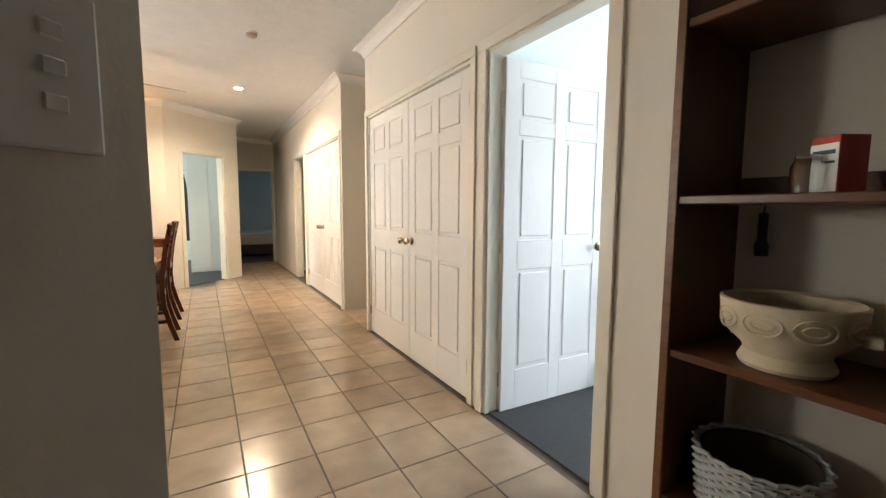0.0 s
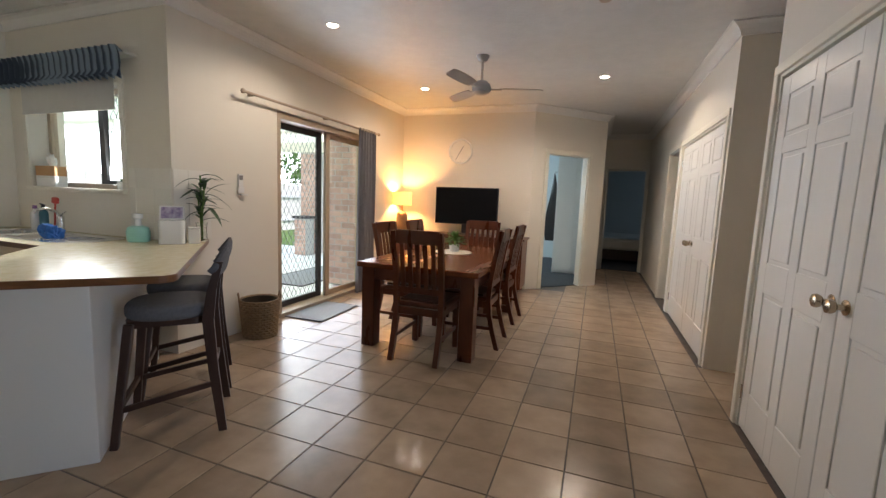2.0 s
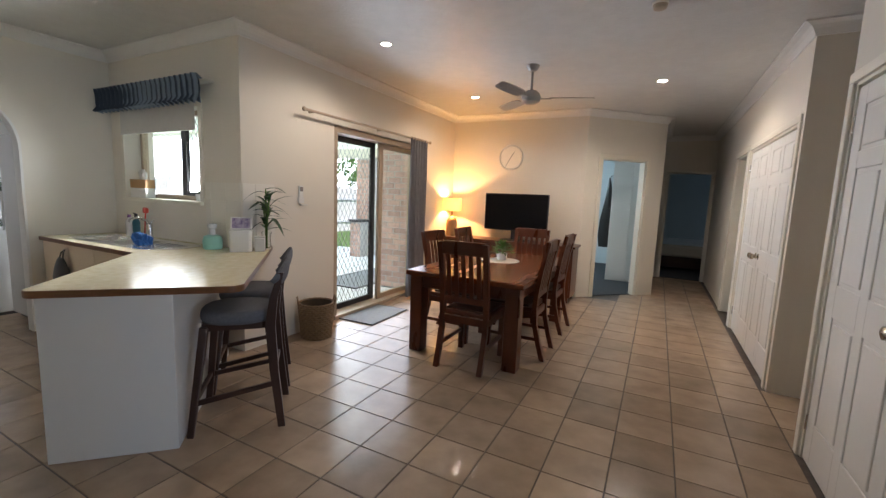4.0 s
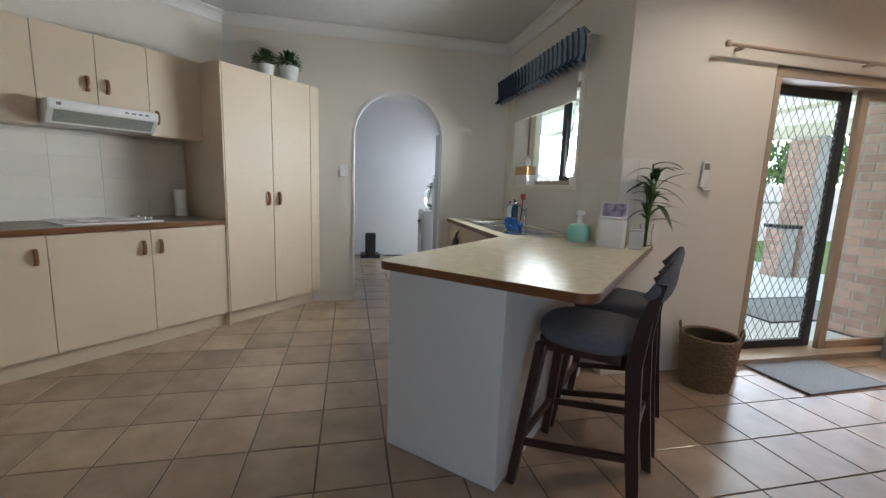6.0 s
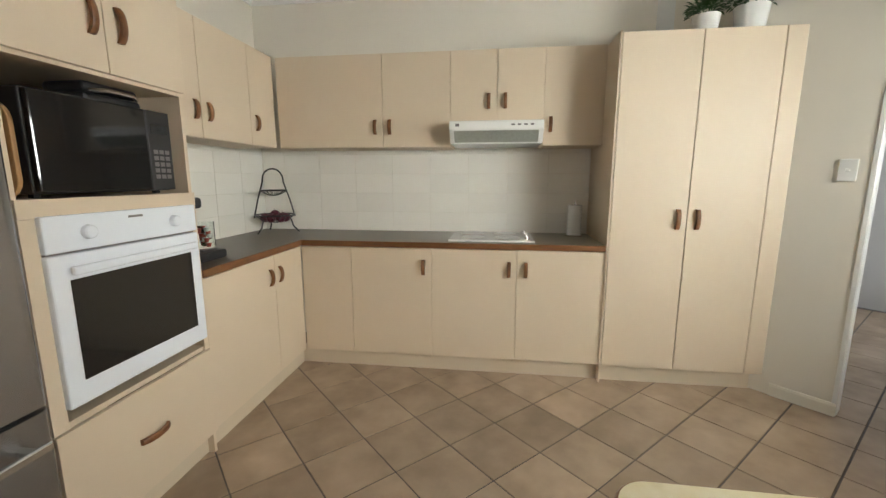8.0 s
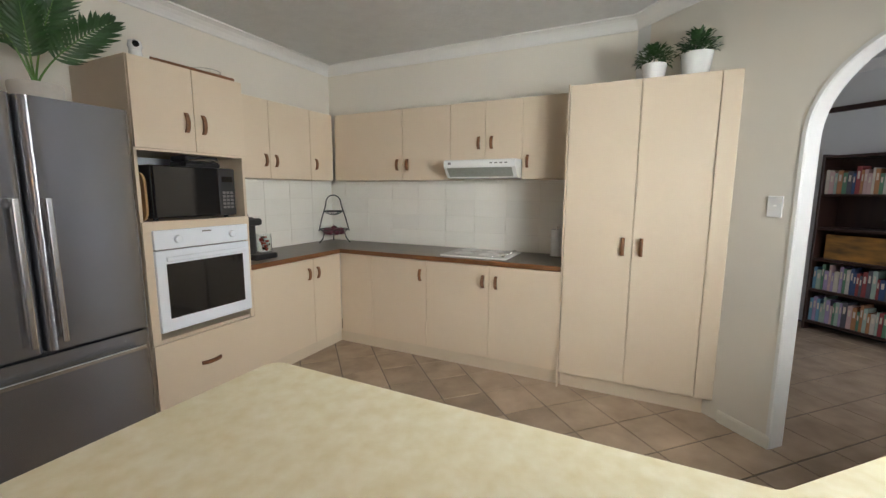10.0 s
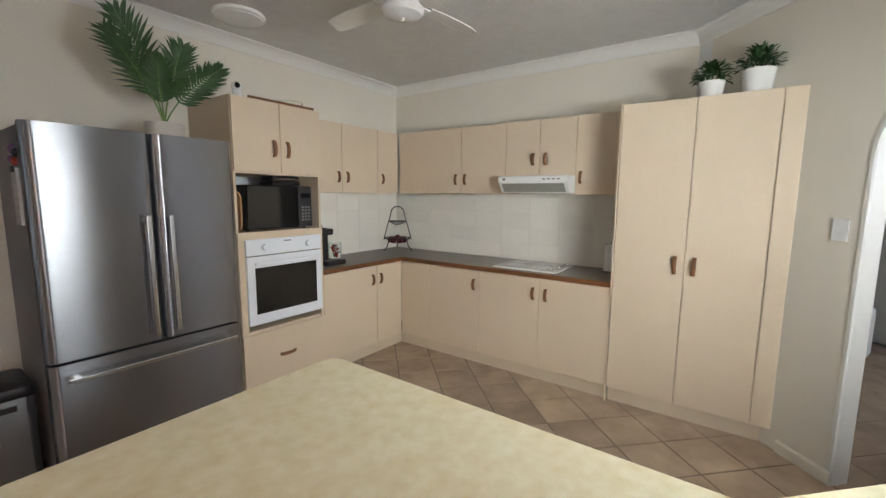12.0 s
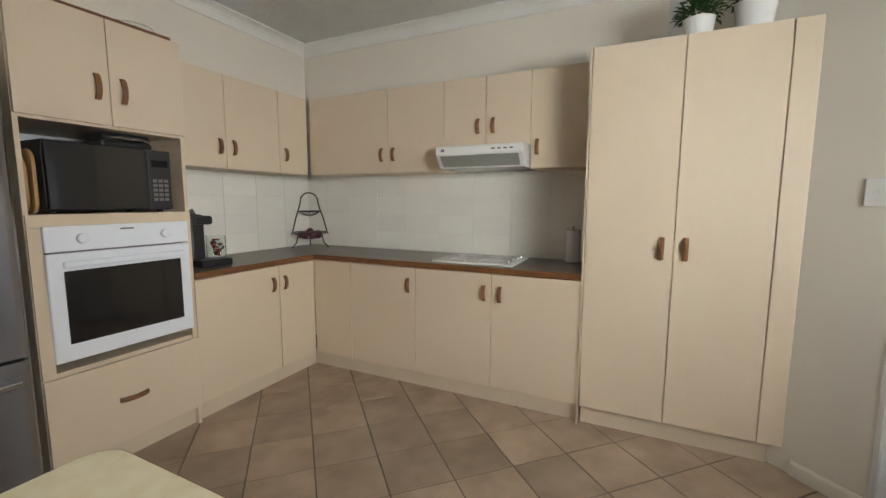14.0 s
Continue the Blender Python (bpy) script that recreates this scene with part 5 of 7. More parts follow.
# ---- bar stools ----
def bar_stool():
    """Stands at the origin and faces -x, towards the bench."""
    s = thing("bar_stool", Matrix.Identity(4), "dark timber bar stool with grey padded seat and back", "bar stool", "bar stools")
    bm = prism([(0.205 * math.copysign(abs(math.cos(a)) ** 0.82, math.cos(a)) - 0.005, 0.20 * math.copysign(abs(math.sin(a)) ** 0.82, math.sin(a))) for a in [2 * math.pi * k / 40 for k in range(40)]], 0.63, 0.71, 0.03, None, 4)
    part("seat_pad", bm, FABRIC, s, "grey fabric seat pad", True)
    part("seat_frame", prism(rounded([(-0.19, -0.16), (0.18, -0.145), (0.18, 0.145), (-0.19, 0.16)], [0.06] * 4, 5), 0.595, 0.634), STOOLWOOD, s)
    for sy in (-1, 1):
        part("front_leg", beam((-0.235, sy * 0.225, 0), (-0.165, sy * 0.15, 0.62), 0.036, 0.036, None, 0.006, 0.046, 0.046), STOOLWOOD, s)
        bm = bmesh.new()
        pts = [(0.245, sy * 0.205, 0.0), (0.205, sy * 0.18, 0.35), (0.185, sy * 0.165, 0.62), (0.205, sy * 0.16, 0.78), (0.245, sy * 0.15, 0.93)]
        rings = []
        for k, (x, y, z) in enumerate(pts):
            w = (0.017, 0.021, 0.024, 0.02, 0.014)[k]
            rings.append([bm.verts.new((x + a * w * 1.15, y + b * w * 0.85, z)) for a, b in ((-1, -1), (1, -1), (1, 1), (-1, 1))])
        for a, b in zip(rings, rings[1:]):
            for i in range(4):
                bm.faces.new((a[i], a[(i + 1) % 4], b[(i + 1) % 4], b[i]))
        bm.faces.new(rings[0][::-1]), bm.faces.new(rings[-1])
        part("back_leg", bm, STOOLWOOD, s)
        part("side_stretcher", beam((-0.215, sy * 0.205, 0.19), (0.218, sy * 0.19, 0.27), 0.02, 0.03, None, 0.004), STOOLWOOD, s)
    part("foot_rail", beam((-0.212, -0.2, 0.20), (-0.212, 0.2, 0.20), 0.022, 0.032, None, 0.004), STOOLWOOD, s)
    part("back_stretcher", beam((0.205, -0.17, 0.33), (0.205, 0.17, 0.33), 0.02, 0.03, None, 0.004), STOOLWOOD, s)
    bm = bmesh.new()
    n = 28
    rings = []
    for k in range(n + 1):
        u = math.sin((k / n - 0.5) * math.pi)
        hgt = 0.072 * max(0.0, 1 - abs(u) ** 2.4) ** 0.6 + 0.003
        x = 0.262 - 0.05 * u * u
        ring = []
        for i in range(10):
            a = 2 * math.pi * i / 10
            ring.append(bm.verts.new((x + 0.022 * math.cos(a) + 0.012 * math.sin(a), u * 0.178, 0.92 + hgt * math.sin(a) - 0.03 * u * u)))
        rings.append(ring)
    for a, b in zip(rings, rings[1:]):
        for i in range(10):
            bm.faces.new((a[i], a[(i + 1) % 10], b[(i + 1) % 10], b[i]))
    bm.faces.new(rings[0][::-1]), bm.faces.new(rings[-1])
    part("back_pad", bm, FABRIC, s, "grey fabric curved back pad", True)
    return s


stool = bar_stool()
stool.matrix_world = KIT @ pose(3.565, 2.45, 0)
copy_thing(stool, KIT @ pose(3.56, 2.98, 0, 0, 0, 2))

# ---- kitchen window ----
wn = thing("window_1", Matrix.Identity(4), "aluminium sliding kitchen window with security grille", "window", kind="structure")
WX0, WX1, WZ0, WZ1 = -3.86, -2.62, 1.28, 2.12
for nm, b in (("frame", (WX0, 4.14, WZ0, WX1, 4.20, WZ0 + 0.045)), ("frame", (WX0, 4.14, WZ1 - 0.045, WX1, 4.20, WZ1)), ("frame", (WX0, 4.14, WZ0 + 0.045, WX0 + 0.045, 4.20, WZ1 - 0.045)),
              ("frame", (WX1 - 0.045, 4.14, WZ0 + 0.045, WX1, 4.20, WZ1 - 0.045))):
    part(nm, box(*b, 0.003, None, 1), FRAMEALU, wn)
part("meeting_stile", box(-3.13, 4.135, WZ0 + 0.046, -3.06, 4.18, WZ1 - 0.046, 0.003, None, 1), DARKFRAME, wn, "dark meeting stile")
part("sash_rail", box(-3.06, 4.135, WZ0 + 0.046, WX1 - 0.046, 4.17, WZ0 + 0.08, 0.003, None, 1), DARKFRAME, wn)
for x0, x1 in ((WX0 + 0.045, -3.13), (-3.06, WX1 - 0.045)):
    pn = part("pane", box(x0, 4.165, WZ0 + 0.045, x1, 4.169, WZ1 - 0.045), PANE, wn, "clear glass pane")
    pn.visible_shadow = False
part("grille", diamond(-3.06, WX1 - 0.045, WZ0 + 0.08, WZ1 - 0.045, 0.075, 4.19, "y"), GRILLE, wn, "grey diamond security grille")
part("sill", box(WX0 - 0.03, 3.965, WZ0 - 0.03, WX1 + 0.03, 4.138, WZ0 + 0.003, 0.006), TRIM, wn, "painted window sill")
for x0, x1, z0, z1 in ((WX0 - 0.05, WX0, WZ0 + 0.004, WZ1 + 0.05), (WX1, WX1 + 0.05, WZ0 + 0.004, WZ1 + 0.05)):
    part("architrave", box(x0, 3.984, z0, x1, 3.9995, z1, 0.003, None, 1), TRIM, wn)
bl = thing("roller_blind", Matrix.Identity(4), "white fabric roller blind partly lowered", "blind")
part("fabric", box(WX0 + 0.01, 3.965, 1.92, WX1 - 0.01, 3.967, 2.22), BLINDCLOTH, bl)
part("bottom_bar", box(WX0 + 0.01, 3.958, 1.905, WX1 - 0.01, 3.974, 1.922, 0.003, None, 1), BLINDCLOTH, bl)
part("roller", tube([(WX0, 3.962, 2.225), (WX1, 3.962, 2.225)], 0.016, 12), ENAMEL, bl, "", True)
va = thing("window_valance", Matrix.Identity(4), "blue-grey striped gathered fabric valance over the window", "valance")
bm = bmesh.new()
n, rows = 220, [(3.90, 2.30, 0.004), (3.845, 2.335, 0.010), (3.865, 2.285, 0.020), (3.87, 2.22, 0.024), (3.868, 2.17, 0.018), (3.86, 2.135, 0.034), (3.855, 2.115, 0.042)]
cols = []
for k in range(n + 1):
    s = k / n
    xx = -4.06 + 1.66 * s
    cols.append([bm.verts.new((xx, y - a * math.sin(2 * math.pi * 22 * s + 0.6 * math.sin(9 * s)), z + (0.012 * math.sin(2 * math.pi * 22 * s) if z < 2.13 else 0))) for y, z, a in rows])
for a, b in zip(cols, cols[1:]):
    for i in range(len(rows) - 1):
        bm.faces.new((a[i], a[i + 1], b[i + 1], b[i]))
part("cloth", bm, VALANCE, va, "", True)
part("rail", box(-4.06, 3.91, 2.29, -2.40, 3.9995, 2.305), TRIM, va)

# ---- sink bench ----
sn = thing("kitchen_sink", pose(0, 0, 0.903), "stainless steel double-bowl sink with drainer", "sink")
RIM = rounded([(-3.80, 3.445), (-2.56, 3.445), (-2.38, 3.62), (-2.44, 3.90), (-3.80, 3.90)], [0.06, 0.12, 0.08, 0.1, 0.06], 8)
part("rim", holed(RIM, BOWLS, 0.0005, 0.006), STEELBRIGHT, sn)
for loop in BOWLS:
    mid_x, mid_y = sum(p[0] for p in loop) / len(loop), sum(p[1] for p in loop) / len(loop)
    bm = bmesh.new()
    rings = []
    for grow, z in ((1.0, 0.0055), (0.975, -0.004), (0.95, -0.12), (0.90, -0.145), (0.82, -0.155)):
        rings.append([bm.verts.new((mid_x + (x - mid_x) * grow, mid_y + (y - mid_y) * grow, z)) for x, y in loop])
    n = len(loop)
    for a, b in zip(rings, rings[1:]):
        for k in range(n):
            bm.faces.new((a[k], a[(k + 1) % n], b[(k + 1) % n], b[k]))
    bm.faces.new(rings[-1])
    bowl = part("bowl", bm, STEELBRIGHT, sn, "deep steel sink bowl", True)
    part("drain", lathe([(0, -0.1548), (0.035, -0.1548), (0.035, -0.152), (0, -0.1515)], 20, at=(mid_x, mid_y, 0)), STEELSIDE, bowl)
for k in range(6):
    part("drainer_rib", box(-2.80, 3.53 + 0.05 * k, 0.006, -2.52, 3.54 + 0.05 * k, 0.009, 0.001, None, 1), STEELBRIGHT, sn)
tp = thing("mixer_tap", pose(-3.28, 3.90, 0.909), "chrome kitchen mixer tap", "tap")
part("body", lathe([(0, 0), (0.026, 0), (0.024, 0.02), (0.02, 0.03), (0.02, 0.11), (0.022, 0.13), (0.0, 0.14)], 18), STEELBRIGHT, tp, "", True)
part("spout", tube([(0, 0, 0.1), (0, -0.03, 0.17), (0, -0.10, 0.20), (0, -0.17, 0.185), (0, -0.18, 0.16)], 0.011, 10), STEELBRIGHT, tp, "", True)
part("lever", beam((0, 0, 0.14), (0.07, 0.0, 0.175), 0.012, 0.008, None, 0.002), STEELBRIGHT, tp)
cl = thing("dish_cloth", pose(-2.86, 3.62, 0.909), "crumpled bright blue dish cloth", "cloth")
bm = bmesh.new()
bmesh.ops.create_icosphere(bm, subdivisions=4, radius=0.062)
for v in bm.verts:
    d = 1 + 0.45 * noise.noise(v.co * 22) + 0.25 * noise.noise(v.co * 50)
    v.co = Vector((v.co.x * 1.35 * d, v.co.y * 0.9 * d, max(0, (v.co.z + 0.03) * 1.0 * d)))
part("cloth", bm, BLUECLOTH, cl, "", True)


def bottle(m, label, r, h, mat, capmat, name="dish_bottle", pump=False):
    b = thing(name, m, label, "bottle")
    part("body", lathe([(0, 0), (r, 0), (r, h * 0.62), (r * 0.85, h * 0.74), (r * 0.4, h * 0.82), (r * 0.4, h * 0.86), (0, h * 0.86)], 20), mat, b, "", True)
    part("cap", lathe([(0, h * 0.86), (r * 0.48, h * 0.86), (r * 0.42, h), (0, h)], 16), capmat, b, "", True)
    if pump:
        part("spout", beam((0, 0, h), (-0.045, 0, h * 1.02), 0.012, 0.012, None, 0.003), capmat, b)
    return b


bottle(pose(-3.60, 3.88, 0.909), "white and purple detergent bottle beside the sink", 0.034, 0.21, ENAMEL, PURPLE)
bottle(pose(-3.52, 3.90, 0.909), "dark teal hand soap bottle beside the sink", 0.032, 0.22, TEAL, BLACK, pump=True)
br = thing("dish_brush", pose(-3.42, 3.92, 0.909, 0, 8, 0), "red plastic dish brush standing upright", "brush")
part("handle", beam((0, 0, 0.0), (0, 0, 0.24), 0.014, 0.012, None, 0.004), REDPLASTIC, br)
part("head", box(-0.025, -0.02, 0.235, 0.025, 0.02, 0.29, 0.012), REDPLASTIC, br)
for name, label, z, h, mat in (("carton", "white tissue carton on the window sill", 1.284, 0.095, ENAMEL), ("carton", "brown cardboard packet lying on the white carton", 1.3805, 0.085, BOARD)):
    bx = thing(name, pose(-3.68, 4.055, z, 0, 0, 6), label, "packet")
    part("body", box(-0.115, -0.05, 0, 0.115, 0.05, h - 0.012, 0.003, None, 1), mat, bx)
    part("lid", box(-0.117, -0.052, h - 0.0115, 0.117, 0.052, h, 0.002, None, 1), mat, bx)
tc = thing("tissue", pose(-3.66, 4.055, 1.4655), "crumpled white tissue on the brown packet", "tissue")
bm = bmesh.new()
bmesh.ops.create_icosphere(bm, subdivisions=3, radius=0.04)
for v in bm.verts:
    v.co = Vector((v.co.x * 1.2, v.co.y * 0.7, max(0, v.co.z * 1.5 + 0.04))) * (1 + 0.4 * noise.noise(v.co * 40))
part("sheet", bm, ENAMEL, tc, "", True)
sp = thing("sill_pot", pose(-2.70, 4.03, 1.284), "little white pot on the window sill", "pot")
part("pot", lathe([(0, 0), (0.028, 0), (0.034, 0.065), (0.029, 0.065), (0.026, 0.05), (0, 0.05)], 18), ENAMEL, sp, "", True)
bushy(sp, 0.06, 0.03, 24, LEAF, 0.02)

# wall tiles above the bar bench
splash("splashback_window_side", pose(-2.083, 4.0, 0, 0, 0, 180), 0.47, 0.905, 1.46, 0.2, 0.2)
splash("splashback_bar_side", pose(-2.08, 4.33, 0, 0, 0, -90), 0.325, 0.905, 1.46, 0.2, 0.2)

# things at the far end of the bar bench
df = thing("oil_diffuser", pose(-2.27, 3.86, 0.902) @ Matrix.Scale(1.2, 4), "mint green aroma diffuser with white top", "diffuser")
part("tank", lathe([(0, 0), (0.055, 0), (0.062, 0.01), (0.064, 0.06), (0.055, 0.09), (0.03, 0.1), (0, 0.1)], 28), MINT, df, "mint green body", True)
part("cap", lathe([(0, 0.1), (0.02, 0.1), (0.018, 0.14), (0.03, 0.15), (0.028, 0.175), (0.0, 0.178)], 20), ENAMEL, df, "", True)
sp2 = thing("appliance_box", pose(-1.995, 3.925, 0.902, 0, 0, 48), "white rounded kitchen appliance box", "appliance")
part("body", prism(rounded([(-0.085, -0.07), (0.085, -0.07), (0.085, 0.07), (-0.085, 0.07)], [0.03] * 4, 6), 0.0, 0.175, 0.006), ENAMEL, sp2, "", True)
part("base", box(-0.075, -0.06, -0.0005, 0.075, 0.06, 0.004), BLACK, sp2)
fr = thing("photo_frame", pose(-1.995, 3.925, 1.078, 0, 0, 48), "white framed photo tablet with purple picture", "photo frame")
part("frame", moved(box(-0.08, -0.006, 0, 0.08, 0.006, 0.11, 0.003, None, 1), Matrix.Rotation(radians(-22), 4, "X")), ENAMEL, fr)
part("picture", moved(box(-0.068, -0.0075, 0.012, 0.068, -0.0062, 0.098), Matrix.Rotation(radians(-22), 4, "X")), PICTURE, fr, "purple and white picture")
part("easel", box(-0.06, 0.0, 0, 0.06, 0.05, 0.006), BLACK, fr)
bx = thing("white_canister", pose(-1.90, 4.03, 0.902, 0, 0, 48), "small white square canister", "canister")
part("body", box(-0.04, -0.04, 0, 0.04, 0.04, 0.11, 0.006), ENAMEL, bx)
part("lid", box(-0.041, -0.041, 0.111, 0.041, 0.041, 0.125, 0.004), ENAMEL, bx)
vs = thing("bamboo_plant", pose(-1.97, 4.15, 0.902), "lucky bamboo stems in a clear glass vase", "potted plant")
part("vase", lathe([(0, 0), (0.035, 0), (0.04, 0.02), (0.034, 0.09), (0.042, 0.15), (0.039, 0.15), (0.031, 0.09), (0.036, 0.02), (0, 0.006)], 24), VASE, vs, "clear glass vase", True)
rnd = random.Random(5)
for k, (dx, dy, hh) in enumerate(((0.0, 0.0, 0.52), (-0.04, 0.02, 0.40), (0.036, -0.015, 0.45))):
    st = part("stem", tube([(dx * 0.3, dy * 0.3, 0.01), (dx * 0.6, dy * 0.6, 0.2), (dx * 2.2, dy * 2.0, hh)], 0.006, 8), LEAFLIGHT, vs, "green bamboo stem", True)
    for j in range(9):
        a = j * 137 + k * 40
        zz = hh - 0.25 + 0.03 * j
        f2 = zz / hh
        bm = leaf_bm(rnd.uniform(0.15, 0.22), 0.019, rnd.uniform(0.5, 1.2), 7, None, Matrix.Translation((dx * 2.2 * f2, dy * 2 * f2, zz)) @ Matrix.Rotation(radians(a), 4, "Z") @ Matrix.Rotation(radians(-rnd.uniform(5, 60)), 4, "Y"))
        part("leaf", bm, LEAF, st, "long green leaf")

# ---- worktop things ----
ft = thing("fruit_stand", KIT @ pose(0.21, 0.20, 0.903, 0, 0, -45) @ Matrix.Scale(1.18, 4), "black wire two-tier fruit stand with dark fruit", "fruit stand")
arch_pts = [(-0.15 + 0.02, 0, 0.10), (-0.10, 0, 0.22), (-0.065, 0, 0.33)] + [(0.065 * -math.cos(math.pi * k / 8), 0, 0.345 + 0.07 * math.sin(math.pi * k / 8)) for k in range(9)] + [(0.065, 0, 0.33), (0.10, 0, 0.22), (0.13, 0, 0.10)]
part("hoop", tube(arch_pts, 0.005, 8), BLACK, ft, "", True)
for nm, z, r in (("tray", 0.115, 0.125), ("tray", 0.275, 0.082)):
    bm = bmesh.new()
    tube([(r * math.cos(2 * math.pi * k / 28), r * math.sin(2 * math.pi * k / 28), z) for k in range(29)], 0.005, 6, bm, False)
    for k in range(8):
        a = math.pi * k / 8
        tube([(r * math.cos(a) * s, r * math.sin(a) * s, z - r * 0.42 * (1 - s * s)) for s in (-1, -0.7, -0.35, 0, 0.35, 0.7, 1)], 0.0022, 5, bm)
    part(nm, bm, BLACK, ft, "black wire bowl", True)
for k in range(3):
    a = 2 * math.pi * k / 3 + 0.5
    part("leg", tube([(0.10 * math.cos(a), 0.10 * math.sin(a), 0.09), (0.115 * math.cos(a), 0.115 * math.sin(a), 0.04), (0.15 * math.cos(a), 0.15 * math.sin(a), 0.003)], 0.005, 6), BLACK, ft, "", True)
rnd = random.Random(3)
for k in range(7):
    a = k * 0.9
    fr2 = thing("plum", ft.matrix_world @ Matrix.Translation((0.065 * math.cos(a) if k < 6 else 0, 0.065 * math.sin(a) if k < 6 else 0, 0.098 + (0.02 if k == 6 else 0))), "dark red plum in the fruit stand", "fruit", "plums in the stand")
    bm = bmesh.new()
    bmesh.ops.create_uvsphere(bm, u_segments=14, v_segments=10, radius=0.03)
    part("flesh", bm, PLUM, fr2, "", True)
    part("stalk", tube([(0, 0, 0.028), (0.003, 0, 0.038)], 0.0015, 5), STOOLWOOD, fr2)
cf = thing("coffee_machine", KIT @ pose(1.36, 0.37, 0.903), "slim black capsule coffee machine", "coffee machine")
part("base", box(-0.14, -0.12, 0, 0.07, 0.12, 0.045, 0.012), BLACK, cf)
part("tower", box(0.0, -0.09, 0.044, 0.10, 0.06, 0.33, 0.02), BLACK, cf)
part("head", box(-0.05, -0.07, 0.265, 0.08, 0.07, 0.32, 0.015), BLACK, cf)
part("lever", beam((0.03, 0.0, 0.325), (0.05, 0.0, 0.36), 0.03, 0.012, None, 0.004), STEELBRIGHT, cf)
part("cup_tray", box(-0.13, -0.07, 0.0455, -0.02, 0.07, 0.052, 0.002, None, 1), STEELSIDE, cf)
jr = thing("capsule_jar", KIT @ pose(1.262, 0.385, 0.957), "clear jar of coloured coffee capsules", "jar")
part("glass", lathe([(0, 0), (0.056, 0), (0.058, 0.004), (0.058, 0.135), (0.055, 0.135), (0.055, 0.006), (0, 0.006)], 24), VASE, jr, "", True)
rnd = random.Random(8)
for k in range(22):
    a, r = rnd.uniform(0, 6.28), rnd.uniform(0, 0.037)
    part("capsule", lathe([(0, 0), (0.009, 0), (0.013, 0.018), (0.015, 0.02), (0, 0.021)], 10, at=(r * math.cos(a), r * math.sin(a), 0.008 + 0.0042 * k)), (REDPLASTIC, BRASS, REDPLASTIC, ENAMEL)[k % 4], jr)
pt = thing("paper_towel", KIT @ pose(0.14, 2.48, 0.903), "white paper towel roll standing on the worktop", "paper towel")
part("roll", lathe([(0.02, 0.01), (0.05, 0.01), (0.05, 0.225), (0.02, 0.225)], 26), ENAMEL, pt, "", True)
part("holder", lathe([(0, 0), (0.06, 0), (0.06, 0.009), (0.006, 0.009), (0.006, 0.25), (0, 0.252)], 20), STEELBRIGHT, pt, "", True)

# ---- on and round the tower and refrigerator ----
for k, (x, w, h) in enumerate(((2.19, 0.30, 0.28), (2.212, 0.26, 0.25))):
    cb = thing("chopping_board", KIT @ pose(x, 0.40, 1.256), "round-cornered timber chopping board on its edge", "chopping board")
    b = prism(rounded([(-w / 2, 0), (w / 2, 0), (w / 2, h), (-w / 2, h)], [0.02, 0.06, 0.06, 0.02], 6), -0.007, 0.007, 0.003)
    part("board", moved(b, Matrix.Rotation(radians(90), 4, "Y") @ Matrix.Rotation(radians(90), 4, "Z")), BOARD, cb)
hm = thing("hand_mixer", KIT @ pose(1.79, 0.40, 1.582), "black sandwich press lying on the microwave", "appliance")
part("body", box(-0.12, -0.09, 0, 0.12, 0.09, 0.035, 0.014), BLACK, hm)
part("lid", box(-0.115, -0.085, 0.036, 0.115, 0.085, 0.075, 0.017, None, 3), BLACK, hm)
part("handle", tube([(-0.1, 0.09, 0.04), (-0.05, 0.12, 0.045), (0.05, 0.12, 0.045), (0.1, 0.09, 0.04)], 0.008, 8), STEELBRIGHT, hm, "steel handle", True)
cm = thing("security_camera", KIT @ pose(2.15, 0.50, 2.155), "small white dome indoor camera", "camera")
part("base", lathe([(0, 0), (0.032, 0), (0.034, 0.02), (0.03, 0.05), (0, 0.05)], 20), ENAMEL, cm, "", True)
part("ball", lathe([(0, 0.045), (0.028, 0.05), (0.036, 0.075), (0.03, 0.1), (0.0, 0.112)], 20), ENAMEL, cm, "", True)
part("eye", moved(lathe([(0, 0), (0.019, 0), (0.015, 0.008), (0, 0.01)], 16), Matrix.Translation((0.01, 0.028, 0.08)) @ Matrix.Rotation(radians(-90), 4, "X")), BLACKGLASS, cm)
bd = thing("timber_batten", KIT @ pose(1.84, 0.50, 2.1555, 0, 0, -1), "dark timber tray edge on top of the tower", "tray")
part("tray_edge", box(-0.25, 0.06, 0, 0.27, 0.075, 0.022, 0.003), EDGE, bd)
part("tray_base", box(-0.25, -0.2, 0, 0.27, 0.06, 0.008, 0.002, None, 1), EDGE, bd)
gb = thing("glass_dish", KIT @ pose(1.70, 0.43, 2.164), "shallow clear glass dish on the tray", "dish")
part("dish", lathe([(0, 0), (0.07, 0), (0.10, 0.05), (0.096, 0.05), (0.067, 0.006), (0, 0.006)], 28), VASE, gb, "", True)

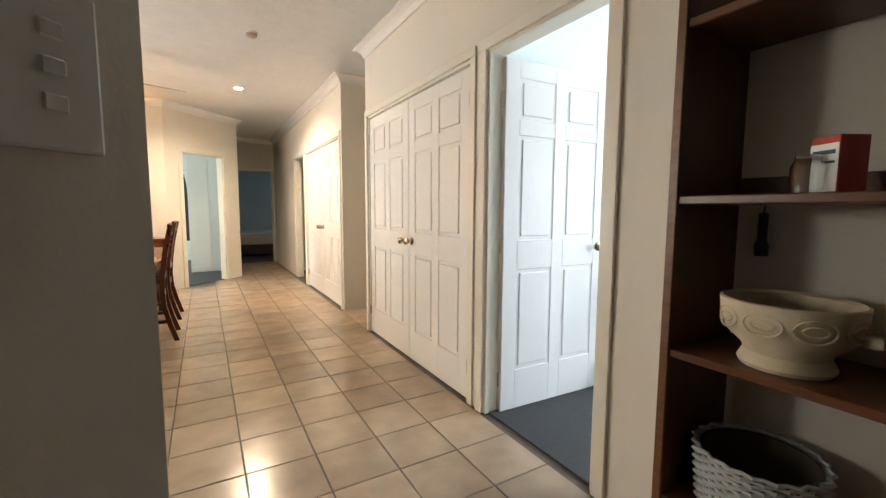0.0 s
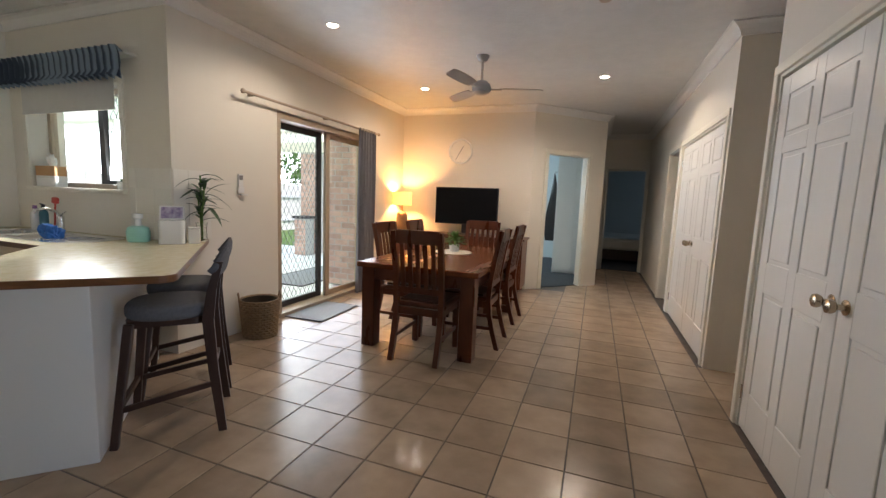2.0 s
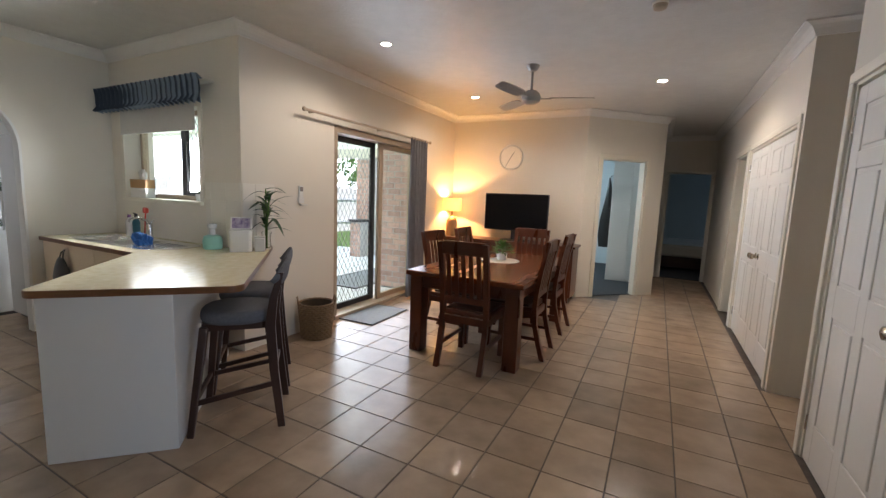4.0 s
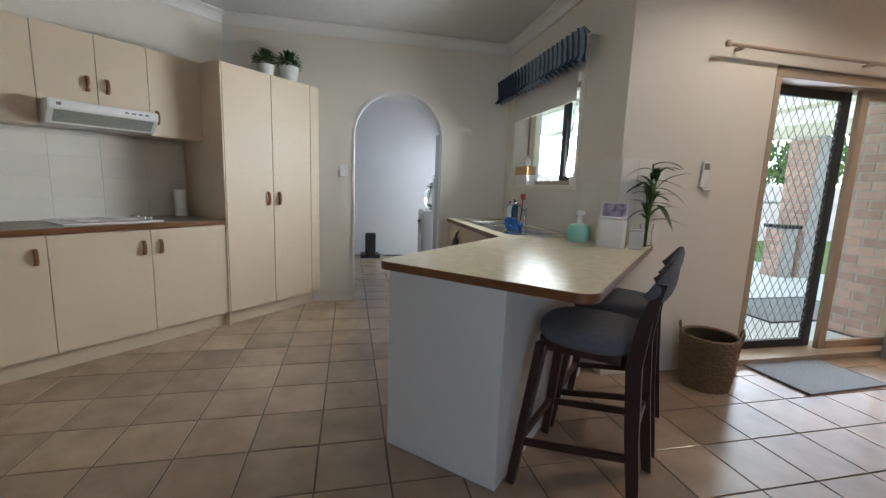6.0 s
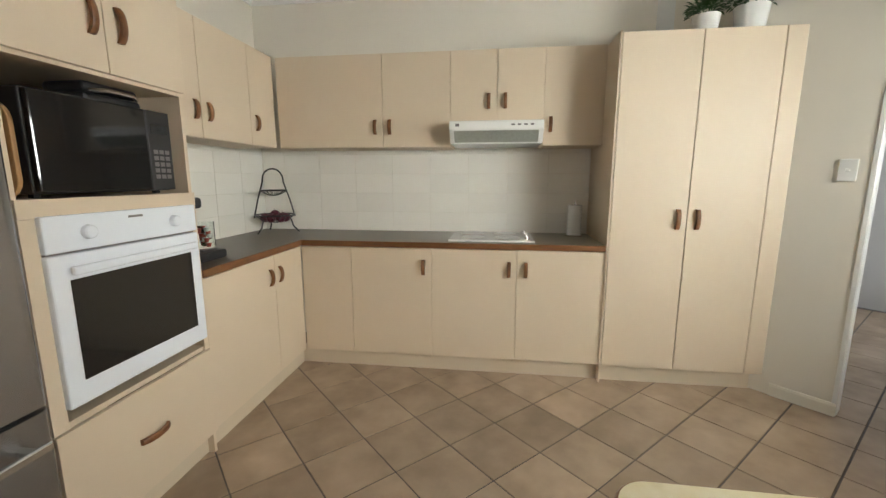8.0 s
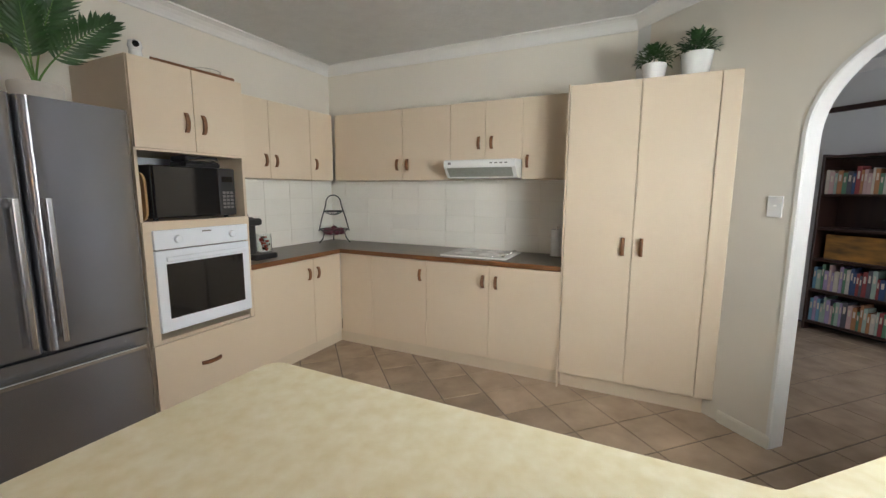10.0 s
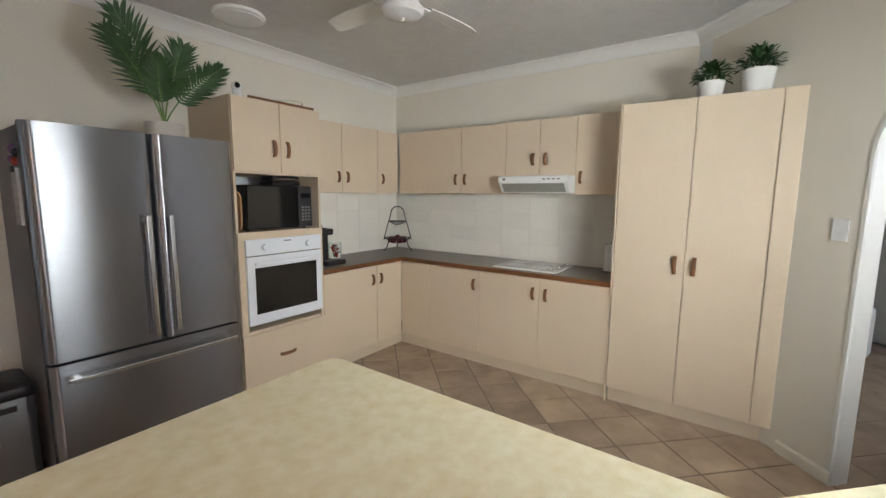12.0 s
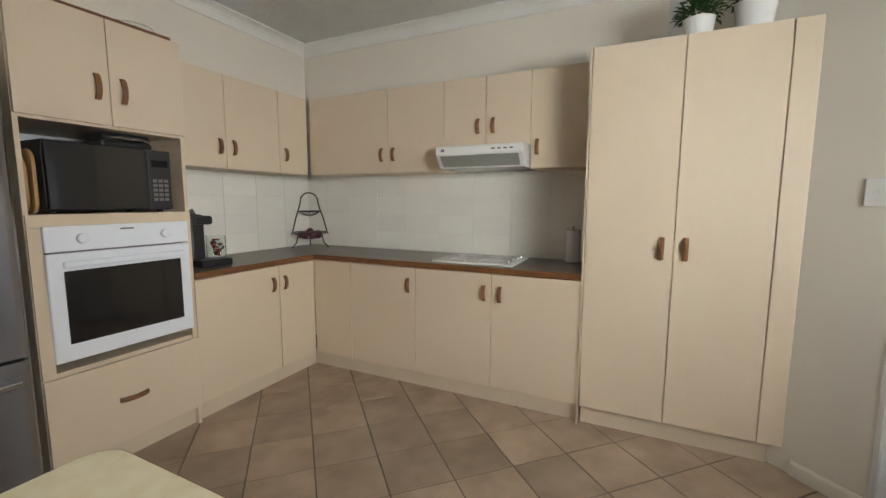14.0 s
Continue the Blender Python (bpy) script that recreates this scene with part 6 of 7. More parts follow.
pp = thing("palm_plant", KIT @ pose(2.58, 0.45, 1.829), "artificial palm fronds in a pale pot on the refrigerator", "potted plant")
part("pot", lathe([(0, 0), (0.085, 0), (0.10, 0.03), (0.104, 0.095), (0.10, 0.105), (0.09, 0.105), (0.09, 0.088), (0, 0.088)], 28), POTGREY, pp, "pale stone pot", True)
rnd = random.Random(21)
for out, fore, hh, span, turn in ((0.20, 0.00, 0.60, 0.14, 0.10), (0.27, 0.08, 0.46, 0.135, -0.25), (0.06, 0.10, 0.37, 0.10, 0.35), (-0.12, 0.02, 0.49, 0.125, -0.15), (-0.33, 0.05, 0.41, 0.12, 0.2)):
    pts = [Vector((out * u ** 1.35, fore * u ** 1.5, 0.08 + hh * (u - 0.14 * u * u) / 0.86)) for u in [k / 14 for k in range(15)]]
    stalk = part("frond_stalk", tube(pts, 0.0055, 6, None, True, 0.0015), LEAFLIGHT, pp, "green palm stalk", True)
    for k in range(17):
        u = 0.36 + 0.62 * k / 16
        i = min(13, int(u * 14))
        q = pts[i].lerp(pts[i + 1], u * 14 - i)
        tang = (pts[i + 1] - pts[i]).normalized()
        side = tang.cross(Vector((turn, 1, 0.2))).normalized()
        up = side.cross(tang).normalized()
        length = span * (0.45 + 0.75 * math.sin(math.pi * min(0.94, 0.16 + 0.78 * k / 16)) ** 0.8) * (1.0 if k < 15 else 0.8)
        for sg in (-1, 1):
            way = (side * sg * (0.95 - 0.5 * k / 16) + tang * (0.55 + 0.5 * k / 16) + up * rnd.uniform(-0.12, 0.12)).normalized()
            face = way.cross(side * sg).normalized() if abs(way.dot(side)) < 0.98 else up
            basis = Matrix((way, face.cross(way), face)).transposed().to_4x4()
            part("leaflet", leaf_bm(length * rnd.uniform(0.9, 1.1), 0.0092, rnd.uniform(0.35, 0.75), 4, None, Matrix.Translation(q) @ basis), LEAF, stalk)

for k, (y, z, s, c) in enumerate(((0.50, 1.72, 0.05, 0), (0.55, 1.70, 0.045, 1), (0.53, 1.66, 0.04, 2), (0.47, 1.675, 0.045, 0))):
    mg = thing("fridge_magnet", KIT @ pose(3.2465, y, z), "small dark decorative fridge magnet", "magnet", "magnets on the refrigerator")
    part("magnet", lathe([(0, 0), (s / 2, 0), (s / 2.4, 0.016), (0, 0.022)], 10), (PURPLE, BLACK, REDPLASTIC)[c], mg).matrix_local = pose(0, 0, 0, 0, 90, 0)
nt = thing("notepad", KIT @ pose(3.2465, 0.50, 1.36), "white paper notepad clipped to the refrigerator side", "notepad")
part("paper_block", box(0.0, -0.055, 0.0, 0.012, 0.055, 0.27, 0.002, None, 1), ENAMEL, nt)
part("clip", box(0.0121, -0.03, 0.25, 0.02, 0.03, 0.28, 0.003, None, 1), BLACK, nt)
for k in range(5):
    part("ruled_line", box(0.0121, -0.045, 0.04 + 0.04 * k, 0.0128, 0.045, 0.043 + 0.04 * k), STEELSIDE, nt)

rb = thing("rubbish_bin", KIT @ pose(3.41, 0.36, 0), "stainless steel rubbish bin with dark lid", "bin")
part("body", prism(rounded([(-0.13, -0.17), (0.13, -0.17), (0.13, 0.17), (-0.13, 0.17)], [0.04] * 4, 6), 0.02, 0.52), STEEL, rb, "", True)
part("lid", prism(rounded([(-0.135, -0.175), (0.135, -0.175), (0.135, 0.175), (-0.135, 0.175)], [0.045] * 4, 6), 0.521, 0.575, 0.012), BLACK, rb, "dark plastic lid", True)
part("base", prism(rounded([(-0.125, -0.165), (0.125, -0.165), (0.125, 0.165), (-0.125, 0.165)], [0.04] * 4, 6), 0, 0.021), BLACK, rb)
part("badge", box(-0.06, 0.1702, 0.46, 0.02, 0.173, 0.49, 0.002, None, 1), BLACK, rb)

# ---- switches ----
def switch(m, gangs, label, w=0.075, h=0.115):
    s = thing("light_switch", m, label, "light switch")
    part("plate", box(-w / 2, -0.011, -h / 2, w / 2, -0.001, h / 2, 0.003), ENAMEL, s)
    for k in range(gangs):
        z = (k - (gangs - 1) / 2) * 0.028
        part("rocker", box(-0.009, -0.0145, z - 0.007, 0.009, -0.0112, z + 0.007, 0.0015, None, 1), ENAMEL, s)
    return s


switch(pose(-4.10, 2.262, 1.36, 0, 0, 90), 1, "white single light switch beside the arch")
switch(KIT @ pose(3.235, -0.11, 1.315), 3, "white three-gang light switch on the wall end", 0.075, 0.13)

# ---- bookcase by the bedroom door ----
bc = thing("bookcase", Matrix.Identity(4), "dark stained timber open bookcase against the wall", "bookcase")
BX, BY0, BY1 = 1.545, 0.45, 1.475
for y in (BY0, BY1 - 0.022):
    part("side_panel", box(BX, y, 0, 1.865, y + 0.022, 2.1, 0.003, None, 1), CASEWOOD, bc)
    part("edge_strip", box(BX - 0.006, y - 0.001, 0, BX - 0.0005, y + 0.023, 2.1, 0.002, None, 1), EDGE, bc)
for z in (0.06, 0.40, 0.815, 1.222, 1.66, 2.078):
    part("shelf", box(BX + 0.003, BY0 + 0.0225, z, 1.86, BY1 - 0.0225, z + 0.022, 0.003, None, 1), CASEWOOD, bc)
part("back_rail", box(1.845, BY0 + 0.0225, 1.245, 1.862, BY1 - 0.0225, 1.30), CASEWOOD, bc)
bw = thing("carved_bowl", pose(1.67, 1.245, 0.838) @ Matrix.Diagonal((0.95, 0.95, 0.86, 1)), "pale carved timber bowl with oval relief on a foot", "bowl")
part("bowl", lathe([(0, 0), (0.095, 0), (0.10, 0.012), (0.088, 0.04), (0.092, 0.055), (0.125, 0.09), (0.14, 0.13), (0.145, 0.185), (0.138, 0.188), (0.13, 0.18), (0.124, 0.13), (0.09, 0.08), (0, 0.07)], 44), BOWLWOOD, bw, "", True)
for k in range(5):
    a = radians(140 + k * 40)
    bm = bmesh.new()
    for rr, hgt in ((0.044, 0.016), (0.026, 0.007)):
        tube([((0.139 + 0.002) * math.cos(a + rr * 6.5 * math.cos(2 * math.pi * i / 16)), 0.141 * math.sin(a + rr * 6.5 * math.cos(2 * math.pi * i / 16)), 0.135 + hgt * 1.8 * math.sin(2 * math.pi * i / 16)) for i in range(17)], 0.003, 6, bm, False)
    part("relief", bm, BOWLWOOD, bw, "", True)
part("lug", box(-0.02, -0.175, 0.10, 0.02, -0.135, 0.13, 0.008), BOWLWOOD, bw)
cx = thing("product_box", pose(1.70, 1.19, 1.245, 0, 0, -28), "red and white cardboard carton on the shelf", "carton")
part("carton", box(-0.034, -0.034, 0, 0.034, 0.034, 0.125, 0.002, None, 1), REDPLASTIC, cx)
part("label", box(-0.0355, -0.033, 0.004, -0.0345, 0.033, 0.108), ENAMEL, cx, "white printed label")
part("print_bar", box(-0.0365, -0.026, 0.085, -0.0356, 0.026, 0.094), TEAL, cx)
part("print_bar", box(-0.0365, -0.026, 0.065, -0.0356, 0.02, 0.07), TEAL, cx)
gj = thing("glass_jar", pose(1.66, 1.23, 1.245), "clear glass jar beside the carton", "jar")
part("jar", lathe([(0, 0), (0.03, 0), (0.032, 0.06), (0.024, 0.075), (0.024, 0.085), (0, 0.085)], 20), VASE, gj, "", True)
tool = thing("dark_torch", pose(1.84, 1.38, 1.08), "black torch hanging inside the bookcase", "torch")
part("barrel", lathe([(0, 0), (0.016, 0.0), (0.018, 0.03), (0.011, 0.045), (0.011, 0.12), (0, 0.12)], 16), BLACK, tool, "", True)
part("strap", tube([(0, 0, 0.118), (0.004, 0, 0.14)], 0.002, 5), BLACK, tool)
woven_basket("rope_basket", pose(1.69, 1.29, 0.4225), 0.125, 0.14, 0.17, ROPE, "pale grey woven rope basket on the shelf", False)
sh = thing("dark_ornament", pose(1.62, 1.02, 1.245), "dark metal ornament on the shelf", "ornament")
part("body", lathe([(0, 0), (0.03, 0), (0.035, 0.015), (0.015, 0.03), (0.02, 0.05), (0, 0.055)], 16), BLACK, sh, "", True)

# ---- lounge beyond the arch ----
dk = thing("vacuum_dock", pose(-6.80, 2.66, 0, 0, 0, -90), "black robot vacuum charging tower against the wall", "vacuum dock")
part("tower", box(-0.085, 0.03, 0.02, 0.085, 0.17, 0.42, 0.02), BLACK, dk)
part("base", prism(rounded([(-0.16, -0.16), (0.16, -0.16), (0.16, 0.17), (-0.16, 0.17)], [0.08, 0.08, 0.02, 0.02], 6), 0, 0.06, 0.012), BLACK, dk, "", True)
part("status_light", box(-0.02, 0.0285, 0.11, 0.02, 0.03, 0.118), ENAMEL, dk)
cb = thing("power_cable", Matrix.Identity(4), "black power cable lying along the skirting", "cable")
part("cord", tube([(-6.9, 2.78, 0.03), (-6.86, 2.95, 0.008), (-6.9, 3.2, 0.006), (-6.84, 3.5, 0.006), (-6.88, 3.8, 0.02)], 0.006, 6), BLACK, cb, "", True)
wc = thing("water_cooler", pose(-5.12, 3.40, 0), "white floor-standing water cooler", "water cooler")
part("cabinet", box(-0.16, -0.17, 0.03, 0.16, 0.17, 0.93, 0.02), ENAMEL, wc)
part("recess", box(-0.11, -0.172, 0.62, 0.11, -0.1701, 0.82), STEELSIDE, wc)
part("base", box(-0.15, -0.16, 0, 0.15, 0.16, 0.031), BLACK, wc)
part("tap", box(-0.02, -0.20, 0.76, 0.02, -0.1722, 0.79, 0.004), BLACK, wc)
part("bottle", lathe([(0, 0.93), (0.05, 0.93), (0.06, 0.96), (0.12, 1.0), (0.125, 1.13), (0.10, 1.2), (0, 1.22)], 24), VASE, wc, "clear water bottle", True)
rk = thing("rocking_chair", pose(-5.46, 3.40, 0) @ Matrix.Scale(0.72, 4), "small brown bentwood rocking chair beside the water cooler", "chair")
for y in (-0.16, 0.16):
    part("runner", tube([(-0.30, y, 0.10), (-0.18, y, 0.03), (0.0, y, 0.016), (0.16, y, 0.03), (0.26, y, 0.09)], 0.016, 8), DARKWOOD, rk, "", True)
    part("side_bow", tube([(-0.16, y, 0.03), (-0.22, y, 0.18), (-0.12, y, 0.30), (0.06, y, 0.36), (0.16, y, 0.46), (0.20, y, 0.58)], 0.017, 8), DARKWOOD, rk, "curved timber side", True)
    part("front_leg", tube([(-0.14, y, 0.28), (-0.08, y, 0.02)], 0.014, 8), DARKWOOD, rk, "", True)
    part("back_leg", tube([(0.10, y, 0.36), (0.14, y, 0.03)], 0.014, 8), DARKWOOD, rk, "", True)
part("seat", box(-0.15, -0.15, 0.275, 0.12, 0.15, 0.30, 0.01), STOOLWOOD, rk, "dark seat board")
part("crest_rail", beam((0.19, -0.16, 0.55), (0.19, 0.16, 0.55), 0.02, 0.06, None, 0.005), DARKWOOD, rk)
fz = thing("upright_freezer", pose(-4.56, 3.66, 0), "white upright freezer behind the arch wall", "freezer")
part("cabinet", box(-0.30, -0.26, 0.03, 0.30, 0.30, 1.85, 0.015), ENAMEL, fz)
part("door", box(-0.30, -0.305, 0.05, 0.30, -0.262, 1.85, 0.015), ENAMEL, fz)
part("base", box(-0.29, -0.25, 0, 0.29, 0.29, 0.031), BLACK, fz)
part("handle", beam((-0.25, -0.325, 0.9), (-0.25, -0.325, 1.3), 0.016, 0.02, None, 0.004), ENAMEL, fz)
hp = thing("indoor_palm", pose(-5.75, 3.75, 0), "tall leafy indoor plant in a dark pot", "potted plant")
part("pot", lathe([(0, 0), (0.14, 0), (0.17, 0.30), (0.16, 0.30), (0.15, 0.27), (0, 0.27)], 28), POTGREY, hp, "", True)
part("trunk", tube([(0, 0, 0.26), (0.02, 0.01, 0.6), (0.0, 0.0, 1.1)], 0.02, 8), STOOLWOOD, hp, "", True)
bushy(hp, 1.15, 0.3, 320, LEAF, 0.11)
bs = thing("tall_bookcase", pose(-6.985, 1.02, 0), "dark timber bookcase filled with books", "bookcase")
for y in (0.0, 0.88):
    part("side_panel", box(0, y, 0, 0.30, y + 0.025, 1.82, 0.003, None, 1), STOOLWOOD, bs)
SHELVES = (0.08, 0.42, 0.74, 1.06, 1.40, 1.78)
for z in SHELVES:
    part("shelf", box(0.005, 0.0255, z, 0.295, 0.8795, z + 0.025, 0.002, None, 1), STOOLWOOD, bs)
part("back_panel", box(0.0, 0.0255, 0.105, 0.0045, 0.8795, 1.8), STOOLWOOD, bs)
rnd = random.Random(11)
for z in SHELVES[:5]:
    y = 0.035
    while y < 0.83:
        wd, ht, dp = rnd.uniform(0.018, 0.042), rnd.uniform(0.19, 0.27), rnd.uniform(0.13, 0.19)
        if z in (0.74, 1.06) or (z == 1.40 and y > 0.62):
            break
        bk = thing("book", pose(-6.985 + 0.27 - dp, 1.02 + y, z + 0.0255), "upright book on the tall bookcase", "book", "books on the bookcase")
        mat = BOOKS[rnd.randrange(len(BOOKS))]
        part("cover", box(0, 0, 0, dp, wd, ht, 0.002, None, 1), mat, bk)
        part("title_bar", box(dp + 0.0002, wd * 0.25, ht * 0.55, dp + 0.001, wd * 0.75, ht * 0.82), CREAMCLOTH, bk)
        y += wd + 0.002
pc = thing("canvas_picture", pose(-6.78, 1.10, 0.7655), "small orange landscape canvas standing on the bookcase", "picture")
part("canvas", box(0, 0, 0, 0.02, 0.72, 0.25), CANVAS, pc)
potted(pose(-6.80, 1.62, 1.0855), "small leafy plant in a cream pot on the bookcase", 0.075, 0.10, 0.075, 60, LEAF, CREAMCLOTH, 0.05)
lc = thing("lounge_chair", pose(-4.74, 1.70, 0, 0, 0, 25), "white cushioned chair with red timber legs", "chair")
part("seat", box(-0.24, -0.24, 0.38, 0.24, 0.24, 0.47, 0.03), ENAMEL, lc)
part("backrest", box(-0.24, 0.18, 0.45, 0.24, 0.26, 0.80, 0.03), ENAMEL, lc)
for x in (-0.2, 0.2):
    for y in (-0.2, 0.2):
        part("leg", beam((x * 1.15, y * 1.15, 0), (x, y, 0.38), 0.03, 0.03, None, 0.004, 0.04, 0.04), DARKWOOD, lc)
rl = thing("curtain_track", Matrix.Identity(4), "dark curtain track high on the lounge wall", "curtain track")
part("track", box(-6.95, -0.3, 2.26, -6.90, 2.0, 2.31, 0.004), STOOLWOOD, rl)
part("bracket", box(-6.999, -0.2, 2.27, -6.951, -0.17, 2.30), STOOLWOOD, rl)
part("bracket", box(-6.999, 1.8, 2.27, -6.951, 1.83, 2.30), STOOLWOOD, rl)

# ---- bedrooms ----
lf = thing("bedroom_plant", pose(3.06, 2.57, 0), "tall trailing green plant in a dark pot", "potted plant")
part("pot", lathe([(0, 0), (0.12, 0), (0.15, 0.26), (0.14, 0.26), (0.13, 0.23), (0, 0.23)], 24), BLACK, lf, "", True)
part("stake", tube([(0, 0, 0.22), (0, 0, 1.75)], 0.015, 8), STOOLWOOD, lf)
for k, z in enumerate((0.55, 0.9, 1.25, 1.6)):
    bushy(lf, z, 0.18, 46 + k, LEAFLIGHT, 0.13, 1.0)
wr = thing("wardrobe", pose(0.69, 10.12, 0), "white built-in wardrobe side beyond the doorway", "wardrobe")
part("body", box(-0.45, -0.30, 0.0, 0.215, 0.3, 2.3, 0.003, None, 1), ROOM_PAINT, wr)
part("door", box(-0.44, -0.32, 0.05, -0.12, -0.301, 2.28, 0.002, None, 1), ROOM_PAINT, wr)
part("door", box(-0.11, -0.32, 0.05, 0.21, -0.301, 2.28, 0.002, None, 1), ROOM_PAINT, wr)
ct = thing("hanging_coat", pose(0.17, 9.95, 0), "dark coat hanging beside the wardrobe", "coat")
bm = bmesh.new()
rings = []
for z, w in ((0.6, 0.09), (0.8, 0.10), (1.1, 0.09), (1.4, 0.07), (1.7, 0.035), (1.88, 0.01)):
    rings.append([bm.verts.new((0.02 * math.sin(z * 5) + w * math.cos(2 * math.pi * i / 16) * (1 + 0.25 * math.sin(5 * i)), 0.05 * math.sin(2 * math.pi * i / 16), z)) for i in range(16)])
for a, b in zip(rings, rings[1:]):
    for i in range(16):
        bm.faces.new((a[i], a[(i + 1) % 16], b[(i + 1) % 16], b[i]))
bm.faces.new(rings[0][::-1]), bm.faces.new(rings[-1])
part("cloth", bm, BLACK, ct, "", True)
part("hook", tube([(0.08, 0.0, 1.92), (0.02, 0.0, 1.91), (0, 0.0, 1.86)], 0.005, 6), STEELSIDE, ct)
be = thing("bed", pose(1.7, 12.9, 0), "low bed with pale bedding in the dark bedroom", "bed")
part("base", box(-0.75, -0.95, 0.08, 0.75, 0.95, 0.32, 0.01), STOOLWOOD, be)
part("mattress", box(-0.74, -0.94, 0.32, 0.74, 0.94, 0.55, 0.05), CREAMCLOTH, be)
part("quilt", box(-0.78, -0.6, 0.50, 0.78, 0.96, 0.60, 0.04), BED_PAINT, be)
for x in (-0.7, 0.64):
    for y in (-0.9, 0.84):
        part("leg", box(x, y, 0.008, x + 0.06, y + 0.06, 0.08), STOOLWOOD, be)
td = thing("timber_door", pose(2.03, 7.68, 0), "dark red timber door leaf standing open", "door")
part("leaf", box(0, 0, 0.01, 0.78, 0.036, 2.03, 0.003, None, 1), DARKWOOD, td)
part("knob", lathe([(0, 0), (0.02, 0), (0.026, 0.03), (0, 0.05)], 14, at=(0, 0, 0)), BRASS, td).matrix_local = pose(0.71, 0.036, 0.97, -90)

# ---- outdoors ----
tagged(structure("ground", prism([(-60, -60), (60, -60), (60, 80), (-60, 80)], -0.32, -0.16), GRASS, "green lawn round the house", "lawn"), kind="structure")
structure("patio", prism([(-7.4, 4.25), (-2.33, 4.25), (-2.33, 6.98), (-2.8, 6.98), (-2.8, 10.4), (-9.5, 10.4), (-9.5, 4.42), (-7.4, 4.42)], -0.15, -0.04), CONCRETE, "pale concrete patio slab", "patio")
# roof sheets between rafters, on a beam that the pillar carries
rf = thing("patio_roof", Matrix.Identity(4), "pale green translucent sheet roof over the patio", "patio roof", kind="structure")
for k in range(6):
    part("roof_sheet", box(-8.6 + 1.04 * k, 4.42, 2.46, -8.6 + 1.04 * k + 1.03, 9.9, 2.464), ROOFSHEET, rf)
for y in (5.3, 6.6, 8.1):
    part("batten", box(-8.6, y, 2.40, -3.3, y + 0.045, 2.455), TRIM, rf)
part("beam", box(-8.6, 9.50, 2.24, -3.3, 9.62, 2.455, 0.004, None, 1), TRIM, rf, "painted timber roof beam")


def brickwork(name, m, w, h, d, label, z0=0.0):
    """A brick wall: x from 0 to w, front at y = 0, bricks as pieces of their own."""
    b = thing(name, m, label, "brick wall", kind="structure")
    part("core", box(0.004, 0.004, z0, w - 0.004, d - 0.004, z0 + h), MORTAR, b)
    shared = {}
    row = 0
    z = z0
    while z + 0.076 < z0 + h:
        x = -0.12 if row % 2 else 0.0
        while x < w:
            x0, x1 = max(0, x), min(w, x + 0.23)
            if x1 - x0 > 0.03:
                key = round(x1 - x0, 3)
                if key not in shared:
                    shared[key] = mesh_of("brick", box(0.005, 0, 0.005, key - 0.005, 0.06, 0.081, 0.003, None, 1), OUTWALL)
                ob = new("brick", shared[key])
                ob.parent = b
                ob.location = (x0, random.uniform(-0.003, 0.001), z)
            x += 0.24
        z += 0.086
        row += 1
    return b


# thin grey rectangle with a darker border, lying on the slab
om = thing("patio_mat", pose(-3.4, 7.35, -0.04), "flat dark grey rectangle on the patio", "mat")
part("flat_body", box(-0.4, -0.75, 0, 0.4, 0.75, 0.014, 0.004), MATGREY, om)
for x0, y0, x1, y1 in ((-0.43, -0.78, -0.4005, 0.78), (0.4005, -0.78, 0.43, 0.78), (-0.4, -0.78, 0.4, -0.7505), (-0.4, 0.7505, 0.4, 0.78)):
    part("binding", box(x0, y0, 0, x1, y1, 0.018, 0.004, None, 1), DARKFRAME, om, "thin dark border")
# glowing board added behind the garden to whiten the view through the openings
structure("backdrop", box(-34, -20, -0.16, -33.8, 70, 22), GLOW, "glowing backdrop board standing in for the bright sky", "sky")
brickwork("brick_wall", pose(-2.85, 7.02, 0, 0, 0, 0), 0.52, 2.42, 0.11, "red-brown brick wall of the house beside the patio", -0.04)
brickwork("brick_wall_end", pose(-2.85, 9.0, 0, 0, 0, -90), 1.87, 2.42, 0.11, "red-brown brick wall of the bedroom wing", -0.04)
brickwork("brick_pillar", pose(-5.38, 9.5, 0, 0, 0, 0), 0.47, 2.27, 0.35, "brick patio pillar", -0.04)
low = brickwork("brick_pier", pose(-5.28, 9.16, 0, 0, 0, 0), 0.30, 0.80, 0.30, "low brick pier with a dark cap beside the pillar", -0.04)
part("cap", box(-0.03, -0.03, 0.765, 0.33, 0.33, 0.82, 0.006), DARKFRAME, low, "dark flat cap")
fn = thing("fence", pose(-10.5, 2, -0.16), "pale timber paling fence along the lawn", "fence")
for k in range(70):
    part("paling", box(0, 2 + k * 0.24, 0.02, 0.02, 2.225 + k * 0.24, 1.7) if k == 0 else box(0, 2 + k * 0.24, 0.02, 0.02, 2.225 + k * 0.24, 1.78 + 0.03 * (k % 3), 0, None), FENCE, fn)
for z in (0.4, 1.3):
    part("rail", box(0.02, 2, z, 0.07, 18.8, z + 0.08), CONCRETE, fn)
rnd = random.Random(2)
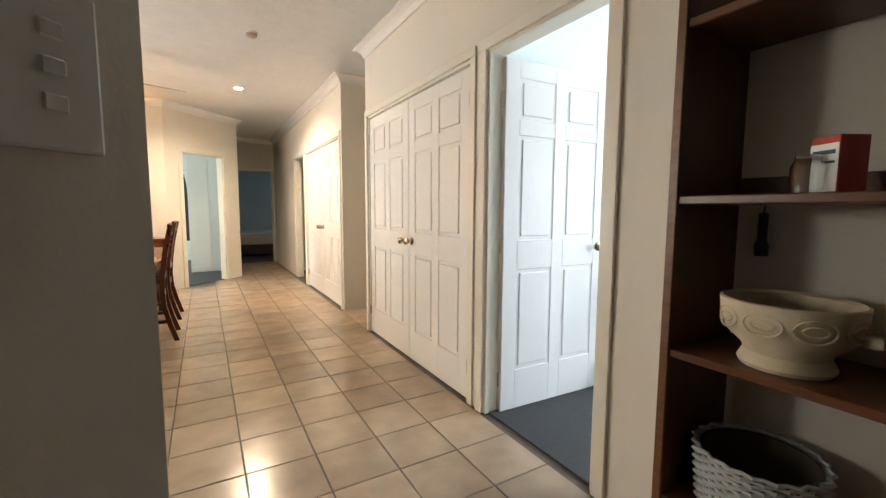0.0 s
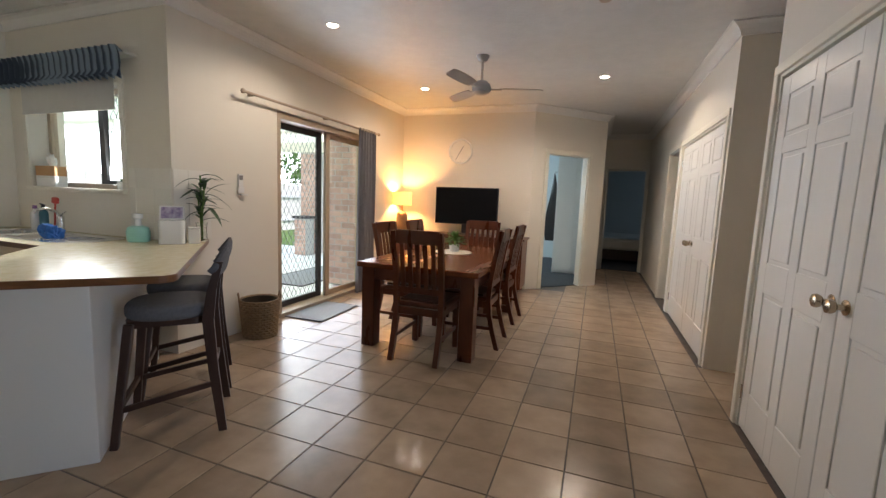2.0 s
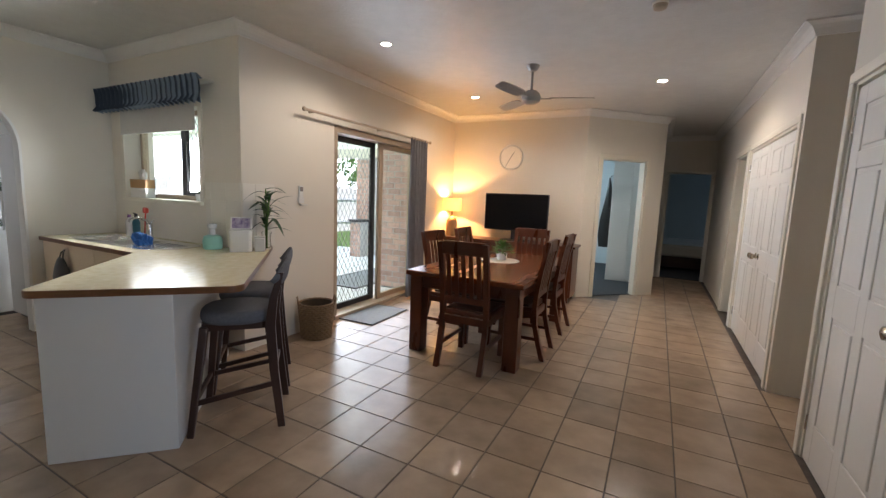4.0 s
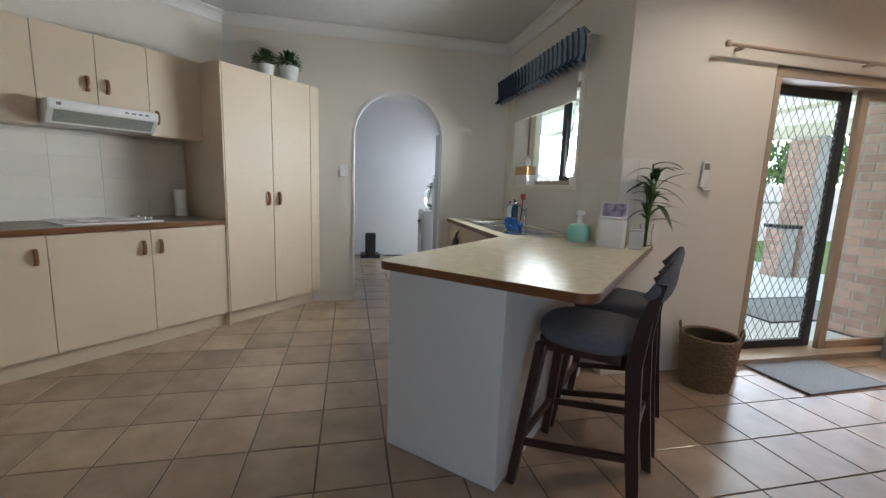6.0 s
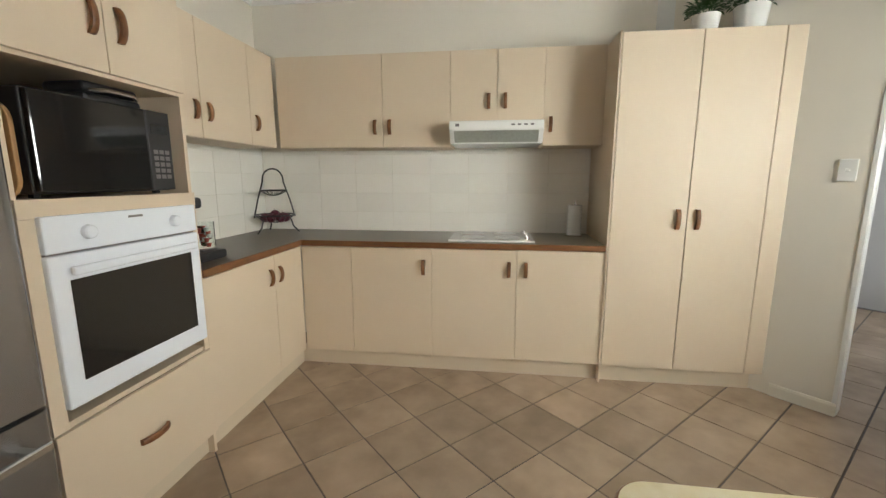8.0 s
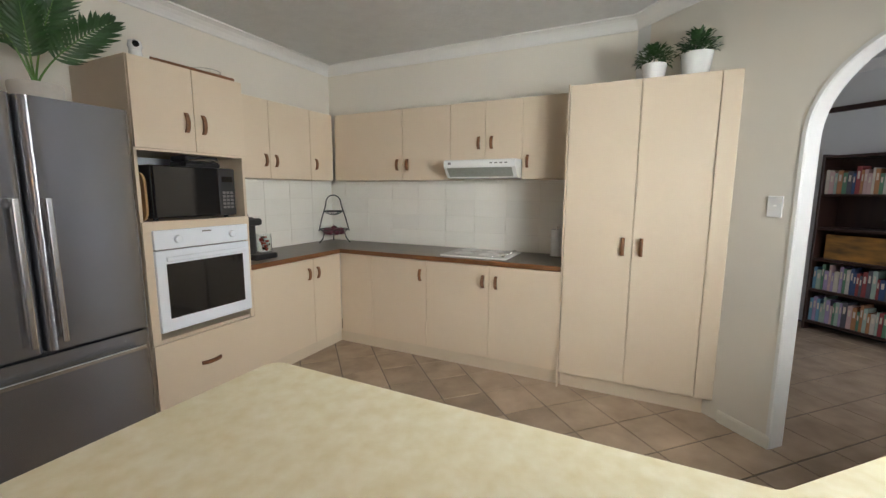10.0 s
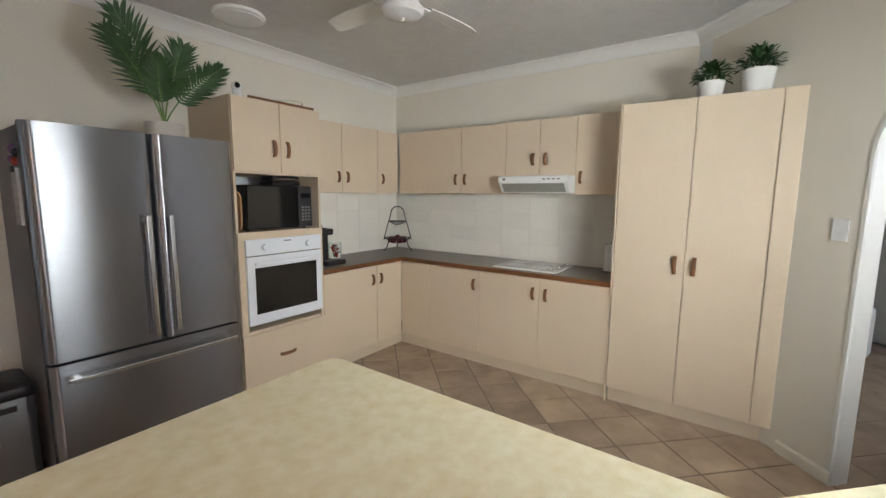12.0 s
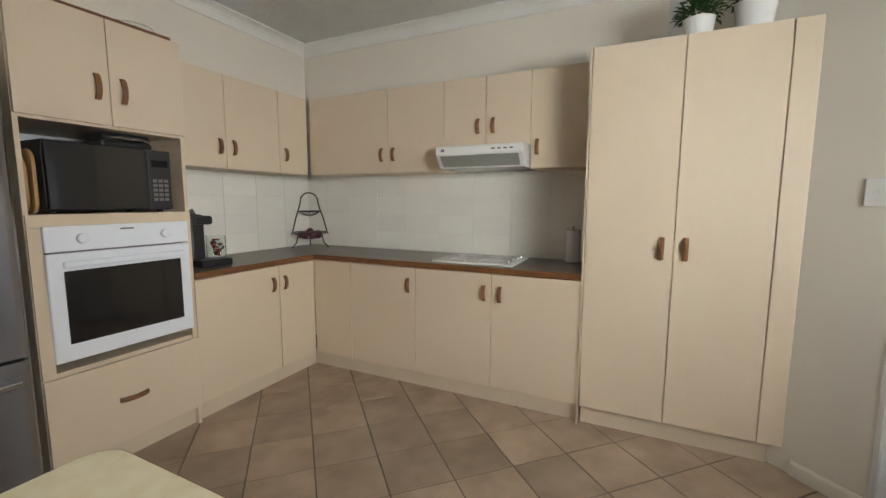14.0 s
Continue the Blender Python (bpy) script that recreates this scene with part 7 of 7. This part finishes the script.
for x, y, h in ((-15.5, 18.0, 4.2), (-13.5, 20.5, 3.6), (-15.0, 23.5, 4.5)):
    tree = thing("tree", pose(x, y, -0.16), "leafy green garden tree on the lawn", "tree", "garden trees")
    part("trunk", tube([(0, 0, 0), (0.05, 0.03, h * 0.3), (0.0, 0.1, h * 0.6)], 0.14, 10, None, True, 0.05), STOOLWOOD, tree, "", True)
    for k in range(6):
        a = k * 1.1
        part("limb", tube([(0.02, 0.05, h * (0.3 + 0.04 * k)), (0.5 * math.cos(a), 0.5 * math.sin(a), h * (0.45 + 0.04 * k)), (1.0 * math.cos(a), 1.0 * math.sin(a), h * (0.6 + 0.05 * k))], 0.05, 6, None, True, 0.015), STOOLWOOD, tree, "", True)
    bm = bmesh.new()
    for k in range(1500):
        a, e, d = rnd.uniform(0, 6.28), rnd.uniform(-0.7, 1.5), rnd.uniform(0.4, 1.0) ** 0.6
        d *= 1 + 0.4 * math.sin(3 * a + 5 * e)
        p = (1.5 * d * math.cos(a) * math.cos(e), 1.5 * d * math.sin(a) * math.cos(e), h * 0.72 + 1.2 * d * math.sin(e))
        leaf_bm(0.22, 0.06, 0.5, 2, bm, Matrix.Translation(p) @ Euler((rnd.uniform(0, 6), rnd.uniform(0, 6), rnd.uniform(0, 6))).to_matrix().to_4x4())
    part("crown", bm, LEAFLIGHT, tree, "loose green crown")

# ---- floor tiles ----
PX, PYT, GX, GY, GAP = 0.314, 0.3115, -2.5445, 0.316, 0.0062
bm = box(-PX / 2 + GAP / 2, -PYT / 2 + GAP / 2, -0.006, PX / 2 - GAP / 2, PYT / 2 - GAP / 2, 0.0, 0.0022, None, 1)
tile_mesh = mesh_of("tile", bm, TILE)
rest_v, rest_f = [], []
cells = []
for i in range(-15, 15):
    for j in range(-7, 34):
        x, y = GX + (i + 0.5) * PX, GY + (j + 0.5) * PYT
        inside = (-7.05 < x < 1.95 and -1.7 < y < 3.9) or (-2.25 < x < 1.95 and 3.9 <= y < 8.15) or (-6.99 < x < -4.2 and y < 5.8) or (1.9 <= x < 3.3 and 4.65 < y < 5.65) or (0.6 < x < 1.95 and 8.15 <= y < 10.95)
        if inside and y < 10.9:
            cells.append((math.hypot(x + 0.4, (y - 3.0) * 0.8), x, y))
cells.sort()
shape = [(sx, sy, sz) for sz in (-0.006, 0.0) for sx, sy in ((-1, -1), (1, -1), (1, 1), (-1, 1))]
for n, (_, x, y) in enumerate(cells):
    if n < 300:
        ob = new("tile", tile_mesh)
        ob.parent = floor
        ob.matrix_local = pose(x, y, random.uniform(-0.0006, 0.0003), random.uniform(-0.06, 0.06), random.uniform(-0.06, 0.06), 90 * random.randrange(4) if abs(PX - PYT) < 0.001 else 180 * random.randrange(2))
    else:
        base = len(rest_v)
        hx, hy = PX / 2 - GAP / 2, PYT / 2 - GAP / 2
        dz = random.uniform(-0.0005, 0.0003)
        rest_v += [(x + sx * (hx - (0.002 if sz == 0 else 0)), y + sy * (hy - (0.002 if sz == 0 else 0)), sz + dz) for sx, sy, sz in shape]
        rest_f += [tuple(base + k for k in q) for q in ((4, 5, 6, 7), (0, 1, 5, 4), (1, 2, 6, 5), (2, 3, 7, 6), (3, 0, 4, 7))]
me = bpy.data.meshes.new("far_tiles")
me.from_pydata(rest_v, [], rest_f)
me.materials.append(TILE)
far = new("far_tiles", me)
far.parent = floor
tagged(far, "beige ceramic floor tiles farther off", kind="stuff")
